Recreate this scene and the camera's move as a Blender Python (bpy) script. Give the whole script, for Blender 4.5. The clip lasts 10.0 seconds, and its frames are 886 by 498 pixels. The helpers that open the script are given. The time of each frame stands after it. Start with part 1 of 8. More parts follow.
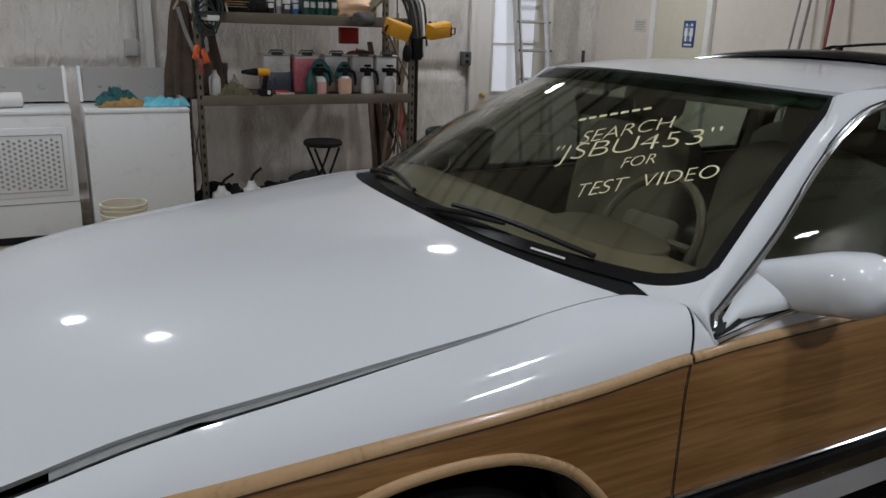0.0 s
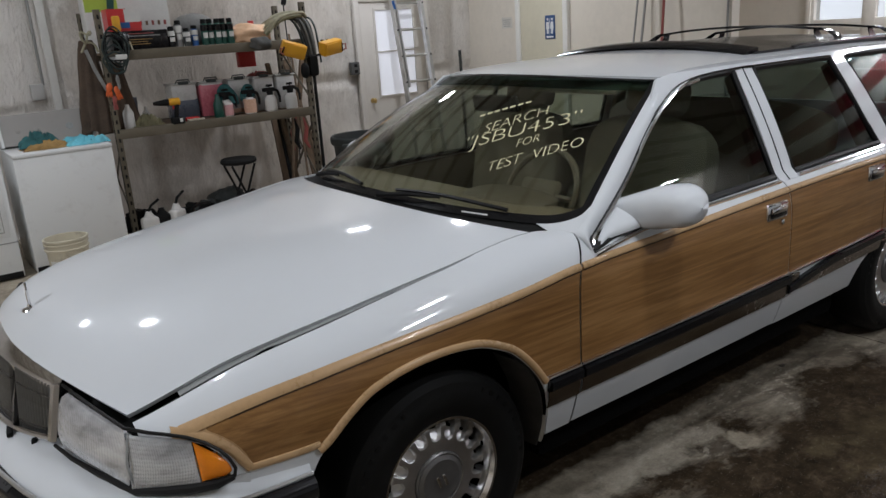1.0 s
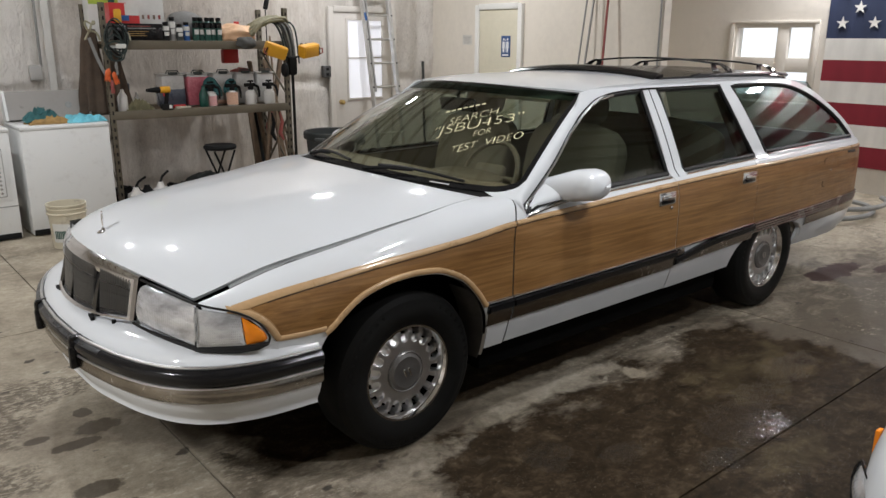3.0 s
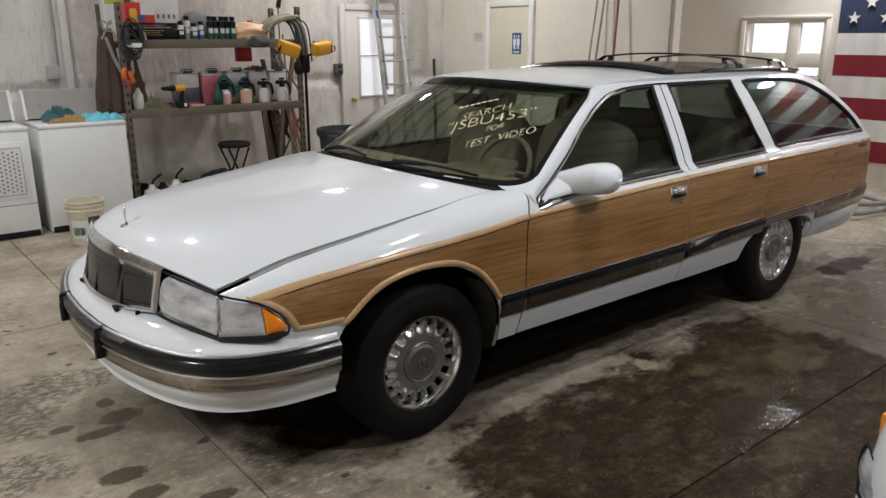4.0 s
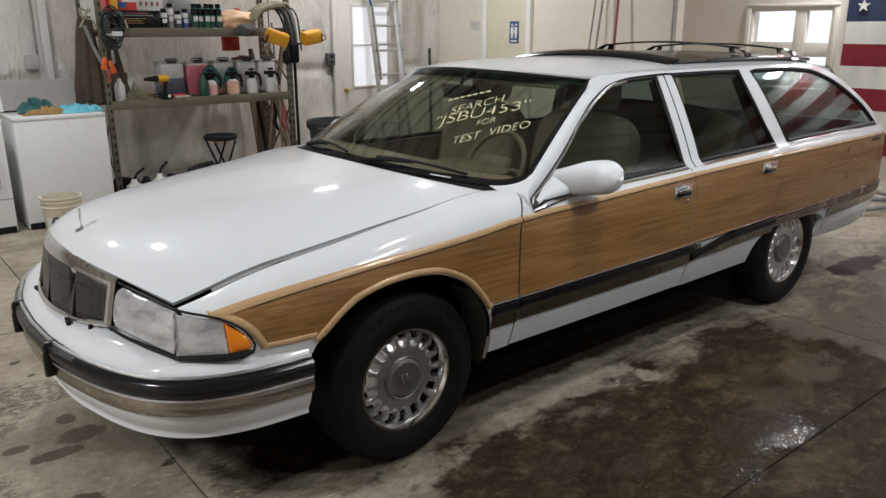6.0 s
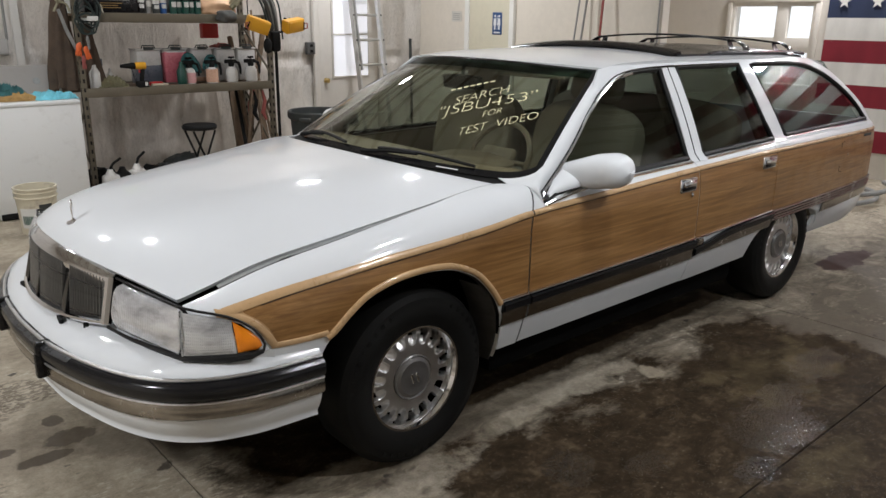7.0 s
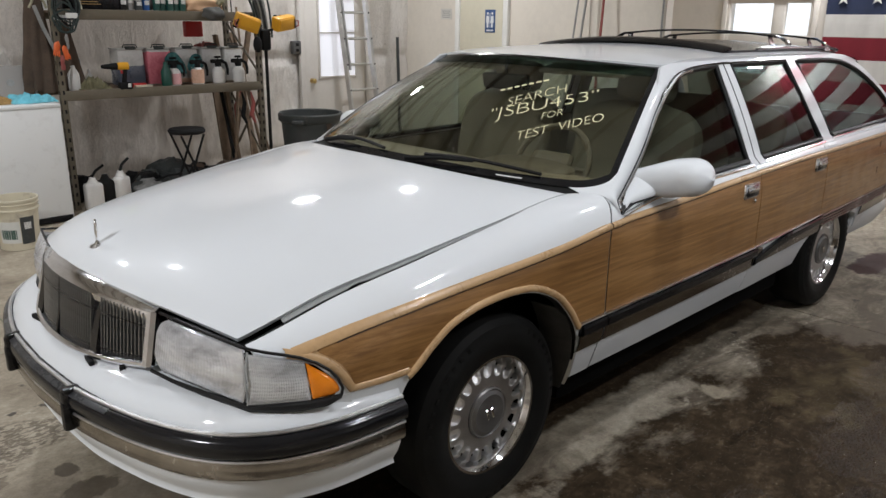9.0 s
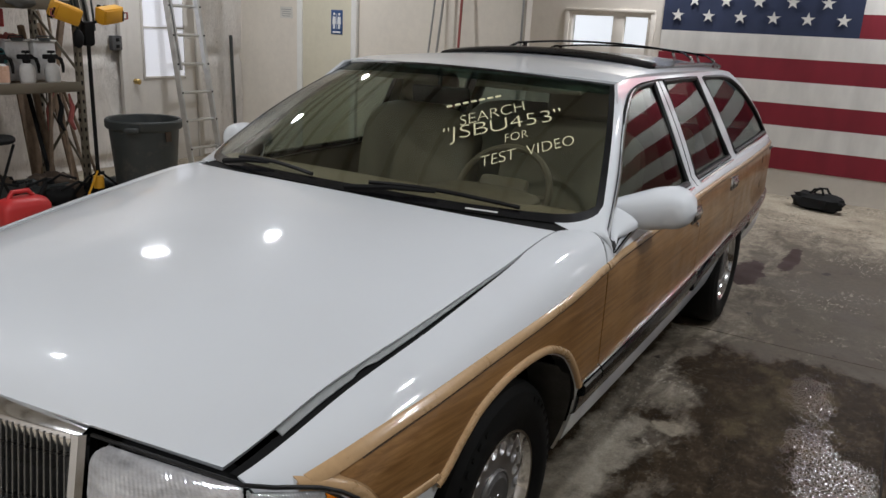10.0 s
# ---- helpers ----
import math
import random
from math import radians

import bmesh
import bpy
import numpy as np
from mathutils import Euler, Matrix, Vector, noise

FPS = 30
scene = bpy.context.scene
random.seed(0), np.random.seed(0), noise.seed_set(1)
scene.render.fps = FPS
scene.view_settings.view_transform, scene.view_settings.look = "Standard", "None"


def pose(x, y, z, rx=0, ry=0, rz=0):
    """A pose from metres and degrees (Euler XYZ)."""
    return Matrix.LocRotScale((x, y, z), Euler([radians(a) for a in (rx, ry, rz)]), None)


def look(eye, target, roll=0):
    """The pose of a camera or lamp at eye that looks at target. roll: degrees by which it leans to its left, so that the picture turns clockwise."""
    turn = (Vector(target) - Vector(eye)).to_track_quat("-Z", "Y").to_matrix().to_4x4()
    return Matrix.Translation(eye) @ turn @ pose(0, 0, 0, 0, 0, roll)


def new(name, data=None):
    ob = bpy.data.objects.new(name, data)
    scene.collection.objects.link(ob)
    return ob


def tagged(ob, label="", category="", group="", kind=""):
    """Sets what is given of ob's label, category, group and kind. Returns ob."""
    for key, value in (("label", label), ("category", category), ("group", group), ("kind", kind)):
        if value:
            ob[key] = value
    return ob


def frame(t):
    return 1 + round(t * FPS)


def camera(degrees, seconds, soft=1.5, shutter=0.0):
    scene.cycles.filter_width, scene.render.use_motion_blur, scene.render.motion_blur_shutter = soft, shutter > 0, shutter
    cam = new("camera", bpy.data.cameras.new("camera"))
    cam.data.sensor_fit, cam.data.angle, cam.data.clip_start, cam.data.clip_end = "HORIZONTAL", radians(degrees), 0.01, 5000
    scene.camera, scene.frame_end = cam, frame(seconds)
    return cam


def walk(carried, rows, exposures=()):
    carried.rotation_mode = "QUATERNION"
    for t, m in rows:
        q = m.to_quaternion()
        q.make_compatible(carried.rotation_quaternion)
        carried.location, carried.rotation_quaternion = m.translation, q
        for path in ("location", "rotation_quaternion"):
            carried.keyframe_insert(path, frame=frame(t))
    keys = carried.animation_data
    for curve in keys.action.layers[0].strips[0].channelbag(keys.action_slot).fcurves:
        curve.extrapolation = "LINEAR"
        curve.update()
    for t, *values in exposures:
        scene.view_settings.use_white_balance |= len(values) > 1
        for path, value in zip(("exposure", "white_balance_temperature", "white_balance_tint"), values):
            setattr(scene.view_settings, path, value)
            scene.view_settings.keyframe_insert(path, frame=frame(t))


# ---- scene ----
cam = camera(60.5, 10.0)
PATH = [
    (0, (-0.626, -2.037, 1.6), (0.262, -0.333, 1.048), 1.7),
    (0.5, (-0.922, -2.325, 1.662), (0.227, -0.804, 1.057), -0.4),
    (1, (-1.163, -2.587, 1.702), (-0.045, -1.025, 1.146), -3.8),
    (1.5, (-1.434, -2.802, 1.715), (-0.18, -1.331, 1.202), -1.5),
    (2, (-1.565, -3.029, 1.71), (-0.378, -1.492, 1.233), -1.0),
    (2.5, (-1.638, -3.176, 1.709), (-0.421, -1.675, 1.193), 0.4),
    (3, (-1.787, -3.257, 1.718), (-0.554, -1.774, 1.187), 0.3),
    (4.5, (-1.845, -3.299, 1.712), (-0.642, -1.794, 1.175), -0.2),
    (5, (-1.769, -3.24, 1.72), (-0.563, -1.737, 1.185), -0.3),
    (6.5, (-1.599, -3.04, 1.685), (-0.387, -1.557, 1.108), 0.1),
    (7, (-1.681, -2.935, 1.677), (-0.415, -1.499, 1.099), 0.8),
    (7.5, (-1.762, -2.848, 1.674), (-0.412, -1.491, 1.093), 0.8),
    (8, (-1.821, -2.786, 1.668), (-0.465, -1.438, 1.08), 0.4),
    (8.5, (-1.816, -2.704, 1.658), (-0.495, -1.326, 1.061), 0.3),
    (9, (-1.749, -2.426, 1.645), (-0.411, -1.056, 1.068), 0.7),
    (9.5, (-1.716, -2.041, 1.643), (-0.298, -0.747, 1.083), 1.7),
    (10, (-1.711, -1.668, 1.639), (-0.058, -0.69, 1.081), 3.1),
]
EXPOSURES = [(0.0, -0.56, 6050, 10), (1.0, -0.40, 6090, 10), (1.8, 0.02, 6270, 10), (2.5, 0.11, 6390, 10), (4.5, 0.02, 6390, 10), (8.0, 0.14, 6350, 10), (9.0, 0.08, 6290, 10), (10.0, -0.26, 6230, 10)]
walk(cam, [(t, look(eye, target, roll)) for t, eye, target, roll in PATH], EXPOSURES)

# ---- world and lights ----
world = bpy.data.worlds.new("world")
scene.world = world
world.use_nodes = True
world.node_tree.nodes["Background"].inputs["Color"].default_value = (0.75, 0.85, 1.0, 1)
world.node_tree.nodes["Background"].inputs["Strength"].default_value = 0.25

CEIL = 3.75
# light fixtures: x, y, length along x, length along y, watts, drop below the ceiling
LIGHTS = [
    (2.8, 4.72, 0.26, 0.17, 26, 0), (-1.35, 3.55, 0.17, 0.17, 34, 0), (-0.76, 2.0, 0.11, 0.09, 30, 0), (3.7, 3.7, 0.10, 0.10, 48, 0), (7.3, 0.85, 0.3, 0.3, 54, 0.36),
    # those at x, y 3.7, -1.7; 1.2, -3.7; -4.2, -0.6 are added unseen fill
    (7.3, -1.8, 0.4, 0.25, 58, 0.40), (7.3, -5.2, 0.30, 0.16, 24, 0.36), (0.95, -1.78, 0.24, 0.16, 30, 0), (3.7, -1.7, 0.42, 0.16, 22, 0), (1.2, -3.7, 0.4, 0.2, 72, 0), (-4.2, -0.6, 0.6, 0.2, 144, 0),
]


# ---- materials ----
def ramp(nt, fac, stops):
    n = nt.nodes.new("ShaderNodeValToRGB")
    e = n.color_ramp.elements
    while len(e) < len(stops):
        e.new(0.5)
    for k, (p, c) in enumerate(stops):
        e[k].position = p
        e[k].color = (*c, 1) if len(c) == 3 else c
    nt.links.new(fac, n.inputs[0])
    return n.outputs[0]


def g(v):
    return (v, v, v)


class Mat:
    """A node material with a few short hands."""

    def __init__(self, name, base=(0.5, 0.5, 0.5), rough=0.5, metal=0.0, coat=0.0, spec=0.5):
        self.m = bpy.data.materials.new(name)
        self.m.use_nodes = True
        self.nt = self.m.node_tree
        self.b = self.nt.nodes["Principled BSDF"]
        self.set("Base Color", (*base, 1))
        self.set("Roughness", rough)
        self.set("Metallic", metal)
        self.set("Coat Weight", coat)
        self.set("Coat Roughness", 0.03)
        self.set("Specular IOR Level", spec)
        self.co = self.nt.nodes.new("ShaderNodeTexCoord").outputs["Object"]

    def set(self, k, v):
        self.b.inputs[k].default_value = v

    def link(self, out, k):
        self.nt.links.new(out, self.b.inputs[k])

    def mapped(self, scale=(1, 1, 1), loc=(0, 0, 0)):
        n = self.nt.nodes.new("ShaderNodeMapping")
        n.inputs["Scale"].default_value = scale
        n.inputs["Location"].default_value = loc
        self.nt.links.new(self.co, n.inputs[0])
        return n.outputs[0]

    def noise(self, scale, detail=4, rough=0.55, stretch=(1, 1, 1), loc=(0, 0, 0), dist=0.0):
        n = self.nt.nodes.new("ShaderNodeTexNoise")
        n.inputs["Scale"].default_value = scale
        n.inputs["Detail"].default_value = detail
        n.inputs["Roughness"].default_value = rough
        n.inputs["Distortion"].default_value = dist
        self.nt.links.new(self.mapped(stretch, loc), n.inputs["Vector"])
        return n.outputs["Fac"]

    def math(self, op, a, b=0.0, clamp=False):
        n = self.nt.nodes.new("ShaderNodeMath")
        n.operation = op
        n.use_clamp = clamp
        for k, v in enumerate((a, b)):
            if isinstance(v, (int, float)):
                n.inputs[k].default_value = v
            else:
                self.nt.links.new(v, n.inputs[k])
        return n.outputs[0]

    def mix(self, fac, a, b):
        n = self.nt.nodes.new("ShaderNodeMix")
        n.data_type = "RGBA"
        for k, v in ((0, fac), (6, a), (7, b)):
            if isinstance(v, (int, float)):
                n.inputs[k].default_value = v
            elif isinstance(v, tuple):
                n.inputs[k].default_value = (*v, 1)
            else:
                self.nt.links.new(v, n.inputs[k])
        return n.outputs[2]

    def ramp(self, fac, *stops):
        return ramp(self.nt, fac, stops)

    def bump(self, height, strength=0.3, distance=0.01):
        n = self.nt.nodes.new("ShaderNodeBump")
        n.inputs["Strength"].default_value = strength
        n.inputs["Distance"].default_value = distance
        self.nt.links.new(height, n.inputs["Height"])
        self.link(n.outputs[0], "Normal")

    def vary(self, base, amount=0.12, scale=6, rough=None, spread=0.1):
        """Base colour with soft mottling at two scales; the gloss varies with it."""
        n1, n2 = self.noise(scale), self.noise(scale * 9, 3)
        f = self.math("ADD", self.math("MULTIPLY", n1, 0.65), self.math("MULTIPLY", n2, 0.35))
        lo, hi = tuple(c * (1 - amount) for c in base), tuple(min(1, c * (1 + amount)) for c in base)
        self.link(self.ramp(f, (0.3, lo), (0.7, hi)), "Base Color")
        if rough is not None:
            self.link(self.ramp(f, (0.3, g(max(0.02, rough - spread))), (0.7, g(min(1, rough + spread)))), "Roughness")
        return f


def simple(name, base, rough=0.5, metal=0.0, coat=0.0, amount=0.1, scale=6, spread=0.08, bump=0.0, spec=0.5):
    m = Mat(name, base, rough, metal, coat, spec)
    f = m.vary(base, amount, scale, rough, spread)
    if bump:
        m.bump(m.noise(scale * 20, 3), bump, 0.004)
    return m.m


def glass(name, tint, ior=1.5, gloss=1.0, rough=0.0):
    """A pane: light passes straight through, tinted; the gloss follows Fresnel."""
    m = bpy.data.materials.new(name)
    m.use_nodes = True
    nt = m.node_tree
    nt.nodes.clear()
    out, mx = nt.nodes.new("ShaderNodeOutputMaterial"), nt.nodes.new("ShaderNodeMixShader")
    tr, gl, fr = nt.nodes.new("ShaderNodeBsdfTransparent"), nt.nodes.new("ShaderNodeBsdfGlossy"), nt.nodes.new("ShaderNodeLayerWeight")
    tr.inputs[0].default_value = (*tint, 1)
    gl.inputs["Roughness"].default_value = rough
    gl.inputs["Color"].default_value = (gloss, gloss, gloss, 1)
    fr.inputs[0].default_value = 0.5
    # Schlick's curve, alike on both faces of the pane
    f0 = ((ior - 1) / (ior + 1)) ** 2
    pw, ml = nt.nodes.new("ShaderNodeMath"), nt.nodes.new("ShaderNodeMath")
    pw.operation, ml.operation = "POWER", "MULTIPLY_ADD"
    pw.inputs[1].default_value, ml.inputs[1].default_value, ml.inputs[2].default_value = 5.0, 1 - f0, f0
    nt.links.new(fr.outputs["Facing"], pw.inputs[0])
    nt.links.new(pw.outputs[0], ml.inputs[0])
    nt.links.new(ml.outputs[0], mx.inputs[0])
    nt.links.new(tr.outputs[0], mx.inputs[1])
    nt.links.new(gl.outputs[0], mx.inputs[2])
    nt.links.new(mx.outputs[0], out.inputs[0])
    return m


def paint(name, base, dirt=0.05):
    m = Mat(name, base, 0.4, 0.0, 0.75, 0.1)
    n = m.noise(3, 6)
    m.link(m.mix(m.ramp(n, (0.45, g(0)), (0.75, g(dirt))), base, (0.35, 0.32, 0.27)), "Base Color")
    m.link(m.ramp(m.noise(14, 5), (0.3, g(0.03)), (0.8, g(0.11))), "Coat Roughness")
    return m.m


WHITE = paint("white_car_paint", (0.685, 0.71, 0.73))
CHROME = simple("chrome", (0.78, 0.78, 0.79), 0.1, 1.0, amount=0.08, spread=0.06)
DULLCHROME = simple("dull_chrome", (0.33, 0.305, 0.275), 0.22, 1.0, amount=0.25, spread=0.1)
ALLOY = simple("brushed_alloy", (0.66, 0.66, 0.66), 0.38, 1.0, amount=0.12, scale=20)
GREYSTRIP = simple("grey_weatherstrip", (0.30, 0.31, 0.305), 0.5, amount=0.2, scale=30)
RUBBER = simple("black_rubber", (0.008, 0.008, 0.008), 0.5, amount=0.3, scale=10, bump=0.1, spec=0.3)
TYRE = simple("tyre_rubber", (0.0075, 0.0075, 0.007), 0.6, amount=0.35, scale=12, bump=0.15, spec=0.14)
BUMPERGREY = simple("satin_grey_rubber", (0.035, 0.036, 0.038), 0.28, amount=0.25, scale=9, spec=0.5)
STRIPBLACK = simple("polished_black_strip", (0.006, 0.0065, 0.008), 0.09, amount=0.2, spread=0.03, spec=0.4)
GLOSSBLACK = simple("gloss_black", (0.009, 0.009, 0.010), 0.18, amount=0.2, spec=0.35)
MATBLACK = simple("matt_black", (0.010, 0.010, 0.010), 0.8, amount=0.3, spec=0.2)
DARK = simple("dark_underside", (0.004, 0.004, 0.004), 0.9, amount=0.4, spec=0.05)
AMBER = simple("amber_lens", (0.75, 0.22, 0.01), 0.12, amount=0.12, scale=30)
BEIGE = simple("beige_leather", (0.24, 0.205, 0.155), 0.5, amount=0.15, scale=7, bump=0.15)
BEIGEDARK = simple("taupe_plastic", (0.15, 0.122, 0.088), 0.55, amount=0.15, bump=0.1)
MARKER = simple("marker_ink", (0.72, 0.68, 0.42), 0.7, amount=0.15, scale=40)
SCREENGLASS = glass("windshield_glass", (0.87, 0.892, 0.842), 1.5, 0.82)
SIDEGLASS = glass("tinted_side_glass", (0.63, 0.67, 0.64), 1.5, 0.55)
REARGLASS = glass("dark_tinted_glass", (0.65, 0.71, 0.70), 1.5, 0.48)


def wood_vinyl():
    m = Mat("woodgrain_vinyl", (0.3, 0.15, 0.06), 0.35, 0, 0.22, 0.35)
    fine = m.noise(70, 6, 0.65, (0.035, 0.6, 1.0), dist=0.5)
    broad = m.noise(5, 4, 0.5, (0.16, 1, 1.6), dist=1.2)
    f = m.math("ADD", m.math("MULTIPLY", fine, 0.7), m.math("MULTIPLY", broad, 0.3))
    m.link(m.ramp(f, (0.32, (0.140, 0.066, 0.020)), (0.46, (0.212, 0.106, 0.034)), (0.56, (0.282, 0.148, 0.051)), (0.70, (0.36, 0.200, 0.078))), "Base Color")
    m.link(m.ramp(m.noise(9), (0.3, g(0.30)), (0.7, g(0.45))), "Roughness")
    return m.m


WOOD = wood_vinyl()
LINEBROWN = simple("dark_trim_line", (0.07, 0.040, 0.020), 0.5, amount=0.2)
WOODTRIM = simple("light_wood_trim", (0.47, 0.305, 0.155), 0.3, coat=0.5, amount=0.14, scale=9)


def lens(name, tone):
    """Clear moulded lens in front of a bright reflector."""
    m = Mat(name, tone, 0.10, 0.42, 1.0)
    fan = m.noise(9, 4, 0.6, (1.0, 1.0, 2.2))
    m.link(m.ramp(fan, (0.34, tuple(0.55 * c for c in tone)), (0.48, tuple(0.80 * c for c in tone)), (0.62, tone)), "Base Color")
    m.link(m.ramp(m.noise(30, 3), (0.35, g(0.05)), (0.7, g(0.14))), "Roughness")
    m.bump(fan, 0.5, 0.012)
    return m.m


LENS = lens("clear_lamp_lens", (0.72, 0.73, 0.755))
CORNERLENS = lens("clear_corner_lens", (0.70, 0.715, 0.73))


def concrete():
    m = Mat("stained_concrete", (0.3, 0.27, 0.22), 0.6)
    sep = m.nt.nodes.new("ShaderNodeSeparateXYZ")
    m.nt.links.new(m.co, sep.inputs[0])
    x, y = sep.outputs[0], sep.outputs[1]
    mid, fine = m.noise(2.6, 6, 0.62), m.noise(26, 5, 0.7)
    grit = m.noise(110, 3, 0.75, loc=(2, 3, 0))
    grain = m.math("ADD", m.math("MULTIPLY", mid, 0.45), m.math("ADD", m.math("MULTIPLY", fine, 0.33), m.math("MULTIPLY", grit, 0.22)))
    dry = m.ramp(grain, (0.36, (0.20, 0.168, 0.122)), (0.50, (0.345, 0.300, 0.226)), (0.64, (0.50, 0.445, 0.35)))
    streak = m.noise(7, 6, 0.66, (0.75, 1.15, 1), (3, 1, 0), 0.5)
    wet_shade_col = m.ramp(m.math("ADD", m.math("MULTIPLY", streak, 0.55), m.math("MULTIPLY", fine, 0.45)), (0.34, (0.010, 0.007, 0.0042)), (0.52, (0.036, 0.0255, 0.0155)), (0.70, (0.115, 0.086, 0.054)))

    def hump(v, c, r):
        d = m.math("DIVIDE", m.math("SUBTRACT", v, c), r)
        return m.math("SUBTRACT", 1.0, m.math("MULTIPLY", d, d))

    def stain(cx, cy, rx, ry, loc, hard=0.25, rag=1.3, scale=5.0):
        """A ragged patch round a place on the floor."""
        dx, dy = m.math("DIVIDE", m.math("SUBTRACT", x, cx), rx), m.math("DIVIDE", m.math("SUBTRACT", y, cy), ry)
        r = m.math("SUBTRACT", 1.0, m.math("ADD", m.math("MULTIPLY", dx, dx), m.math("MULTIPLY", dy, dy)))
        r = m.math("ADD", r, m.math("MULTIPLY", m.math("SUBTRACT", m.noise(scale, 6, 0.65, loc=loc), 0.5), rag * 2))
        return m.ramp(r, (0.15, g(0)), (0.15 + hard, g(1)))

    # the wash water stands along the driver's side of the car
    pool = m.math("MINIMUM", hump(y, -3.0, 2.2), hump(x, 1.25, 1.4))
    ragged = m.math("ADD", m.math("MULTIPLY", pool, 1.3), m.math("MULTIPLY", m.math("SUBTRACT", m.noise(3.2, 8, 0.68, (0.8, 1.3, 1)), 0.5), 1.25))
    # the shade under the car is painted in with the same dark colour
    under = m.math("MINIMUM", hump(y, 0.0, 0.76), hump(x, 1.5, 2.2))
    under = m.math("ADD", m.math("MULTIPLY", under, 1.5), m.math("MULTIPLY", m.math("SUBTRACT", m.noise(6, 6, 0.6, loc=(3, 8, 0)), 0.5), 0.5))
    wet_shaded = m.ramp(m.math("MAXIMUM", ragged, under), (0.10, g(0)), (0.26, g(1)))
    # half-dried ground behind it
    damp0 = m.math("MINIMUM", hump(y, -2.8, 2.35), hump(x, 2.6, 3.5))
    damp1 = m.math("ADD", m.math("MULTIPLY", damp0, 1.5), m.math("MULTIPLY", m.math("SUBTRACT", m.noise(4.5, 8, 0.72, (0.7, 1.4, 1), (5, 2, 0), 0.7), 0.5), 2.6))
    damp = m.ramp(damp1, (0.05, g(0)), (0.75, g(1)))
    # oil drips, brown blotches and old spills in front of and beside the car
    drips = m.ramp(m.noise(7.5, 3, 0.5, loc=(7, 3, 0)), (0.655, g(0)), (0.69, g(0.85)))
    where = m.ramp(m.noise(0.9, 3, 0.5, loc=(2, 5, 0)), (0.45, g(0)), (0.55, g(1)))
    spots = m.math("MULTIPLY", drips, where)
    brown = m.ramp(m.noise(1.7, 8, 0.68, loc=(1, 9, 0)), (0.47, g(0)), (0.66, g(0.55)))
    patch = m.math("MULTIPLY", stain(-0.68, 0.02, 0.42, 0.46, (12, 6, 0), 0.6, 1.2, 5.0), 0.75)
    for sx, sy, rx, ry in ((-1.14, -0.36, 0.11, 0.07), (-1.10, -0.55, 0.09, 0.06), (-0.92, -0.74, 0.12, 0.05), (-1.01, 0.36, 0.05, 0.06), (-0.99, 0.17, 0.13, 0.08), (-1.11, 0.06, 0.12, 0.05), (-1.24, 0.20, 0.06, 0.04)):
        patch = m.math("MAXIMUM", patch, stain(sx, sy, rx, ry, (sx * 9, 3, 0), 0.25, 0.8, 14.0))
    rust = m.math("MAXIMUM", stain(4.15, -0.86, 0.42, 0.13, (4, 4, 0), 0.25, 1.2), stain(4.75, -1.08, 0.5, 0.07, (6, 4, 0), 0.25, 1.3))
    front = stain(-1.15, -1.35, 0.75, 0.5, (8, 1, 0), 0.5, 1.5)
    col = m.mix(brown, dry, (0.098, 0.074, 0.050))
    col = m.mix(m.math("MULTIPLY", m.math("MAXIMUM", damp, front, True), 0.80), col, (0.046, 0.034, 0.022))
    # scaly patches where the old sealer has lifted
    lift = m.math("MULTIPLY", m.ramp(m.noise(1.5, 5, 0.6, loc=(6, 1, 0)), (0.50, g(0)), (0.58, g(1))), m.ramp(m.noise(19, 5, 0.7, (0.6, 1.5, 1), (2, 9, 0), 0.6), (0.50, g(0)), (0.55, g(1))))
    col = m.mix(m.math("MULTIPLY", lift, 0.55), col, (0.115, 0.09, 0.064))
    pale = m.math("MULTIPLY", m.ramp(m.noise(1.1, 4, 0.6, loc=(3, 14, 0)), (0.52, g(0)), (0.60, g(1))), m.ramp(m.noise(24, 5, 0.75, (0.7, 1.4, 1), (5, 3, 0)), (0.55, g(0)), (0.60, g(0.6))))
    col = m.mix(pale, col, (0.50, 0.455, 0.37))
    col = m.mix(rust, col, (0.035, 0.014, 0.010))
    col = m.mix(spots, col, (0.022, 0.018, 0.014))
    col = m.mix(m.math("MULTIPLY", patch, 0.78), col, (0.050, 0.037, 0.024))
    # pitted crust: the worn top has broken up in places
    crust = stain(-1.15, 0.72, 0.36, 0.20, (3, 21, 0), 0.4, 1.2, 6.0)
    for sx, sy, rx, ry in ((-1.42, 0.42, 0.24, 0.30), (-1.48, -0.10, 0.26, 0.20), (-0.62, -0.52, 0.12, 0.22), (-0.20, -0.98, 0.35, 0.10)):
        crust = m.math("MAXIMUM", crust, stain(sx, sy, rx, ry, (sx * 5, 12, 0), 0.4, 1.2, 7.0))
    pits = m.ramp(m.noise(34, 4, 0.7, (0.7, 1.3, 1), (4, 4, 0), 0.5), (0.47, g(1)), (0.56, g(0)))
    col = m.mix(m.math("MULTIPLY", m.math("MULTIPLY", crust, pits), 0.72), col, (0.075, 0.058, 0.040))
    # thinner, olive-tinged film and bare chips inside the wet ground
    film = m.math("MULTIPLY", m.math("MAXIMUM", stain(1.95, -1.42, 0.60, 0.28, (7, 5, 0), 0.5, 2.0, 6.5), stain(1.25, -1.98, 0.32, 0.12, (2, 11, 0), 0.5, 1.6, 7.0)), m.ramp(streak, (0.36, g(0.15)), (0.58, g(0.8))))
    wet_shade_col = m.mix(film, wet_shade_col, m.ramp(grain, (0.38, (0.040, 0.031, 0.017)), (0.62, (0.105, 0.082, 0.047))))
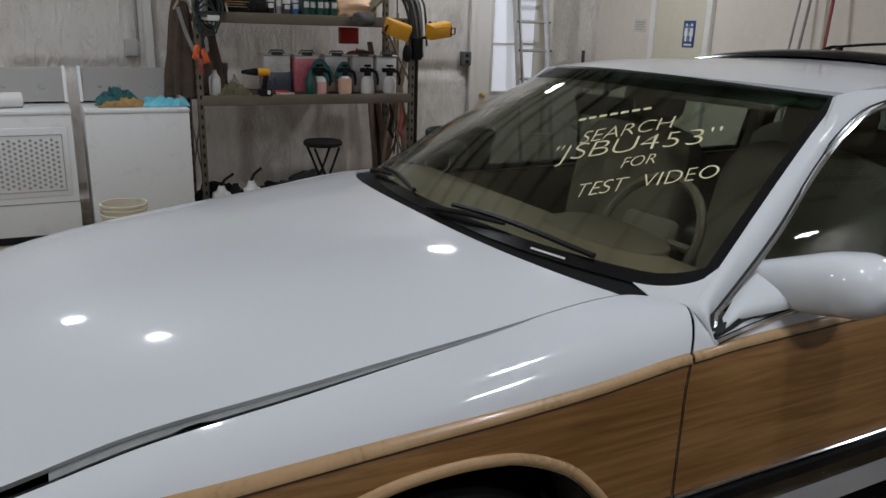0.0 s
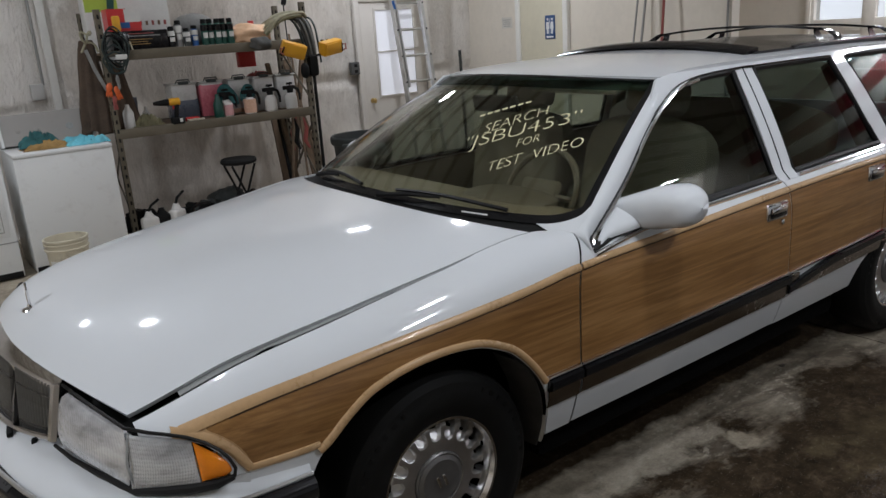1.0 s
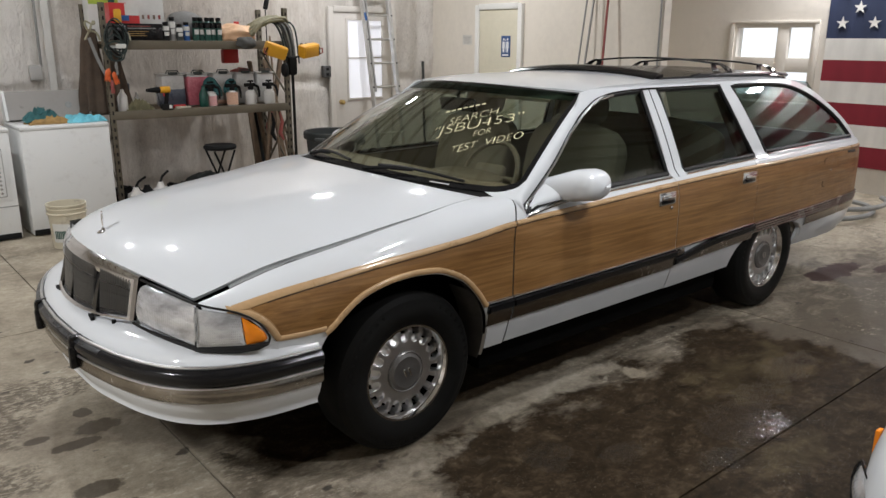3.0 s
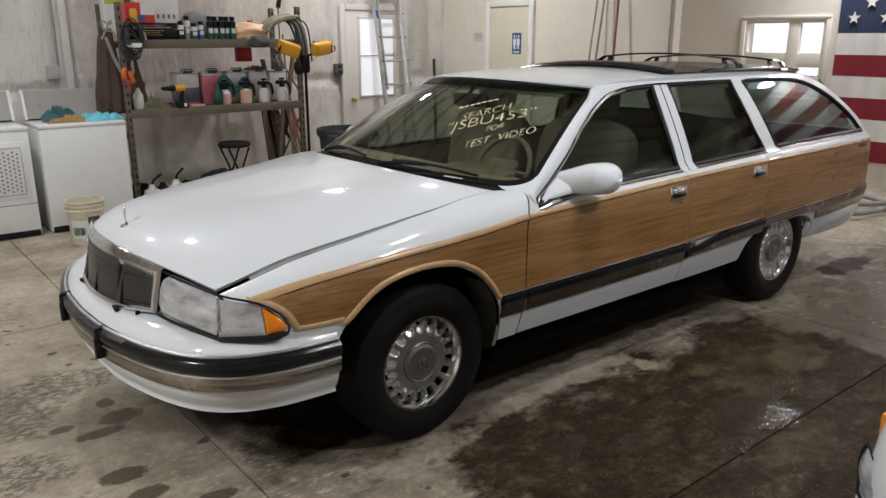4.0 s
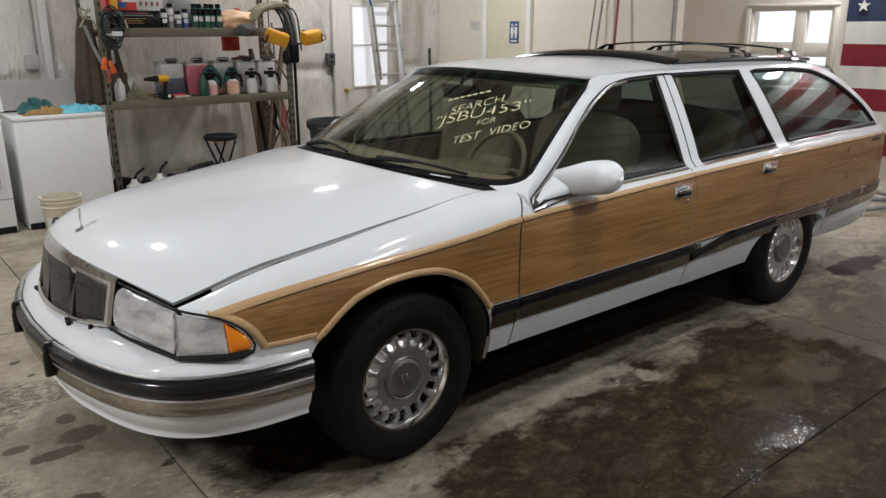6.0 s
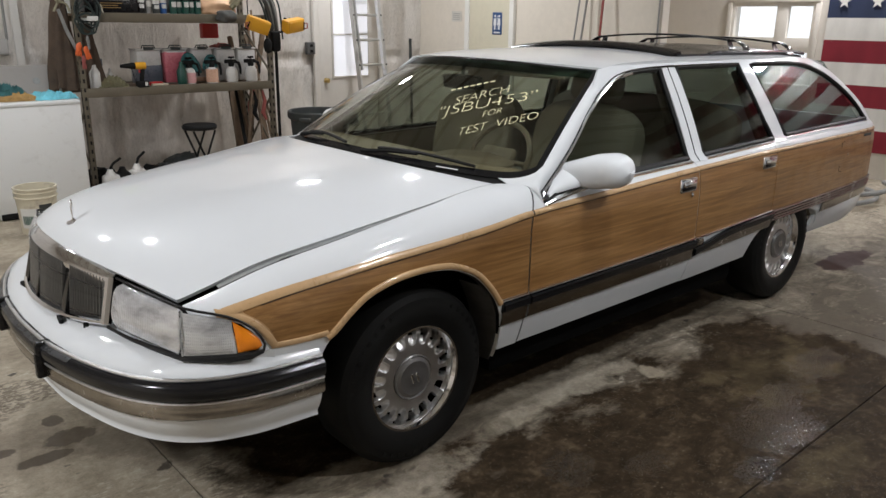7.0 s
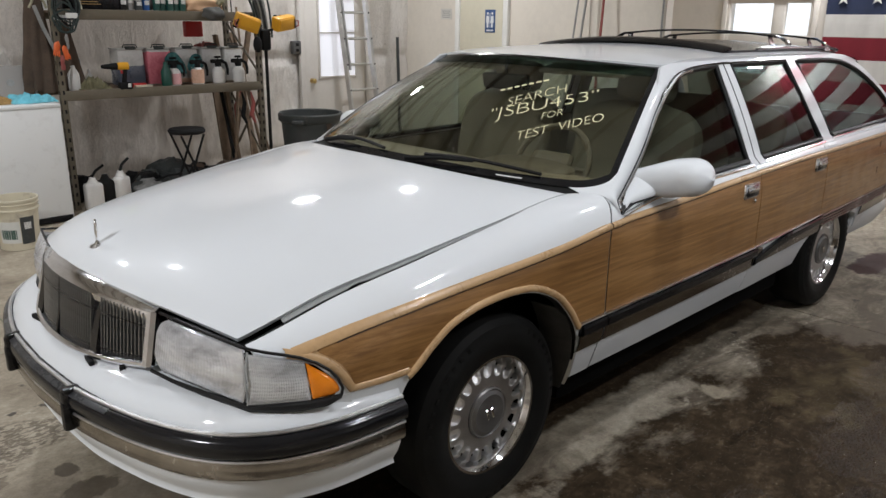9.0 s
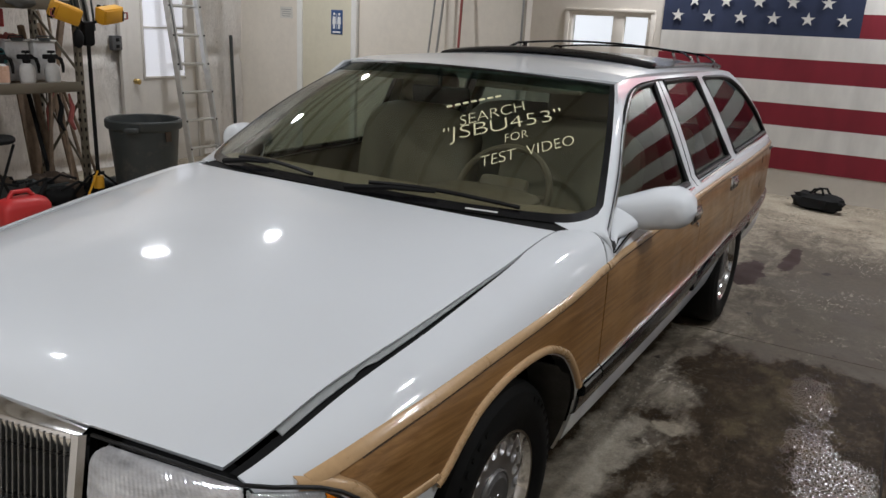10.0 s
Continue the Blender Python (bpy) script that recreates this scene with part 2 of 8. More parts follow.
    bare = stain(1.41, -1.03, 0.075, 0.10, (5, 9, 0), 0.4, 0.9, 14.0)
    wet_shade_col = m.mix(m.math("MULTIPLY", bare, 0.85), wet_shade_col, dry)
    # wash water beside the car and painted shade below it share this mix
    col = m.mix(wet_shaded, col, wet_shade_col)
    # scraped, dried strip along its edge
    scrape = m.math("MAXIMUM", stain(-0.10, -1.00, 0.42, 0.12, (3, 17, 0), 0.6, 1.7, 9.0), stain(1.00, -0.88, 0.60, 0.11, (9, 17, 0), 0.6, 1.8, 8.0))
    col = m.mix(m.math("MULTIPLY", scrape, 0.60), col, m.ramp(grain, (0.38, (0.20, 0.172, 0.130)), (0.50, (0.34, 0.300, 0.236)), (0.62, (0.47, 0.425, 0.345))))
    flecks = m.math("MULTIPLY", wet_shaded, m.ramp(m.noise(70, 2, 0.5, loc=(8, 2, 0)), (0.68, g(0)), (0.71, g(1))))
    col = m.mix(m.math("MULTIPLY", flecks, 0.6), col, (0.20, 0.17, 0.125))
    m.link(col, "Base Color")
    # standing droplets glint in patches
    pooled = stain(1.36, -1.68, 0.36, 0.24, (2, 2, 0), 0.55, 1.2, 7.0)
    for sx, sy, rx, ry, rag in ((0.68, -1.50, 0.16, 0.10, 1.0), (0.43, -1.32, 0.17, 0.15, 1.6), (1.62, -1.58, 0.36, 0.14, 1.4), (2.15, -1.52, 0.36, 0.16, 1.4), (0.98, -1.80, 0.16, 0.10, 1.4), (-1.50, -0.10, 0.22, 0.15, 1.1)):
        pooled = m.math("MAXIMUM", pooled, stain(sx, sy, rx, ry, (sx * 3, 8, 0), 0.5, rag, 7.0))
    loose = m.math("MULTIPLY", wet_shaded, m.ramp(m.noise(5, 5, 0.7, loc=(9, 4, 0)), (0.40, g(0)), (0.70, g(0.10))))
    dense = m.math("MAXIMUM", m.math("MULTIPLY", pooled, 0.18), loose)
    drops = m.math("MULTIPLY", m.ramp(m.math("ADD", m.noise(105, 4, 0.7, loc=(3, 7, 0)), dense), (0.655, g(0)), (0.70, g(1))), m.math("MAXIMUM", pooled, wet_shaded))
    m.link(m.mix(drops, m.mix(wet_shaded, m.ramp(mid, (0.3, g(0.5)), (0.7, g(0.75))), m.ramp(fine, (0.35, g(0.42)), (0.65, g(0.55)))), g(0.045)), "Roughness")
    m.link(m.mix(drops, m.mix(wet_shaded, g(0.3), g(0.03)), g(0.85)), "Specular IOR Level")
    beads = m.math("MULTIPLY", m.noise(185, 3, 0.6, loc=(1, 0, 0)), m.math("ADD", 0.10, m.math("MULTIPLY", drops, 1.1)))
    m.bump(m.math("ADD", beads, m.math("MULTIPLY", mid, 0.5)), 0.9, 0.0006)
    return m.m


CONCRETE = concrete()
JOINT = simple("joint_dirt", (0.035, 0.03, 0.025), 0.9, amount=0.3)


def sheeting():
    m = Mat("plastic_sheeting", (0.6, 0.6, 0.58), 0.3)
    sep = m.nt.nodes.new("ShaderNodeSeparateXYZ")
    m.nt.links.new(m.co, sep.inputs[0])
    a = m.noise(1.6, 5, 0.6, (1.2, 1, 0.6))
    stain = m.noise(9, 6, 0.7, (1.4, 1, 0.6), (4, 0, 2))
    f = m.math("ADD", m.math("MULTIPLY", a, 0.6), m.math("MULTIPLY", stain, 0.4))
    white = m.ramp(f, (0.30, (0.55, 0.50, 0.445)), (0.40, (0.70, 0.655, 0.60)), (0.52, (0.79, 0.755, 0.705)), (0.70, (0.84, 0.81, 0.765)))
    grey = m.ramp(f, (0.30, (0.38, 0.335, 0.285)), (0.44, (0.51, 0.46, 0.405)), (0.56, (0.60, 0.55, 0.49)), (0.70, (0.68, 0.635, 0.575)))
    # the film behind the rack is greyer and less creased
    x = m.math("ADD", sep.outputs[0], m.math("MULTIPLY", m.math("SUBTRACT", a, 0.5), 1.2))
    greyed = m.math("MULTIPLY", m.ramp(x, (0.42, g(0)), (0.50, g(1))), m.ramp(m.math("MULTIPLY", x, 0.2), (0.56, g(1)), (0.72, g(0.25))))
    col = m.mix(greyed, white, grey)
    wr = m.noise(3.2, 4, 0.55, (1.8, 1, 0.55), dist=0.4)
    crease = m.math("ABSOLUTE", m.math("SUBTRACT", wr, 0.5))
    fine = m.math("ABSOLUTE", m.math("SUBTRACT", m.noise(13, 4, 0.6, (1.5, 1, 0.7), (3, 0, 1), 1.6), 0.5))
    crumple = m.ramp(fine, (0.0, g(1)), (0.05, g(0.25)), (0.25, g(0)))
    patch = m.ramp(m.noise(1.3, 3, 0.5, (1, 1, 0.8), (9, 0, 5)), (0.44, g(0.15)), (0.58, g(1)))
    folds = m.math("ADD", m.ramp(crease, (0.0, g(1)), (0.08, g(0.2)), (0.4, g(0))), m.math("MULTIPLY", m.math("MULTIPLY", crumple, patch), 1.4))
    folds = m.math("MULTIPLY", folds, m.math("SUBTRACT", 1.0, m.math("MULTIPLY", greyed, 0.65)))
    # crease shadows are painted into the colour as thin dark lines
    m.link(m.mix(m.math("MULTIPLY", m.math("MULTIPLY", crumple, patch), 0.30), col, (0.20, 0.175, 0.15)), "Base Color")
    m.link(m.ramp(stain, (0.3, g(0.22)), (0.7, g(0.5))), "Roughness")
    m.bump(folds, 0.45, 0.028)
    return m.m


SHEET = sheeting()


def wallpaint(name, base):
    m = Mat(name, base, 0.6)
    f = m.noise(0.9, 5, 0.6, (1, 1, 0.5))
    s = m.noise(14, 5, 0.7)
    h = m.math("ADD", m.math("MULTIPLY", f, 0.7), m.math("MULTIPLY", s, 0.3))
    m.link(m.ramp(h, (0.3, tuple(c * 0.86 for c in base)), (0.52, base), (0.75, tuple(min(1, c * 1.05) for c in base))), "Base Color")
    m.bump(m.noise(45, 3), 0.08, 0.004)
    return m.m


CREAM = wallpaint("cream_wall_paint", (0.735, 0.68, 0.59))
PALEWALL = wallpaint("pale_wall_paint", (0.68, 0.63, 0.56))
DOORCREAM = wallpaint("door_cream_paint", (0.62, 0.58, 0.45))
TRIMWHITE = simple("white_trim_paint", (0.74, 0.73, 0.69), 0.45, amount=0.06)
DOORGREY = wallpaint("dull_white_door_paint", (0.66, 0.625, 0.575))
SASH = wallpaint("sash_cream_paint", (0.70, 0.65, 0.58))
CEILING = wallpaint("ceiling_white", (0.7, 0.69, 0.66))
JOIST = simple("bare_joist_timber", (0.14, 0.095, 0.06), 0.8, amount=0.3, scale=8)
DARKWALL = wallpaint("grey_wall", (0.34, 0.33, 0.31))


def enamel(name, base, rough=0.3, wear=0.35):
    m = Mat(name, base, rough, 0, 0.3)
    n = m.noise(8, 7, 0.7)
    m.link(m.mix(m.ramp(n, (0.55, g(0)), (0.72, g(wear))), base, (0.24, 0.2, 0.16)), "Base Color")
    m.link(m.ramp(n, (0.3, g(rough)), (0.75, g(rough + 0.25))), "Roughness")
    return m.m


APPLIANCE = enamel("white_enamel", (0.72, 0.73, 0.72), 0.3, 0.16)
APPLIANCEGREY = enamel("grey_console", (0.31, 0.295, 0.275), 0.4, 0.2)
RACKMETAL = enamel("olive_rack_steel", (0.125, 0.105, 0.072), 0.5, 0.4)
ALUMINIUM = simple("ladder_aluminium", (0.62, 0.62, 0.61), 0.42, 1.0, amount=0.15, scale=10)
YELLOW = enamel("yellow_housing", (0.72, 0.36, 0.015), 0.38, 0.12)
RED = enamel("red_plastic", (0.55, 0.03, 0.03), 0.35, 0.1)
REDPOLE = enamel("red_pole", (0.30, 0.07, 0.06), 0.5, 0.2)
GREYPLASTIC = enamel("grey_bin_plastic", (0.032, 0.038, 0.037), 0.55, 0.25)
OFFWHITE = enamel("off_white_plastic", (0.60, 0.55, 0.42), 0.5, 0.75)
CLEARPLASTIC = simple("frosted_plastic", (0.56, 0.55, 0.53), 0.3, amount=0.12)
PINK = simple("pink_liquid_tub", (0.58, 0.16, 0.20), 0.3, amount=0.12)
BLUEGREY = simple("blue_liquid_tub", (0.10, 0.115, 0.15), 0.3, amount=0.2)
PEACH = simple("peach_liquid", (0.66, 0.42, 0.30), 0.3, amount=0.12)
PALEPINK = simple("pale_pink_liquid", (0.66, 0.36, 0.36), 0.3, amount=0.12)
MILK = simple("milky_bottle", (0.66, 0.65, 0.62), 0.4, amount=0.1)
TEAL = simple("teal_cloth", (0.035, 0.12, 0.125), 0.9, amount=0.35, scale=14, bump=0.4)
CYAN = simple("light_blue_towel", (0.16, 0.50, 0.60), 0.95, amount=0.25, scale=16, bump=0.5)
OCHRE = simple("ochre_rag", (0.32, 0.20, 0.07), 0.95, amount=0.35, scale=16, bump=0.5)
OLIVE = simple("khaki_cloth", (0.19, 0.175, 0.10), 0.95, amount=0.35, scale=14, bump=0.5)
JACKET = simple("brown_work_jacket", (0.075, 0.052, 0.036), 0.95, amount=0.35, scale=9, bump=0.4)
PEACHBAG = simple("peach_foam_bag", (0.80, 0.52, 0.32), 0.6, amount=0.15, scale=10, bump=0.3)
MITTGREY = simple("charcoal_felt", (0.085, 0.085, 0.08), 0.95, amount=0.3, bump=0.4)
GREYFELT = simple("grey_felt", (0.22, 0.22, 0.21), 0.95, amount=0.3, bump=0.4)
CABLEGREEN = simple("dark_green_cable", (0.022, 0.035, 0.032), 0.6, amount=0.3, scale=12)
PALEHOSE = simple("pale_hose", (0.34, 0.32, 0.22), 0.7, amount=0.3, scale=30)
BLUE = simple("blue_plastic", (0.02, 0.10, 0.32), 0.4, amount=0.15)
GREEN = simple("green_can", (0.012, 0.07, 0.052), 0.35, amount=0.2)
LIME = simple("lime_print", (0.36, 0.48, 0.06), 0.5, amount=0.1)
CARTON = simple("white_carton", (0.66, 0.66, 0.63), 0.6, amount=0.08)
BROWNWOOD = simple("old_timber", (0.16, 0.11, 0.07), 0.8, amount=0.4, scale=12, bump=0.3)
ORANGE = simple("orange_plastic", (0.68, 0.13, 0.03), 0.5, amount=0.12)
SIGNBLUE = simple("sign_blue", (0.035, 0.085, 0.22), 0.4, amount=0.06)
SIGNWHITE = simple("sign_white", (0.75, 0.76, 0.76), 0.5, amount=0.05)
BRASS = simple("brass", (0.55, 0.40, 0.16), 0.3, 1.0, amount=0.2)
SLATE = simple("dark_outlet_metal", (0.10, 0.10, 0.10), 0.5, 0.4, amount=0.25)
GALV = simple("galvanised_box", (0.30, 0.30, 0.29), 0.45, 0.6, amount=0.2)


def cloth(name, base):
    m = Mat(name, base, 0.85)
    n = m.noise(3.2, 5, 0.55, (1, 1.4, 0.5))
    m.link(m.ramp(n, (0.3, tuple(c * 0.85 for c in base)), (0.7, tuple(min(1, c * 1.08) for c in base))), "Base Color")
    m.bump(m.math("ADD", m.math("MULTIPLY", n, 0.8), m.math("MULTIPLY", m.noise(160, 2), 0.2)), 0.35, 0.03)
    return m.m


FLAGRED = cloth("flag_red", (0.21, 0.012, 0.024))
FLAGWHITE = cloth("flag_white", (0.70, 0.68, 0.64))
FLAGBLUE = cloth("flag_navy", (0.022, 0.032, 0.075))


def glow(name, colour, strength):
    m = bpy.data.materials.new(name)
    m.use_nodes = True
    b = m.node_tree.nodes["Principled BSDF"]
    b.inputs["Base Color"].default_value = (*colour, 1)
    b.inputs["Emission Color"].default_value = (*colour, 1)
    b.inputs["Emission Strength"].default_value = strength
    return m


DAYLIGHT = glow("overcast_daylight", (0.93, 0.94, 1.0), 0.86)
DIFFUSER = glow("lamp_diffuser", (1.0, 0.97, 0.92), 4.0)

# ---- mesh building ----
class Geo:
    """Vertices and faces of one mesh."""

    core = None  # a point inside the body whose panels are being built: sheets thicken towards it

    def __init__(self):
        self.v, self.f = [], []

    def add(self, verts, faces, m=None):
        k = len(self.v)
        self.v += [tuple(m @ Vector(p)) for p in verts] if m else [tuple(p) for p in verts]
        self.f += [tuple(i + k for i in f) for f in faces]
        return self

    def box(self, c, s, bevel=0.0, rot=(0, 0, 0), seg=2):
        v, f = rbox(tuple(round(q, 5) for q in s), round(min(bevel, min(s) * 0.45), 5), seg)
        return self.add(v, f, pose(*c, *rot))

    def lathe(self, prof, n=32, m=None, cap=True):
        """Turns (radius, height) pairs round z."""
        vs, fs, k = [], [], len(prof)
        for i in range(n):
            a = 2 * math.pi * i / n
            vs += [(r * math.cos(a), r * math.sin(a), z) for r, z in prof]
        for i in range(n):
            j = (i + 1) % n
            fs += [(i * k + q, j * k + q, j * k + q + 1, i * k + q + 1) for q in range(k - 1)]
        if cap:
            if prof[0][0] > 1e-6:
                fs.append(tuple(i * k for i in reversed(range(n))))
            if prof[-1][0] > 1e-6:
                fs.append(tuple(i * k + k - 1 for i in range(n)))
        return self.add(vs, fs, m)

    def tube(self, path, r, n=8, cap=True):
        """A round bar along a path; r may be one radius or one for each point."""
        pts = [Vector(p) for p in path]
        rs = r if isinstance(r, (list, tuple)) else [r] * len(pts)
        k0, side = len(self.v), None
        for i, p in enumerate(pts):
            d = (pts[min(i + 1, len(pts) - 1)] - pts[max(i - 1, 0)]).normalized()
            if side is None:
                side = d.orthogonal().normalized()
            side = (side - d * side.dot(d)).normalized()
            up = d.cross(side)
            for q in range(n):
                a = 2 * math.pi * q / n
                self.v.append(tuple(p + rs[i] * (math.cos(a) * side + math.sin(a) * up)))
        for i in range(len(pts) - 1):
            a, b = k0 + i * n, k0 + (i + 1) * n
            self.f += [(a + q, a + (q + 1) % n, b + (q + 1) % n, b + q) for q in range(n)]
        if cap:
            self.f.append(tuple(k0 + q for q in reversed(range(n))))
            self.f.append(tuple(k0 + (len(pts) - 1) * n + q for q in range(n)))
        return self

    def sweep(self, path, prof, outs, up=(0, 0, 1), closed=True):
        """A moulding: profile (out, up) pairs set along a path; outs gives each point's outward direction."""
        k0, n, u = len(self.v), len(prof), Vector(up)
        for p, o in zip(path, outs):
            self.v += [tuple(Vector(p) + Vector(o) * a + u * b) for a, b in prof]
        for i in range(len(path) - 1):
            a, b = k0 + i * n, k0 + (i + 1) * n
            self.f += [(a + q, a + (q + 1) % n, b + (q + 1) % n, b + q) for q in range(n if closed else n - 1)]
        if closed:
            self.f.append(tuple(k0 + q for q in reversed(range(n))))
            self.f.append(tuple(k0 + (len(path) - 1) * n + q for q in range(n)))
        return self

    def sheet(self, pts, thick=0.004, flip=False):
        """A panel from a grid of points, thick metres deep behind its face."""
        p = np.array(pts, float)
        if flip:
            p = p[::-1]
        n, m = p.shape[:2]
        nor = np.cross(np.gradient(p, axis=0), np.gradient(p, axis=1))
        nor /= np.linalg.norm(nor, axis=-1, keepdims=True) + 1e-12
        if self.core is not None and (nor * (p - np.array(self.core))).sum() < 0:
            nor = -nor
        k0 = len(self.v)
        self.v += [tuple(q) for q in p.reshape(-1, 3)]
        self.v += [tuple(q) for q in (p - nor * thick).reshape(-1, 3)]
        at = lambda i, j: k0 + i * m + j
        back = n * m
        for i in range(n - 1):
            for j in range(m - 1):
                q = (at(i, j), at(i + 1, j), at(i + 1, j + 1), at(i, j + 1))
                self.f += [q, tuple(w + back for w in reversed(q))]
        rim = [at(i, 0) for i in range(n)] + [at(n - 1, j) for j in range(1, m)] + [at(i, m - 1) for i in range(n - 2, -1, -1)] + [at(0, j) for j in range(m - 2, 0, -1)]
        for a, b in zip(rim, rim[1:] + rim[:1]):
            self.f.append((b, a, a + back, b + back))
        return self

    def prism(self, poly, depth, m=None):
        """A flat shape in x, y raised by depth along z."""
        n = len(poly)
        vs = [(x, y, 0) for x, y in poly] + [(x, y, depth) for x, y in poly]
        fs = [tuple(reversed(range(n))), tuple(range(n, 2 * n))] + [(i, (i + 1) % n, (i + 1) % n + n, i + n) for i in range(n)]
        return self.add(vs, fs, m)

    def blob(self, c, s, seed=0, rough=0.2, n=18, power=2.0, freq=2.0):
        """A soft lump: a rounded form with uneven skin."""
        vs, fs = [], []
        for i in range(n // 2 + 1):
            th = math.pi * i / (n // 2)
            for j in range(n):
                ph = 2 * math.pi * j / n
                d = [math.sin(th) * math.cos(ph), math.sin(th) * math.sin(ph), math.cos(th)]
                e = [math.copysign(abs(q) ** (2 / power), q) for q in d]
                k = 1 + rough * noise.noise(Vector(d) * freq + Vector((seed * 3.1, seed * 1.7, 0)))
                vs.append(tuple(c[q] + e[q] * s[q] * k for q in range(3)))
        for i in range(n // 2):
            fs += [(i * n + j, (i + 1) * n + j, (i + 1) * n + (j + 1) % n, i * n + (j + 1) % n) for j in range(n)]
        return self.add(vs, fs)


BOXES = {}


def rbox(s, bevel, seg):
    key = (s, bevel, seg)
    if key not in BOXES:
        bm = bmesh.new()
        bmesh.ops.create_cube(bm, size=1.0)
        for v in bm.verts:
            v.co = Vector((v.co.x * s[0], v.co.y * s[1], v.co.z * s[2]))
        if bevel > 0:
            bmesh.ops.bevel(bm, geom=list(bm.edges), offset=bevel, segments=seg, profile=0.5, affect="EDGES")
        bm.verts.index_update()
        BOXES[key] = ([tuple(v.co) for v in bm.verts], [tuple(v.index for v in f.verts) for f in bm.faces])
        bm.free()
    return BOXES[key]


def mesh_of(name, geo, mat, angle=35, fix=True):
    me = bpy.data.meshes.new(name)
    me.from_pydata(geo.v, [], geo.f)
    me.validate()
    if fix:
        bm = bmesh.new()
        bm.from_mesh(me)
        bmesh.ops.remove_doubles(bm, verts=bm.verts, dist=1e-5)
        bmesh.ops.recalc_face_normals(bm, faces=bm.faces)
        bm.to_mesh(me)
        bm.free()
    me.polygons.foreach_set("use_smooth", [True] * len(me.polygons))
    me.set_sharp_from_angle(angle=radians(angle))
    me.materials.append(mat)
    me.update()
    return me


def part(name, geo, mat, parent=None, label="", angle=35, fix=True):
    ob = new(name, mesh_of(name, geo, mat, angle, fix))
    if parent is not None:
        ob.parent = parent
    if label:
        ob["label"] = label
    return ob


def thing(name, at, label, category, group="", rz=0, kind=""):
    ob = new(name)
    ob.matrix_basis = pose(*at, 0, 0, rz)
    return tagged(ob, label, category, group, kind)


def spline(xs, ys):
    """A smooth curve through the points, flat beyond its ends."""
    xs, ys = np.array(xs, float), np.array(ys, float)
    n, h = len(xs), np.diff(xs)
    d = np.diff(ys) / h
    t = np.zeros(n)
    t[0], t[-1] = d[0], d[-1]
    for i in range(1, n - 1):
        t[i] = 0 if d[i - 1] * d[i] <= 0 else 3 * (h[i - 1] + h[i]) / ((2 * h[i] + h[i - 1]) / d[i - 1] + (h[i] + 2 * h[i - 1]) / d[i])

    def at(x):
        x = np.clip(np.asarray(x, float), xs[0], xs[-1])
        k = np.clip(np.searchsorted(xs, x) - 1, 0, n - 2)
        s = (x - xs[k]) / h[k]
        return (1 + 2 * s) * (1 - s) ** 2 * ys[k] + s * (1 - s) ** 2 * h[k] * t[k] + s * s * (3 - 2 * s) * ys[k + 1] + s * s * (s - 1) * h[k] * t[k + 1]

    return at


def text_geo(words, height, mapper, slant=0.0):
    """Words in the built-in font, laid onto a surface by mapper(x, y)."""
    cu = bpy.data.curves.new("words", "FONT")
    cu.body, cu.size, cu.shear = words, height, slant
    cu.offset = -0.018 * height
    ob = new("words", cu)
    me = bpy.data.meshes.new_from_object(ob.evaluated_get(bpy.context.evaluated_depsgraph_get()))
    geo = Geo()
    geo.add([mapper(v.co.x, v.co.y) for v in me.vertices], [tuple(p.vertices) for p in me.polygons])
    bpy.data.objects.remove(ob)
    bpy.data.curves.remove(cu)
    bpy.data.meshes.remove(me)
    return geo


# ---- the setting ----
XW, XE, YS, YN, XBOX, YBOX = -6.5, 7.65, -7.5, 5.67, 5.38, 1.72


def structure(name, geo, mat, label, category, angle=35):
    return tagged(part(name, geo, mat, None, "", angle), label, category, "", "structure")


floor = structure("floor", Geo().box(((XW + XE) / 2, (YS + YN) / 2, -0.06), (XE - XW + 0.6, YN - YS + 0.6, 0.1)), JOINT, "stained concrete workshop floor with saw-cut joints", "floor")


def wrinkled_wall():
    """Insulated wall under loose plastic sheeting, pulled in folds between its battens."""
    geo = Geo()
    nx, nz = 420, 120
    xs, zs = np.linspace(XW, XBOX, nx), np.linspace(0, CEIL, nz)
    rows = []
    for x in xs:
        col = []
        for z in zs:
            fold = noise.noise(Vector((x * 2.3, 0.3, z * 0.5))) * 0.5 + (0.5 - 1.6 * abs(noise.noise(Vector((x * 4.2 + 0.8 * z, 4.0, z * 1.3))))) * 0.45 + (0.5 - 1.6 * abs(noise.noise(Vector((x * 9 - 2 * z, 9.0, z * 3.4))))) * 0.20
            batten = min(abs((x - 0.25) % 1.22), 1.22 - abs((x - 0.25) % 1.22))
            pull = min(1.0, batten / 0.16) * (0.35 + 0.65 * min(1.0, max(0.0, abs(x - 1.6) - 0.9) / 0.5))
            girt = min(1.0, min(abs(z - q) for q in (0.06, 1.18, 2.35, 3.5)) / 0.1)
            col.append((x, YN - 0.034 * (0.5 + fold) * pull * girt - 0.03 * pull * girt, z))
        rows.append(col)
    geo.sheet(rows, 0.003, flip=True)
    return geo


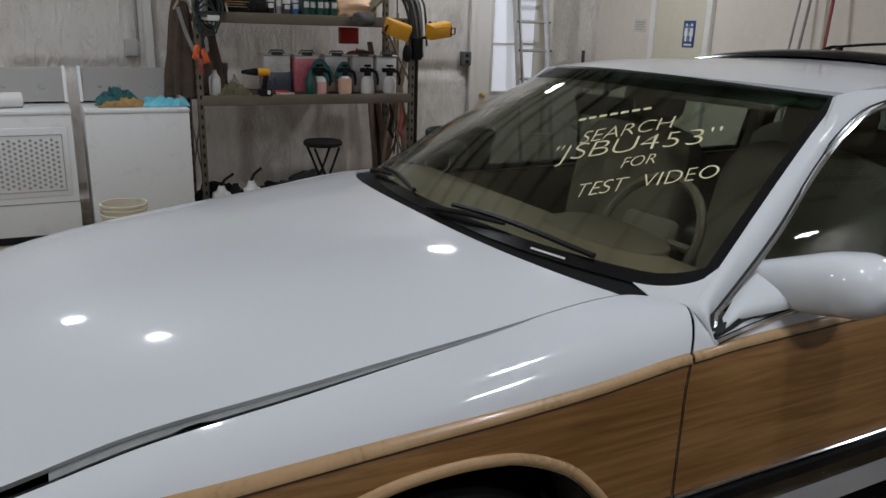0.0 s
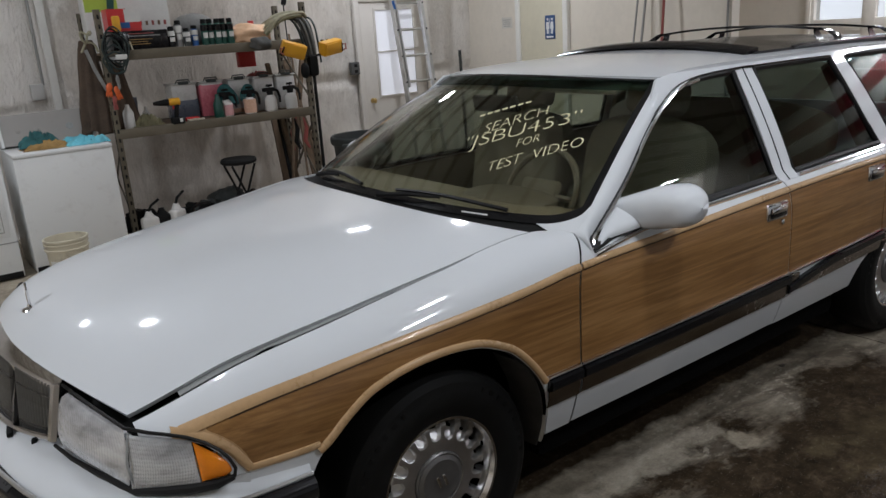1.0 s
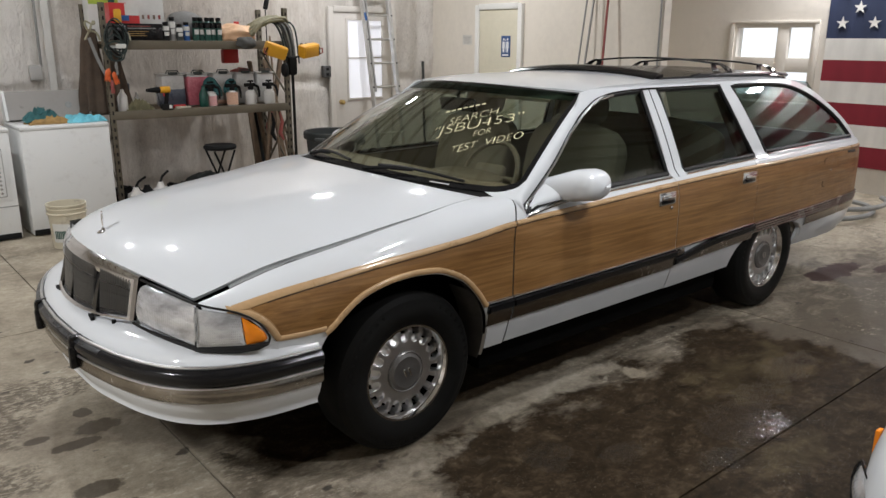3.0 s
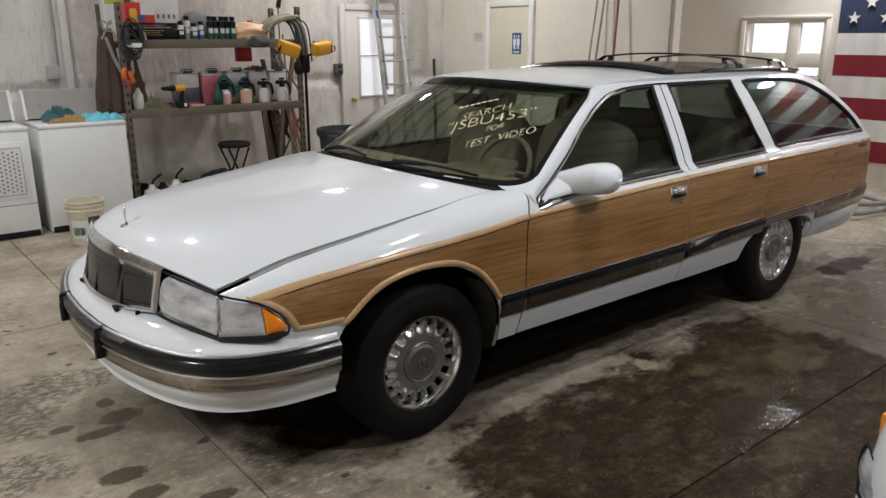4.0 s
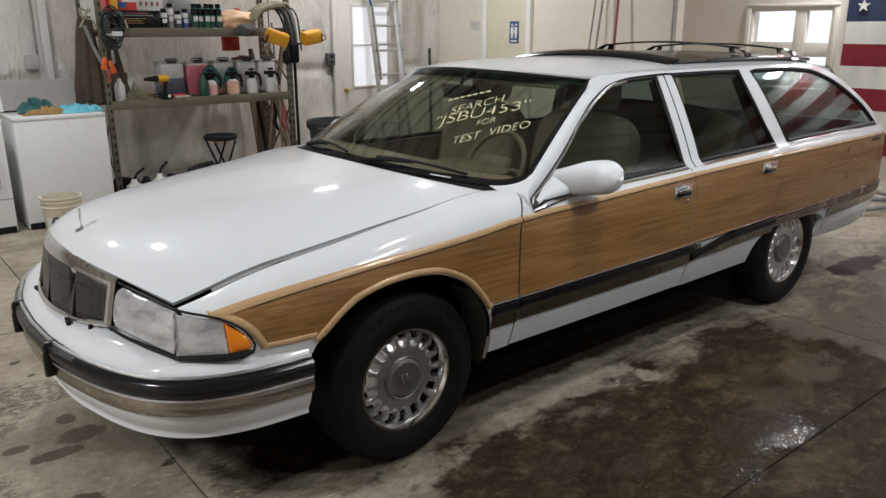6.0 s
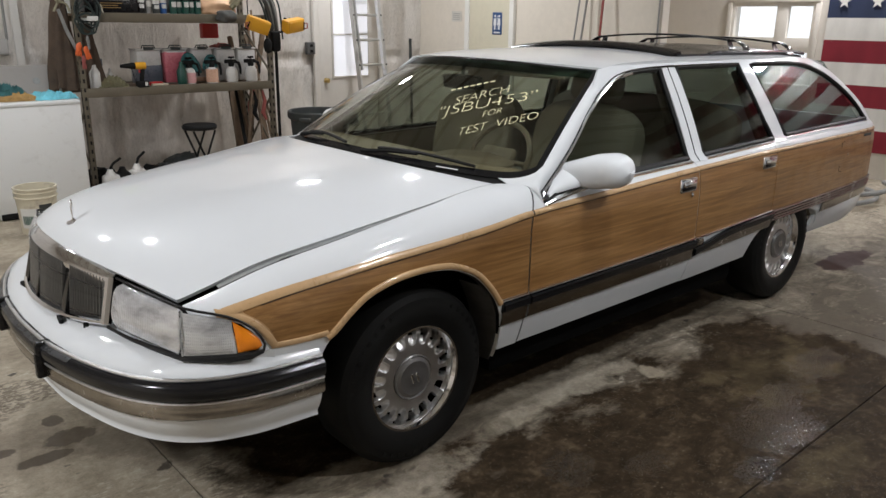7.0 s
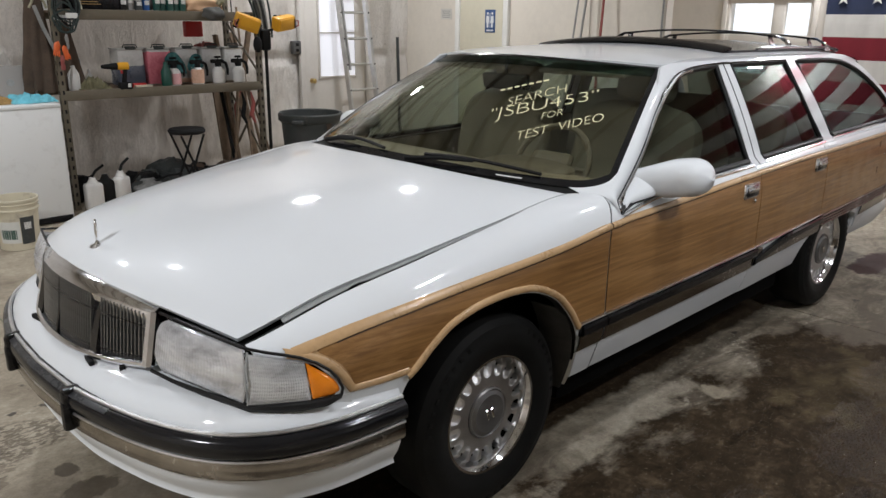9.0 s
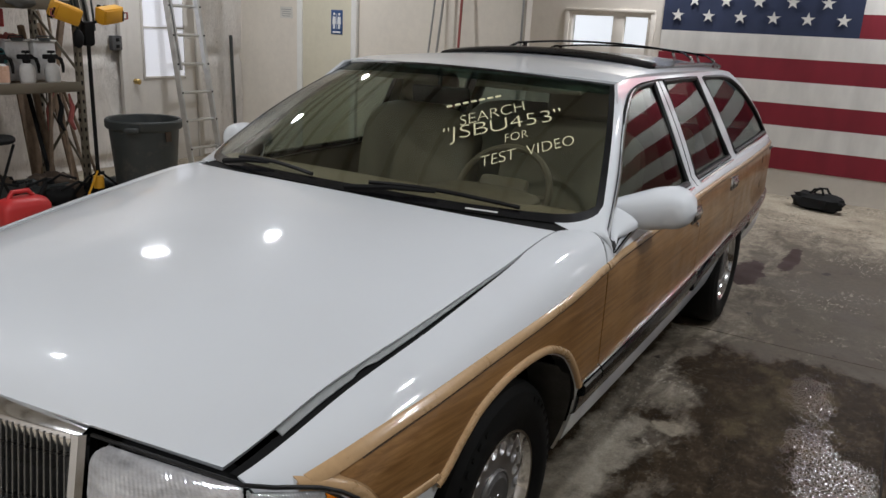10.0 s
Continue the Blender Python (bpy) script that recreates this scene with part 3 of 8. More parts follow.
structure("wall_north", Geo().box(((XW + XBOX) / 2, YN + 0.12, CEIL / 2), (XBOX - XW + 0.4, 0.2, CEIL)), DARKWALL, "insulated outer wall", "wall")
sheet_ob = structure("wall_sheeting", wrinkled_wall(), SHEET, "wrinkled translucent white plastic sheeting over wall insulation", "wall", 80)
structure("wall_restroom", Geo().box((XBOX + 0.06, (YBOX + YN) / 2, CEIL / 2), (0.12, YN - YBOX, CEIL)), CREAM, "smooth cream painted partition wall", "wall")
structure("wall_restroom_side", Geo().box(((XBOX + XE) / 2 + 0.06, 3.72, CEIL / 2), (XE - XBOX - 0.12, 0.12, CEIL)), CREAM, "cream painted cross wall behind the partition", "wall")
structure("wall_west", Geo().box((XW - 0.1, (YS + YN) / 2, CEIL / 2), (0.2, YN - YS, CEIL)), PALEWALL, "plain pale workshop wall", "wall")
structure("wall_south", Geo().box(((XW + XE) / 2, YS - 0.1, CEIL / 2), (XE - XW, 0.2, CEIL)), PALEWALL, "plain pale workshop wall", "wall")
structure("ceiling", Geo().box(((XW + XE) / 2, (YS + YN) / 2, CEIL + 0.06), (XE - XW + 0.4, YN - YS + 0.4, 0.1)), CEILING, "white sheet ceiling", "ceiling")

# bare timber joists under the ceiling sheet, along the building, with a cross brace
joists = Geo()
y = YS + 0.43
while y < YN - 0.2:
    joists.box(((XW + XE) / 2, y, CEIL - 0.035), (XE - XW - 0.02, 0.045, 0.09), 0.004)
    y += 0.61
for bx in (1.25, 4.3, -2.6):
    for k in range(4):
        joists.add(*rbox((0.86, 0.03, 0.02), 0.0, 1), pose(bx + 0.05 * k, -2.9 + 1.22 * k * 1.5, CEIL - 0.088, 0, 0, 72 if k % 2 else -72))
structure("ceiling_joists", joists, JOIST, "row of bare brown timber joists under the ceiling sheet", "joists")

# window opening in the east wall: y, z
WY0, WY1, WZ0, WZ1 = 1.165, 2.20, 1.02, 1.92


def east_wall():
    geo, x = Geo(), XE + 0.1
    for y0, y1, z0, z1 in ((YS, WY0, 0, CEIL), (WY1, 3.66, 0, CEIL), (WY0, WY1, 0, WZ0), (WY0, WY1, WZ1, CEIL)):
        geo.box((x, (y0 + y1) / 2, (z0 + z1) / 2), (0.2, y1 - y0, z1 - z0))
    return geo


structure("wall_east", east_wall(), PALEWALL, "off-white painted end wall with scuffs", "wall")

# ---- the station wagon ----
# its length runs along x (nose at -x), its width along y; the front axle is at x = 0
AXLE, WHEELR = 2.944, 0.355
fw = spline([-1.0, -0.92, -0.85, -0.75, -0.64, -0.5, -0.385, 0, 0.4, 1.0, 1.8, 2.6, 3.2, 3.8, 4.2, 4.36], [0.66, 0.72, 0.785, 0.845, 0.885, 0.905, 0.918, 0.935, 0.945, 0.948, 0.944, 0.934, 0.922, 0.900, 0.872, 0.84])
fyh = spline([-0.86, -0.817, -0.523, -0.252, 0.1, 0.485, 0.60, 0.68, 1.2, 2.0, 2.85, 3.5, 4.2, 4.36], [0.690, 0.711, 0.748, 0.77, 0.784, 0.792, 0.850, 0.888, 0.884, 0.876, 0.868, 0.85, 0.815, 0.795])
fzh = spline([-0.86, -0.817, -0.523, -0.252, 0.1, 0.485, 0.60, 0.68, 1.2, 2.0, 2.85, 3.5, 4.2, 4.36], [0.790, 0.803, 0.890, 0.938, 0.992, 1.038, 1.03, 0.985, 0.993, 1.008, 1.024, 1.028, 1.022, 1.015])


def half(x, z):
    """The body's half width below the belt line."""
    x, z = np.asarray(x, float), np.asarray(z, float)
    w, yh, zh = fw(x), fyh(x), fzh(x)
    z0 = zh - 0.24
    t = np.clip((z - z0) / (zh - z0), 0, 1)
    up = yh + (w - yh) * np.sqrt(np.clip(1 - t**3.6, 0, 1))
    low = w - 0.075 * np.clip((0.60 - z) / 0.3, 0, 1.3) ** 1.6
    return np.where(z > z0, up, low)


def side(x, z, s=-1, off=0.0):
    return (float(x), float(s * (half(x, z) + off)), float(z))


front_arch = spline([-0.445, -0.43, -0.41, -0.382, -0.30, -0.219, -0.082, 0.0, 0.091, 0.229, 0.321, 0.375, 0.41, 0.428], [0.56, 0.60, 0.63, 0.655, 0.718, 0.762, 0.792, 0.796, 0.789, 0.738, 0.655, 0.575, 0.48, 0.36])


def arch(x):
    """Height of the body's lower edge along its length: sill and wheel openings."""
    x = np.asarray(x, float)
    r = np.where(x < AXLE, AXLE - x, x - AXLE) / np.where(x < AXLE, 0.44, 0.50)
    rear = 0.355 + 0.205 * np.clip(1 - np.clip(r, 0, 1) ** 3.2, 0, 1) ** 0.34
    sill = np.where(x < -0.4, 0.56, 0.355)
    sill = np.where(x > 3.3, 0.40, sill)
    z = np.where((x > -0.445) & (x < 0.428), front_arch(x), sill)
    return np.where(r < 1, rear, z)


def knots(a, b, n):
    """Stations along the side, closer where a wheel opening ends."""
    xs = list(np.linspace(a, b, n))
    for c, l, r in ((0, 0.445, 0.428), (AXLE, 0.44, 0.50)):
        xs += [c - l * math.cos(q) for q in np.linspace(0, math.pi / 2, 14)] + [c + r * math.cos(q) for q in np.linspace(0, math.pi / 2, 14)]
        xs += [c - l - 0.002, c + r + 0.002]
    return sorted({round(q, 4) for q in xs if a < q < b} | {a, b})


def body_panel(xs, low, high, s, x0=None, x1=None, off=0.0, rows=22, thick=0.008):
    """A panel on the body side between two height curves; x0 and x1 bend its end edges with height."""
    a, b, pts = xs[0], xs[-1], []
    for x in xs:
        zl, zh = float(low(x)), float(high(x))
        col = []
        for k in range(rows):
            q = 1 - (1 - k / (rows - 1)) ** 1.7
            z = zl + (zh - zl) * q
            f = (x - a) / (b - a)
            xx = x + (max(0, 1 - 5 * f) * (x0(z) - a) if x0 else 0) + (max(0, 5 * f - 4) * (x1(z) - b) if x1 else 0)
            z = zl + (float(high(xx)) - zl) * q
            col.append(side(xx, min(z, float(fzh(xx))), s, off))
        pts.append(col)
    return Geo().sheet(pts, thick, flip=s > 0)


def arc(points, n=30):
    """A smooth line through (x, z) points."""
    p = np.array(points, float)
    l = np.r_[0, np.cumsum(np.hypot(*np.diff(p, axis=0).T))]
    fx, fz = spline(l, p[:, 0]), spline(l, p[:, 1])
    return [(float(fx(q)), float(fz(q))) for q in np.linspace(0, l[-1], n)]


def gap1(z):
    """The seam between fender and front door."""
    return 0.546 + max(0.0, z - 0.85) ** 1.6 * 0.85


Geo.core = (1.5, 0, 0.55)
wagon = thing("station_wagon", (0, 0, 0), "white station wagon with woodgrain vinyl sides parked on the wet floor", "car")
wagon.matrix_basis = Matrix.Translation((0, 0.035, 0)) @ Matrix.Diagonal((1, 1.037, 1, 1))

BELT = lambda x: fzh(x)
lampline = spline([-0.82, -0.765, -0.69, -0.645, -0.632, -0.62], [0.785, 0.776, 0.752, 0.70, 0.655, 0.50])
for s in (-1, 1):
    fender = part("fender", body_panel(sorted(set(knots(-0.815, 0.543, 44)) | set(float(q) for q in np.linspace(0.36, 0.541, 22))), lambda x: max(float(arch(x)), float(lampline(x)) if x < -0.5 else 0), lambda x: float(fzh(x)) - 0.0007 * max(0.0, min(1.0, (0.25 - x) / 0.5)), s, x1=lambda z: gap1(z) - 0.0045), WHITE, wagon)
    door_f = part("front_door", body_panel(list(np.linspace(0.549, 1.815, 30)), lambda x: 0.36, BELT, s, x0=lambda z: gap1(z) + 0.0035), WHITE, wagon)
    door_r = part("rear_door", body_panel(knots(1.821, 2.668, 26), arch, BELT, s), WHITE, wagon)
    quarter = part("quarter_panel", body_panel(knots(2.674, 4.34, 44), arch, BELT, s), WHITE, wagon)

    # dark jambs behind the door seams
    for a, owner in ((0.546, door_f), (1.818, door_r), (2.671, quarter)):
        seam = gap1 if a < 1 else (lambda z, a=a: a)
        zs = np.linspace(max(0.365, float(arch(a)) + 0.01), float(BELT(seam(1.0))) - 0.004, 26)
        part("door_jamb", Geo().sheet([[side(seam(z) + d, min(z, float(fzh(seam(z) + d)) - 0.003), s, -0.002) for z in zs] for d in (-0.012, -0.004, 0.004, 0.012)], 0.004), DARK, owner)

    # woodgrain panels, bordered by pale trim
    wtop = spline([-0.757, -0.664, -0.57, -0.335, -0.1, 0.1, 0.316, 0.547, 1.115, 1.797, 2.637, 3.4, 4.3], [0.790, 0.816, 0.836, 0.867, 0.889, 0.903, 0.921, 0.944, 0.960, 0.978, 0.988, 0.988, 0.982])
    wl = lambda x: float(max(arch(x) + 0.010, 0.663)) if x < 0.30 else float(max(arch(x) + 0.010 if x < 0.40 else 0, 0.603))
    tip_z, tip_x = [0.66, 0.70, 0.735, 0.765, 0.785, 0.80], [-0.585, -0.597, -0.615, -0.638, -0.657, -0.675]
    tip = spline(tip_z, tip_x)
    part("wood_panel", body_panel(knots(-0.585, 0.541, 44), wl, lambda x: wtop(x) - 0.014, s, x0=lambda z: float(tip(z)), x1=lambda z: gap1(z) - 0.0046, off=0.003, thick=0.003, rows=12), WOOD, fender, "brown woodgrain vinyl")
    part("wood_panel", body_panel(list(np.linspace(0.551, 1.8145, 26)), lambda x: 0.603, lambda x: wtop(x) - 0.014, s, x0=lambda z: gap1(z) + 0.0036, off=0.003, thick=0.003, rows=12), WOOD, door_f, "brown woodgrain vinyl")
    part("wood_panel", body_panel(list(np.linspace(1.8215, 2.6675, 20)), lambda x: 0.61, lambda x: wtop(x) - 0.014, s, off=0.003, thick=0.003, rows=12), WOOD, door_r, "brown woodgrain vinyl")
    part("wood_panel", body_panel(list(np.linspace(2.6745, 4.33, 34)), lambda x: 0.622, lambda x: wtop(x) - 0.014, s, off=0.003, thick=0.003, rows=12), WOOD, quarter, "brown woodgrain vinyl")

    def ribbon(line, w, owner, label="pale wood-look border trim", high=0.009, mat=None, name="trim_strip"):
        """A flat rounded strip laid along a line of (x, z) on the body side."""
        p = np.array(line, float)
        d = np.gradient(p, axis=0)
        d /= np.linalg.norm(d, axis=1, keepdims=True) + 1e-9
        grid = []
        for (x, z), (dx, dz) in zip(p, d):
            grid.append([side(x - dz * o * w, min(z + dx * o * w, float(fzh(x)) - 0.001), s, h * high) for o, h in ((-1, 0.1), (-0.8, 0.75), (-0.4, 1), (0.4, 1), (0.8, 0.75), (1, 0.1))])
        return part(name, Geo().sheet(grid, 0.003), mat or WOODTRIM, owner, label)

    for a, b, n, owner, w in ((-0.728, 0.558, 44, fender, 0.012), (0.566, 1.815, 26, door_f, 0.011), (1.821, 2.668, 20, door_r, 0.010), (2.674, 4.33, 30, quarter, 0.010)):
        ribbon([(x, float(wtop(x)) - w) for x in np.linspace(a, b, n)], w, owner)
        ribbon([(x, float(wtop(x)) - 2 * w - 0.002) for x in np.linspace(max(a, -0.62), b, n)], 0.0012, owner, "", 0.005, LINEBROWN, "shadow_line")
    loop = arc([(-0.750, 0.786), (-0.71, 0.778), (-0.665, 0.757), (-0.632, 0.725), (-0.610, 0.69), (-0.594, 0.664)], 16)
    ribbon(loop, 0.013, fender)
    tipfoot = spline([-0.757, -0.71, -0.665, -0.632, -0.605, -0.55], [0.784, 0.774, 0.752, 0.718, 0.668, 0.66])
    part("trim_corner", body_panel(list(np.linspace(-0.75, -0.56, 16)), lambda x: float(tipfoot(x)), lambda x: float(wtop(x)) - 0.004, s, off=0.0018, thick=0.002, rows=8), WOODTRIM, fender, "pale wood-look corner piece")
    foot = arc([(-0.594, 0.666), (-0.50, 0.664), (-0.41, 0.667)], 8)
    ribbon(foot, 0.011, fender)
    over = arc([(-0.415, 0.650), (-0.391, 0.664), (-0.325, 0.719), (-0.235, 0.774), (-0.082, 0.807), (0.0, 0.811), (0.091, 0.805), (0.237, 0.751), (0.333, 0.661), (0.384, 0.588)], 44)
    ribbon(over, 0.0125, fender, "pale wood-look wheel arch trim", 0.013)
    # the lip inside the wheel openings
    for c, l, r, owner in ((0, 0.44, 0.42, fender), (AXLE, 0.437, 0.497, quarter)):
        xs = [c - l * math.cos(q) for q in np.linspace(0.16, math.pi / 2, 22)] + [c + r * math.sin(q) for q in np.linspace(0.05, 1.22, 22)]
        inner = [[side(x, float(arch(x)), s, -0.004), side(x, float(arch(x)) - 0.002, s, -0.03), side(x, float(arch(x)) + 0.012, s, -0.05)] for x in xs]
        part("arch_lip", Geo().sheet(inner, 0.003, flip=s < 0), WHITE if c else RUBBER, owner)

    # side mouldings: bright edge and rubber strip over a dull bright band
    mz = spline([0.4, 0.55, 1.8, 2.7], [0.604, 0.605, 0.612, 0.632])

    def moulding(a, b, owner, low, sag=0.0):
        xs = list(np.linspace(a, b, 24))
        zs = [float(mz(x)) for x in xs]
        ss = [z - sag * max(0, 1 - (x - a) / 0.40) ** 1.4 for x, z in zip(xs, zs)]
        outs = [(0, s, 0)] * len(xs)
        grid = [[side(x, z - d, s, o) for d, o in ((0.054, 0.0), (0.058, 0.010), (0.085, 0.013), (low - 0.008, 0.010), (low, 0.0))] for x, z in zip(xs, zs)]
        part("bright_band", Geo().sheet(grid, 0.003), DULLCHROME, owner, "dull bright metal band")
        strip = part("rubber_strip", Geo().sweep([side(x, z - 0.055, s) for x, z in zip(xs, ss)], [(-0.005, 0), (0.020, 0.001), (0.026, 0.008), (0.026, 0.034), (0.020, 0.0405), (-0.005, 0.041)], outs), STRIPBLACK, owner, "black rubber side strip")
        part("bright_edge", Geo().sweep([side(x, z - 0.014, s) for x, z in zip(xs, zs)], [(-0.005, 0.002), (0.010, 0.002), (0.013, 0.006), (0.010, 0.010), (-0.005, 0.011)], outs), CHROME, owner, "chrome edge")
        return strip

    moulding(0.395, 0.541, fender, 0.128)
    moulding(0.551, 1.813, door_f, 0.125)
    moulding(1.823, 2.664, door_r, 0.115, 0.05 if s < 0 else 0)
    xs = list(np.linspace(2.676, 4.34, 34))
    for k in range(4):
        part("bright_band", Geo().sweep([side(x, 0.553 + 0.0175 * k + 0.006 * (x - 2.7), s) for x in xs], [(-0.004, 0), (0.013, 0.003), (0.016, 0.008), (0.013, 0.013), (-0.004, 0.0155)], [(0, s, 0)] * len(xs)), DULLCHROME, quarter, "ribbed bright band above the rear wheel")
    xs = list(np.linspace(3.42, 4.335, 20))
    part("bright_band", Geo().sheet([[side(x, z + 0.006 * (x - 2.7), s, o) for z, o in ((0.552, 0.002), (0.548, 0.010), (0.52, 0.012), (0.49, 0.010), (0.484, 0.001))] for x in xs], 0.003), DULLCHROME, quarter, "plain bright band along the rear quarter")
    if s < 0:
        part("bare_clip", Geo().box((1.87, s * (float(half(1.87, 0.585)) + 0.004), 0.575), (0.07, 0.010, 0.032), 0.004).box((1.845, s * (float(half(1.845, 0.585)) + 0.008), 0.592), (0.018, 0.014, 0.014), 0.004), DULLCHROME, door_r, "bare bent moulding clip")
    # splash guard flap behind the front wheel
    part("sill_cap", Geo().box((0.436, s * 0.872, 0.47), (0.010, 0.05, 0.16), 0.004), RUBBER, fender)

    # door handles with keyhole below
    for hx, hz, owner in ((1.70, 0.902, door_f), (2.56, 0.922, door_r)):
        y = half(hx, hz)
        handle = part("door_handle", Geo().box((hx, s * (y + 0.004), hz), (0.15, 0.02, 0.072), 0.010), CHROME, owner, "chrome flap door handle")
        part("recess", Geo().box((hx, s * (y + 0.011), hz - 0.004), (0.118, 0.014, 0.046), 0.006), GLOSSBLACK, handle)
        part("flap", Geo().box((hx, s * (y + 0.015), hz + 0.006), (0.11, 0.016, 0.026), 0.006), CHROME, handle)
    part("keyhole", Geo().lathe([(0.001, 0), (0.011, 0), (0.011, 0.012), (0.004, 0.014), (0.001, 0.014)], 14, pose(1.735, s * half(1.735, 0.85), 0.85, 90 if s < 0 else -90)), CHROME, door_f)

# badge on the driver's rear quarter and fuel lid outline on the woodgrain
part("fuel_lid", Geo().tube([side(x, z, -1, 0.003) for x, z in ((3.62, 0.78), (3.62, 0.74), (3.66, 0.735))], 0.0022, 5).tube([side(x, z, -1, 0.003) for x, z in ((3.62, 0.90), (3.62, 0.93), (3.66, 0.935))], 0.0022, 5), MATBLACK, wagon, "faint outline of the fuel lid")
part("lid_lock", Geo().box(side(3.74, 0.845, -1, 0.004), (0.014, 0.008, 0.014), 0.003), CHROME, wagon)
badge = part("badge", Geo().box((4.10, -half(4.1, 0.945) - 0.006, 0.945), (0.13, 0.006, 0.018), 0.002), GREYPLASTIC, wagon, "small bright script badge")


# ---- greenhouse ----
froof = spline([1.2, 1.5, 1.9, 2.6, 3.2, 3.6, 3.9, 4.2, 4.36], [0.665, 0.66, 0.655, 0.648, 0.64, 0.63, 0.615, 0.60, 0.59])


def glassy(x, z, s=-1, off=0.0):
    """A point on the inward-leaning side above the belt."""
    x, z = float(x), float(z)
    zb, yb = float(fzh(max(x, 0.68))), float(fyh(max(x, 0.68)))
    q = (z - zb) / (1.47 - zb)
    y = yb - (yb - float(froof(x))) * (0.78 * q + 0.22 * q * q)
    if z < zb:
        y = float(half(max(x, 0.66), z)) + 0.002
    return (x, s * (y + off), z)


def side_patch(lo, hi, s, off=0.0, thick=0.006, rows=14, n=26):
    """A patch between two edge curves, each a list of (x, z) from front to back."""
    a, b = np.array(lo, float), np.array(hi, float)
    la = np.r_[0, np.cumsum(np.hypot(*np.diff(a, axis=0).T))]
    lb = np.r_[0, np.cumsum(np.hypot(*np.diff(b, axis=0).T))]
    pts = []
    for t in np.linspace(0, 1, n):
        p = [np.interp(t * la[-1], la, a[:, k]) for k in (0, 1)]
        q = [np.interp(t * lb[-1], lb, b[:, k]) for k in (0, 1)]
        pts.append([glassy(p[0] + (q[0] - p[0]) * f, p[1] + (q[1] - p[1]) * f, s, off) for f in np.linspace(0, 1, rows)])
    return Geo().sheet(pts, thick, flip=s > 0)


# window outlines: foot line and top line from front to back
F_FOOT = [(0.636, 0.972), (0.75, 0.986), (0.90, 0.999), (1.2, 1.008), (1.795, 1.018)]
F_TOP = arc([(0.636, 0.972), (0.92, 1.147), (1.10, 1.275), (1.26, 1.365), (1.40, 1.418), (1.56, 1.440), (1.70, 1.446), (1.795, 1.448)])
R_FOOT = [(1.945, 1.022), (2.3, 1.030), (2.715, 1.038)]
R_TOP = [(1.945, 1.450), (2.3, 1.450), (2.600, 1.446)]
Q_FOOT = [(2.875, 1.045), (3.5, 1.048), (4.215, 1.045)]
Q_TOP = arc([(2.735, 1.446), (3.1, 1.444), (3.42, 1.428), (3.66, 1.375), (3.88, 1.285), (4.08, 1.165), (4.215, 1.045)])
RAIL = arc([(1.285, 1.462), (1.5, 1.486), (1.9, 1.492), (2.6, 1.490), (3.2, 1.482), (3.55, 1.465)])
REAREDGE = arc([(3.55, 1.465), (3.78, 1.40), (4.02, 1.275), (4.22, 1.14), (4.345, 1.017)])
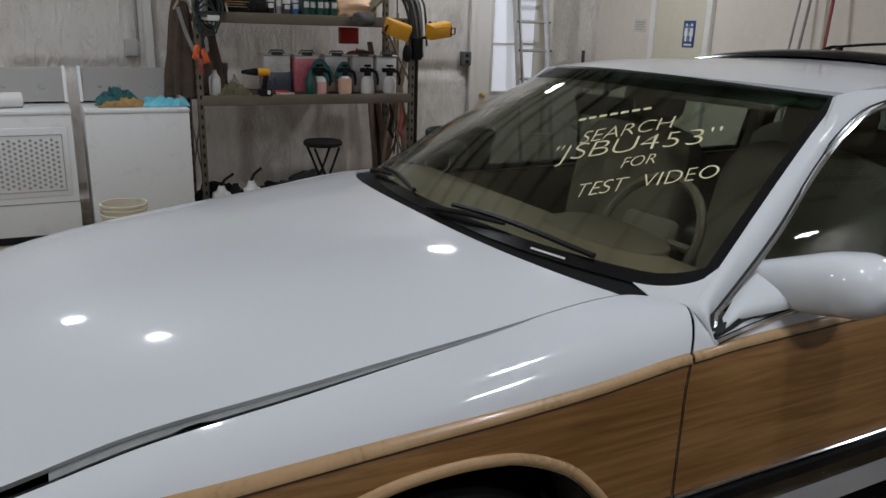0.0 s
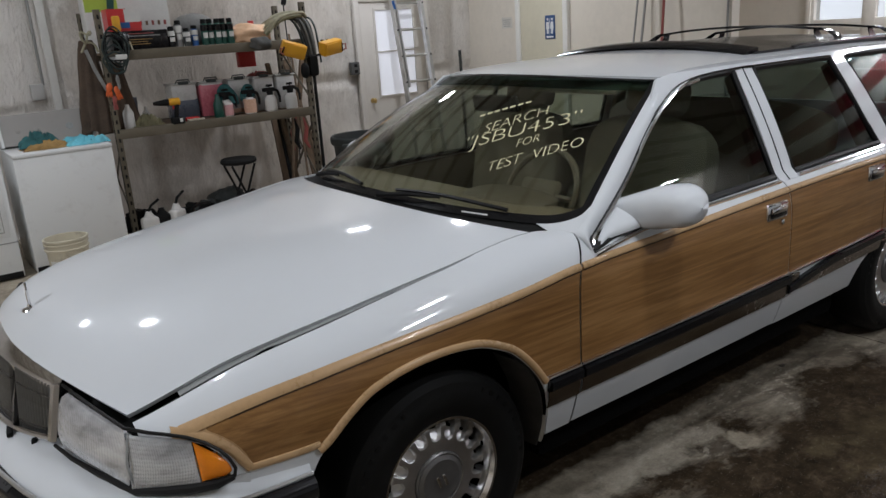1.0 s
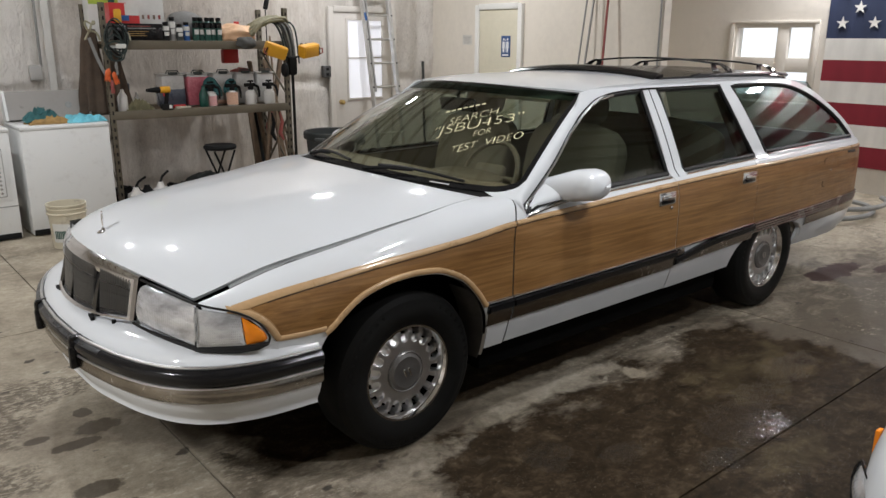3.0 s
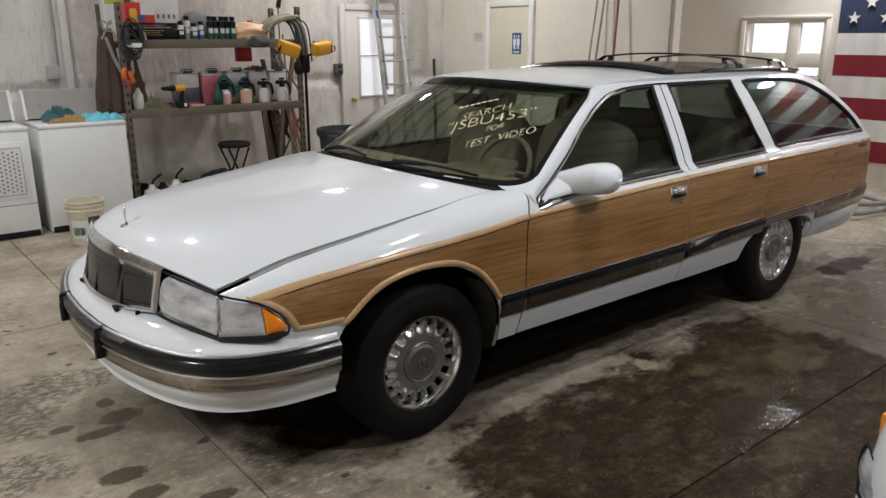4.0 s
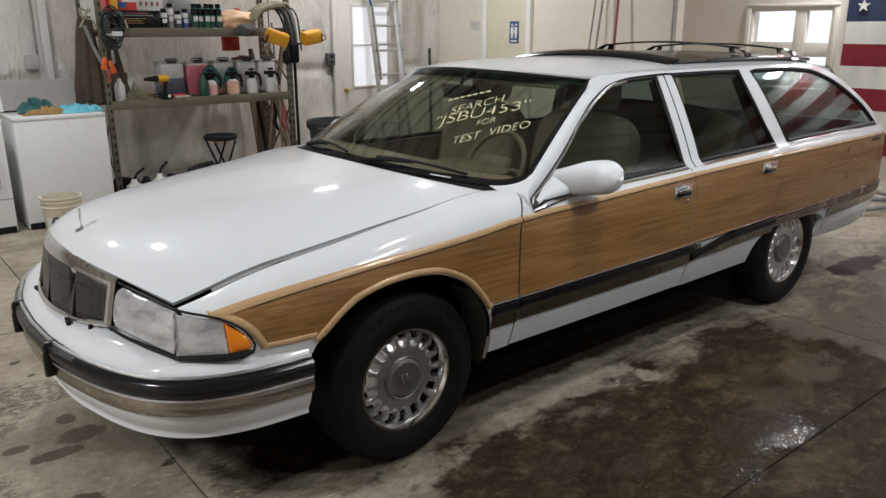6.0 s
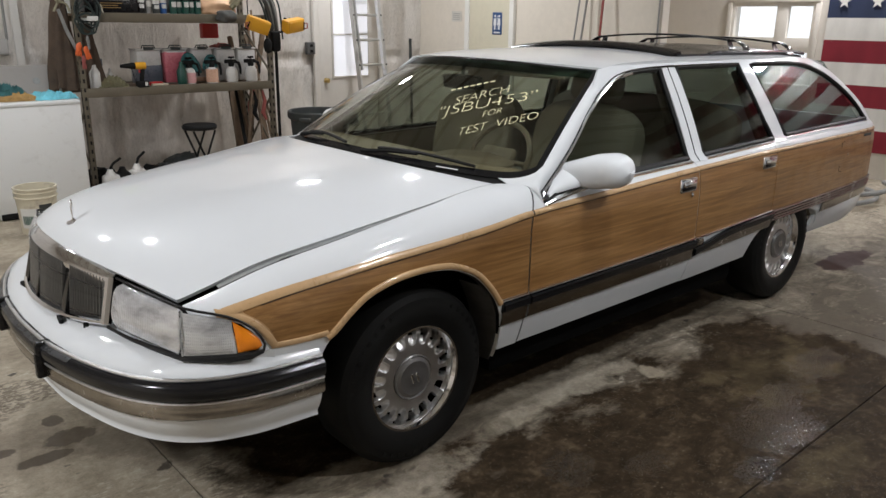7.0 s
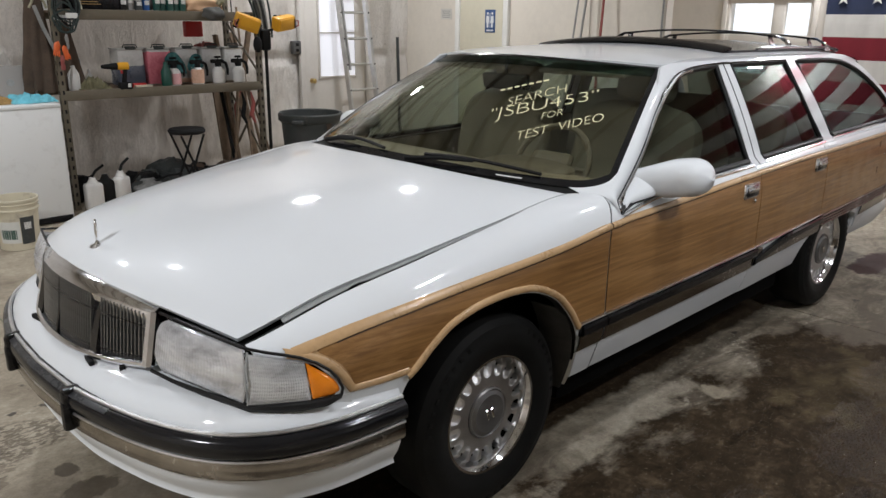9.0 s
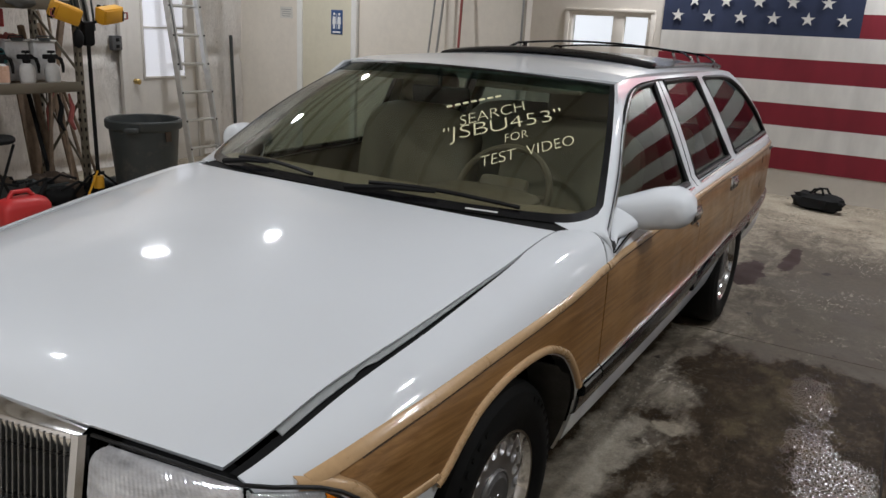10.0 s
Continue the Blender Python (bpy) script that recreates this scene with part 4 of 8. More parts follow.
for s in (-1, 1):
    win_f = part("side_window", side_patch(F_FOOT, F_TOP, s, -0.010, 0.004), SIDEGLASS, wagon, "front door glass")
    win_r = part("side_window", side_patch(R_FOOT, R_TOP, s, -0.010, 0.004), SIDEGLASS, wagon, "rear door glass")
    win_q = part("side_window", side_patch(Q_FOOT, Q_TOP, s, -0.008, 0.004), REARGLASS, wagon, "long tinted rear quarter glass")
    # painted pillars and frames
    part("pillar", side_patch([(1.803, 1.0), (1.938, 1.0)], [(1.803, 1.46), (1.938, 1.46)], s, 0.002, 0.012), WHITE, wagon, "white centre pillar")
    part("door_seam", side_patch([(1.862, 1.0), (1.869, 1.0)], [(1.862, 1.46), (1.869, 1.46)], s, 0.0035, 0.002, 14, 3), MATBLACK, wagon)
    part("pillar", side_patch([(2.722, 1.0), (2.868, 1.0)], [(2.607, 1.46), (2.728, 1.46)], s, 0.002, 0.012), WHITE, wagon, "white rear door pillar")
    top = [(x, z + 0.008) for x, z in F_TOP[8:]] + [(1.87, 1.455)] + [(x, z + 0.008) for x, z in R_TOP] + [(2.67, 1.454)] + [(x, z + 0.006) for x, z in Q_TOP if x < 3.5]
    part("roof_rail", side_patch(top, RAIL, s, 0.0, 0.012, 6, 60), WHITE, wagon, "white roof side rail")
    part("rear_pillar", side_patch([(x, z + 0.006) for x, z in Q_TOP if x >= 3.42] + [(4.24, 1.02)], REAREDGE, s, 0.0, 0.012, 8, 40), WHITE, wagon, "white tapering rear pillar")
    part("belt_filler", side_patch([(0.90, 0.985), (1.5, 0.995), (2.6, 1.015), (3.5, 1.02), (4.34, 1.01)], [(0.90, 1.002), (1.5, 1.014), (2.6, 1.036), (3.5, 1.048), (4.3, 1.046)], s, 0.001, 0.01, 4, 40), WHITE, wagon)

    def bead(name, line, r, off, mat, owner, label=""):
        return part(name, Geo().tube([glassy(x, z, s, off) for x, z in line], r, 6), mat, owner, label)

    for foot, topl, owner in ((F_FOOT, F_TOP, win_f), (R_FOOT, R_TOP, win_r), (Q_FOOT, Q_TOP, win_q)):
        ring = list(topl) + ([] if owner is not win_r and owner is win_q else list(reversed(foot)))
        if owner is win_q:
            ring = [foot[0]] + list(topl)
        elif owner is win_r:
            ring = list(topl) + list(reversed(foot)) + [topl[0]]
        bead("window_seal", ring, 0.014, -0.005, RUBBER, owner, "black rubber seal")
        bead("belt_gasket", [(x, z - 0.002) for x, z in foot], 0.0135, 0.0, RUBBER, owner, "black belt gasket")
        bead("belt_moulding", [(x, z - 0.017) for x, z in foot], 0.0075, 0.006, CHROME, owner, "chrome belt moulding")
    bead("window_trim", F_TOP[:24], 0.0075, 0.006, CHROME, win_f, "chrome window edge")
    bead("window_trim", [(x, z + 0.012) for x, z in F_TOP[14:]] + [(1.87, 1.462)] + [(x, z + 0.010) for x, z in R_TOP], 0.005, 0.006, GLOSSBLACK, win_f)


# windshield
def screen(u, v, off=0.0):
    """u runs from the driver's side (-1) to the passenger's (1), v from foot to top."""
    e = abs(u)
    x0, x1 = 0.385 + 0.215 * e**2.6, 1.085 + 0.25 * e**2.4
    y0, y1 = 0.842, 0.645
    z0, z1 = 1.066 - 0.024 * e**2, 1.492 - 0.034 * e**2
    x, y, z = x0 + (x1 - x0) * v, u * (y0 + (y1 - y0) * v), z0 + (z1 - z0) * v
    bow = 0.03 * math.sin(math.pi * v)
    return (x - bow * 0.5 - off * 0.55, y, z + bow * 0.85 + off * 0.85)


US = [math.sin(q) for q in np.linspace(-math.pi / 2, math.pi / 2, 41)]


def flare(v):
    """How far the glass reaches sideways at height v."""
    return 1 + 0.045 * (1 - v) + 0.016 * math.sin(math.pi * v)


def foot_at(u):
    """The rounded lower corners of the glass."""
    e = min(1.0, max(0.0, (abs(u) - 0.86) / 0.14))
    return 0.11 * (1 - math.sqrt(max(0.0, 1 - e * e)))


windshield = part("windshield", Geo().sheet([[screen(u * flare(v), v) for v in np.linspace(foot_at(u), 1, 20)] for u in US], 0.005, flip=True), SCREENGLASS, wagon, "tinted windshield with words in pale marker")
part("shade_band", Geo().sheet([[screen(u * 0.985, v, 0.0012) for v in np.linspace(0.885, 0.981, 5)] for u in US], 0.0008, flip=True), glass("shade_band_tint", (0.60, 0.70, 0.69), 1.5, 0.3), windshield, "darker tinted band along the glass top")
# black border of the glass
for name, grid in (
    ("screen_border", [[screen(u * flare(v), v, 0.002) for v in np.linspace(foot_at(u), foot_at(u) + 0.042 + 0.02 * abs(u) ** 12, 4)] for u in US]),
    ("screen_border", [[screen(u, v, 0.002) for v in np.linspace(0.978, 1, 4)] for u in US]),
    ("screen_border", [[screen(-flare(v) + 0.025 - 0.025 * q, v, 0.002) for v in np.linspace(0.105, 1, 20)] for q in np.linspace(0, 1, 5)]),
    ("screen_border", [[screen(flare(v) - 0.025 + 0.025 * q, v, 0.002) for v in np.linspace(0.105, 1, 20)] for q in np.linspace(0, 1, 5)]),
):
    part(name, Geo().sheet(grid, 0.001, flip=True), GLOSSBLACK, windshield, "black glass border")



def written(words, start, end, top, slant=0.1):
    """Words in marker on the glass, from start to end along their foot, top above the first letter."""
    flat = text_geo(words, 1.0, lambda x, y: (x, y, 0), slant)
    xs = [p[0] for p in flat.v]
    x0, x1 = min(xs), max(xs)
    a, b, c = (np.array(q) for q in (start, end, top))
    for k, p in enumerate(flat.v):
        q = a + (b - a) * (p[0] - x0) / (x1 - x0) + (c - a) * p[1] / 0.70
        q = q + (b - a) * 0.004 * math.sin(9 * p[0])
        flat.v[k] = screen(float(q[0]), float(q[1]), 0.0068)
    return part("marker_writing", flat, MARKER, windshield, "pale hand-lettered marker words", fix=False)


written("SEARCH", (-0.395, 0.478), (-0.650, 0.655), (-0.358, 0.550))
written('"JSBU453"', (-0.365, 0.362), (-0.835, 0.622), (-0.322, 0.445))
written("FOR", (-0.627, 0.410), (-0.712, 0.462), (-0.607, 0.462))
written("TEST  VIDEO", (-0.575, 0.240), (-0.905, 0.448), (-0.553, 0.304))
for k in range(7):
    a, b, c = np.array((-0.285, 0.572)), np.array((-0.525, 0.722)), np.array((0.05, 0.07))
    p, q = a + (b - a) * (k + 0.12) / 7, a + (b - a) * (k + 0.80) / 7
    bar = [[screen(*(p + c * t), 0.0068) for t in (0.36, 0.55)], [screen(*(q + c * t), 0.0068) for t in (0.36, 0.55)]]
    part("marker_bar", Geo().sheet(bar, 0.0006), MARKER, windshield)
part("screen_sticker", Geo().sheet([[screen(u, v, 0.004) for v in (0.012, 0.019)] for u in (-0.58, -0.70)], 0.0006), CARTON, windshield, "small pale strip at the glass foot")

for s in (-1, 1):
    # windshield pillar, from fender to roof
    grid = []
    for v in np.linspace(0, 1, 24):
        a = np.array(screen(s * (flare(v) - 0.002), v, 0.001))
        k = min(int(v * 14.5), 13)
        f = v * 14.5 - k
        p = np.array(F_TOP[k]) + (np.array(F_TOP[k + 1]) - np.array(F_TOP[k])) * min(f, 1)
        b = np.array(glassy(p[0], p[1] + 0.004, s, 0.001))
        out = np.array([-0.02, s * 0.03, 0.015])
        grid.append([tuple(a + (b - a) * q + out * math.sin(math.pi * q) * 0.55) for q in np.linspace(0, 1, 8)])
    # its foot runs down onto the fender
    low = [np.array(side(x, min(z, float(fzh(x)) - 0.001), s, 0.002)) for x, z in zip(np.linspace(0.592, 0.630, 8), (1.030, 1.024, 1.015, 1.005, 0.994, 0.984, 0.974, 0.962))]
    skirt = [[tuple(a + (np.array(p) - a) * q + np.array((0, s * 0.004, 0.001)) * math.sin(math.pi * q)) for a, p in zip(low, grid[0])] for q in np.linspace(0, 0.9, 5)]
    part("windshield_pillar", Geo().sheet(skirt + grid, 0.010, flip=s < 0), WHITE, wagon, "white windshield pillar", 80)
    # the painted corner below the rounded glass
    us = np.linspace(0.86, 1.0, 12)
    part("cowl_corner", Geo().sheet([[screen(s * u * flare(v), v, 0.003) for v in np.linspace(-0.03 * min(1, (u - 0.86) / 0.05), foot_at(u) + 0.001, 6)] for u in us], 0.002, flip=s > 0), WHITE, wagon)


# roof
def roof(x, f):
    """f runs from -1 to 1 across."""
    w = float(froof(max(x, 1.2))) - 0.002
    crown = spline([1.05, 1.3, 1.7, 2.2, 3.0, 3.5, 3.9], [1.487, 1.512, 1.528, 1.533, 1.525, 1.505, 1.455])
    edge = spline([1.05, 1.285, 1.5, 1.9, 2.6, 3.2, 3.55, 3.9], [1.452, 1.462, 1.486, 1.492, 1.490, 1.482, 1.465, 1.415])
    z = float(edge(x)) + (float(crown(x)) - float(edge(x))) * (1 - abs(f) ** 2.2)
    return (x, f * w, z)


rows = []
for f in US:
    x0 = 1.085 + 0.25 * abs(f) ** 2.4
    rows.append([roof(x0 + (3.86 - x0) * q, f) for q in np.linspace(0, 1, 50)])
roof_ob = part("roof", Geo().sheet(rows, 0.02, flip=False), WHITE, wagon, "white roof")
# dark glass panel with a bright front lip and dark rear roof
part("roof_glass", Geo().sheet([[tuple(np.array(roof(x, f)) + (0, 0, 0.010 + 0.012 * (1 - f * f))) for x in np.linspace(2.075 + 0.02 * (1 - f * f), 3.62, 34)] for f in np.linspace(-0.90, 0.90, 27)], 0.014), GLOSSBLACK, wagon, "dark glass roof panel")
lip = [tuple(np.array(roof(2.05 + 0.02 * (1 - f * f), f)) + (0, 0, 0.016 + 0.014 * (1 - f * f))) for f in np.linspace(-0.88, 0.88, 27)]
part("wind_deflector", Geo().sweep(lip, [(0.08, -0.02), (-0.03, -0.02), (-0.014, -0.006), (0.08, 0.008)], [(1, 0, 0)] * len(lip)), GLOSSBLACK, wagon, "dark raised roof deflector")

rack = part("roof_rack", Geo().tube([(2.42, -0.575, 1.508), (2.50, -0.575, 1.516), (3.50, -0.56, 1.506), (3.66, -0.555, 1.488)], 0.011, 8), GLOSSBLACK, wagon, "black luggage rack rail")
part("rack_rail", Geo().tube([(2.42, 0.575, 1.508), (2.50, 0.575, 1.516), (3.50, 0.56, 1.506), (3.66, 0.555, 1.488)], 0.011, 8), GLOSSBLACK, rack)
for bx, bz in ((2.86, 1.604), (3.44, 1.585)):
    path = [(bx, y, bz - 0.030 * (abs(y) / 0.5) ** 2.2) for y in np.linspace(-0.50, 0.50, 17)]
    bar = part("cross_bar", Geo().sweep(path, [(-0.016, -0.006), (0.016, -0.006), (0.012, 0.006), (-0.012, 0.006)], [(1, 0, 0)] * 17), GLOSSBLACK, rack)
    for e in (-1, 1):
        part("bar_foot", Geo().sheet([[(bx + w * 0.7, e * 0.455, bz - 0.018), (bx + w * 0.7, e * 0.492, bz - 0.020), (bx + w * 0.9, e * 0.520, bz - 0.034), (bx + w * 1.1, e * 0.560, bz - 0.058), (bx + w * 1.2, e * 0.578, bz - 0.098), (bx + w * 1.2, e * 0.500, bz - 0.090), (bx + w * 1.0, e * 0.472, bz - 0.075), (bx + w * 0.8, e * 0.455, bz - 0.040), (bx + w * 0.7, e * 0.455, bz - 0.018)] for w in (-0.034, -0.018, 0.018, 0.034)], 0.003, flip=e > 0), GLOSSBLACK, rack)
        part("foot_knob", Geo().lathe([(0.014, 0), (0.014, 0.008), (0.009, 0.012), (0.001, 0.012)], 14, pose(bx, e * 0.553, bz - 0.060, e * -62)), CHROME, rack)

# tailgate and its glass
part("tailgate_glass", Geo().sheet([[(3.88 + 0.40 * q + 0.02 * (1 - f * f), f * (0.60 + 0.13 * q), 1.44 - 0.40 * q) for q in np.linspace(0, 1, 10)] for f in np.linspace(-1, 1, 12)], 0.005), REARGLASS, wagon, "sloping tailgate glass")
part("tailgate", Geo().sheet([[(4.30 + 0.06 * q, f * 0.80, 1.04 - 0.5 * q) for q in np.linspace(0, 1, 8)] for f in np.linspace(-1, 1, 12)], 0.02), WHITE, wagon, "white tailgate")
rear_path = [(3.40, 0.885), (3.9, 0.89), (4.25, 0.85), (4.40, 0.72), (4.46, 0.4), (4.47, 0)]
rp = arc(rear_path, 24)
rp = [(x, -y) for x, y in rp] + [(x, y) for x, y in reversed(rp[:-1])]
part("rear_bumper", Geo().sheet([[(x - 0.02, y * 0.99, 0.575), (x, y, 0.56), (x, y, 0.46), (x - 0.01, y * 0.985, 0.40), (x - 0.05, y * 0.95, 0.335)] for x, y in rp], 0.02), WHITE, wagon, "white rear bumper")
part("tow_bracket", Geo().box((3.95, -0.80, 0.35), (0.09, 0.03, 0.05), 0.008).box((3.86, -0.80, 0.37), (0.16, 0.025, 0.02), 0.004), RUBBER, wagon)


# ---- hood, nose and bumper ----
hx_c, hz_c = spline([0, 0.06, 0.14, 0.3, 0.55, 0.8, 1.0], [-0.990, -0.950, -0.86, -0.62, -0.28, 0.06, 0.325]), spline([0, 0.06, 0.14, 0.3, 0.55, 0.8, 1.0], [0.888, 0.918, 0.956, 1.006, 1.044, 1.068, 1.078])
hx_e = spline([0, 0.25, 0.45, 0.7, 1.0], [-0.817, -0.523, -0.252, 0.1, 0.480])


def hood_at(t, f):
    e = abs(f)
    xe = float(hx_e(t))
    open_by = max(0.0, min(1.0, (0.25 - xe) / 0.85))
    ye, ze = float(fyh(xe)) - 0.0035 - 0.022 * open_by**1.2, float(fzh(xe)) + 0.001 + 0.006 * open_by
    xc, zc = float(hx_c(t)), float(hz_c(t))
    w = e ** (3.0 if t > 0.2 else 3.0 - 0.9 * (1 - t / 0.2))
    return (xc + (xe - xc) * w, f * ye, zc + (ze - zc) * e**2.7)


TS = [1 - (1 - q) ** 1.0 for q in np.r_[np.linspace(0, 0.16, 12), np.linspace(0.19, 1, 30)]]
hood = part("hood", Geo().sheet([[hood_at(t, f) for t in TS] for f in US], 0.016, flip=False), WHITE, wagon, "long white hood", 50)
for s in (-1, 1):
    # dark gap between hood and fender with its weatherstrip
    part("hood_gap", Geo().sheet([[(x, s * (float(fyh(x)) - 0.030), float(fzh(x)) - 0.020), (x, s * (float(fyh(x)) + 0.012), float(fzh(x)) - 0.016)] for x in np.linspace(-0.80, 0.47, 30)], 0.004, flip=s > 0), MATBLACK, hood)
    strip = []
    for x in np.linspace(-0.69, 0.40, 44):
        k = max(0.0, min(1.0, (0.25 - x) / 0.85)) ** 1.2
        bite = 0.55 if -0.47 < x < -0.42 else 1.0
        strip.append([(x, s * (float(fyh(x)) - 0.010 - 0.022 * k), float(fzh(x)) + 0.000 - 0.004), (x, s * (float(fyh(x)) - 0.004 - 0.009 * k - (1 - bite) * 0.018), float(fzh(x)) - 0.007 - 0.004 * k)])
    part("weatherstrip", Geo().sheet(strip, 0.004, flip=s > 0), GREYSTRIP, hood, "grey weatherstrip in the hood gap")
part("engine_bay", Geo().box((-0.2, 0, 0.66), (1.3, 1.3, 0.22), 0.03), DARK, wagon)
part("radiator_panel", Geo().box((-0.80, 0, 0.70), (0.10, 1.45, 0.16), 0.02), MATBLACK, wagon)

ornament = part("hood_ornament", Geo().lathe([(0.026, 0), (0.022, 0.006), (0.008, 0.011), (0.005, 0.02)], 20, pose(-0.905, 0.0, 0.932)), CHROME, wagon, "chrome hood ornament")
part("ring", Geo().tube([(-0.905 + 0.003 * math.sin(q), 0.011 * math.sin(q), 0.985 + 0.034 * math.cos(q)) for q in np.linspace(0, 2 * math.pi, 22)], 0.0035, 6), CHROME, ornament)
part("plate", Geo().blob((-0.905, 0, 0.985), (0.005, 0.011, 0.032), 0, 0, 14), CHROME, ornament)


# grille
def grille_at(f, q):
    """f across, q from foot to top."""
    e = abs(f)
    x = -1.070 + 0.05 * q + (0.105 - 0.012 * q) * e**2.2
    return (x, f * (0.432 - 0.018 * q), 0.668 + 0.018 * e**2 + q * (0.198 - 0.052 * e**2.4))


grille = part("grille", Geo().sheet([[tuple(np.array(grille_at(f, q)) + (0.045, 0, 0)) for q in np.linspace(0, 1, 6)] for f in np.linspace(-1, 1, 24)], 0.01), MATBLACK, wagon, "black upright-slat grille with chrome surround")
ring = [grille_at(f, 1.0) for f in np.linspace(-1, 1, 30)]
part("grille_top", Geo().sheet([[tuple(np.array(grille_at(f, 1.0)) + d) for d in ((0.05, 0, 0.026), (0.025, 0, 0.022), (-0.002, 0, 0.006), (-0.010, 0, -0.008), (-0.008, 0, -0.026), (0.01, 0, -0.032))] for f in np.linspace(-1.02, 1.02, 30)], 0.004, flip=True), CHROME, grille, "chrome grille header")
for s in (-1, 1):
    part("grille_side", Geo().tube([tuple(np.array(grille_at(s, q)) + (0.004, 0, 0)) for q in np.linspace(-0.02, 1.02, 8)], 0.019, 8), CHROME, grille, "chrome grille edge")
part("grille_foot", Geo().tube([tuple(np.array(grille_at(f, 0.0)) + (0.004, 0, 0)) for f in np.linspace(-1, 1, 30)], 0.010, 8), CHROME, grille, "chrome grille foot")
for f0, w in ((-0.53, 0.022), (0.53, 0.022), (0.0, 0.006)):
    part("grille_bar", Geo().sweep([grille_at(f0, q) for q in np.linspace(0, 0.95, 8)], [(0.002, -w), (0.002, w), (0.03, w), (0.03, -w)], [(1, 0, 0)] * 8, (0, 1, 0)), GLOSSBLACK, grille)
slat_mesh = mesh_of("slat", Geo().box((0, 0, 0), (0.020, 0.0042, 1.0), 0.0015, seg=1), simple("grille_slat_grey", (0.20, 0.20, 0.20), 0.30, 0.8, amount=0.2))
for k in range(66):
    f = -0.975 + 1.95 * k / 65
    if min(abs(abs(f) - 0.53), abs(f) + 0.03) < 0.045:
        continue
    a, b = Vector(grille_at(f, 0.02)), Vector(grille_at(f, 0.95))
    o = new("slat", slat_mesh)
    o.parent = grille
    d = b - a
    o.matrix_basis = Matrix.Translation((a + b) / 2 + Vector((0.012, 0, 0))) @ Matrix(((1, 0, d.x / d.length, 0), (0, 1, d.y / d.length, 0), (0, 0, d.z / d.length, 0), (0, 0, 0, 1))) @ Matrix.Diagonal((1, 1, d.length, 1))

# head lamps and corner lamps
def quad(a, b, c, d, n=14, m=8, bulge=(0, 0, 0), round0=0.0, round1=0.0, ridges=0, flutes=0, high=0.0):
    """A patch over four corners a b (foot) and d c (top), bulged outwards; its ends may be rounded, its face ridged or fluted."""
    a, b, c, d, w = (np.array(q, float) for q in (a, b, c, d, bulge))
    face = w / (np.linalg.norm(w) + 1e-9)
    out = []
    for i in np.linspace(0, 1, n):
        col = []
        for j in np.linspace(0, 1, m):
            e = (2 * j - 1) ** 4
            k = i + round0 * e * (1 - i) ** 3 - round1 * e * i**3
            col.append(tuple((1 - j) * ((1 - k) * a + k * b) + j * ((1 - k) * d + k * c) + w * math.sin(math.pi * i) ** 0.6 * math.sin(math.pi * j) ** 0.5 + face * high * (abs(math.sin(math.pi * ridges * j)) + abs(math.sin(math.pi * flutes * (i + 0.35 * (j - 0.5) ** 2))))))
        out.append(col)
    return out


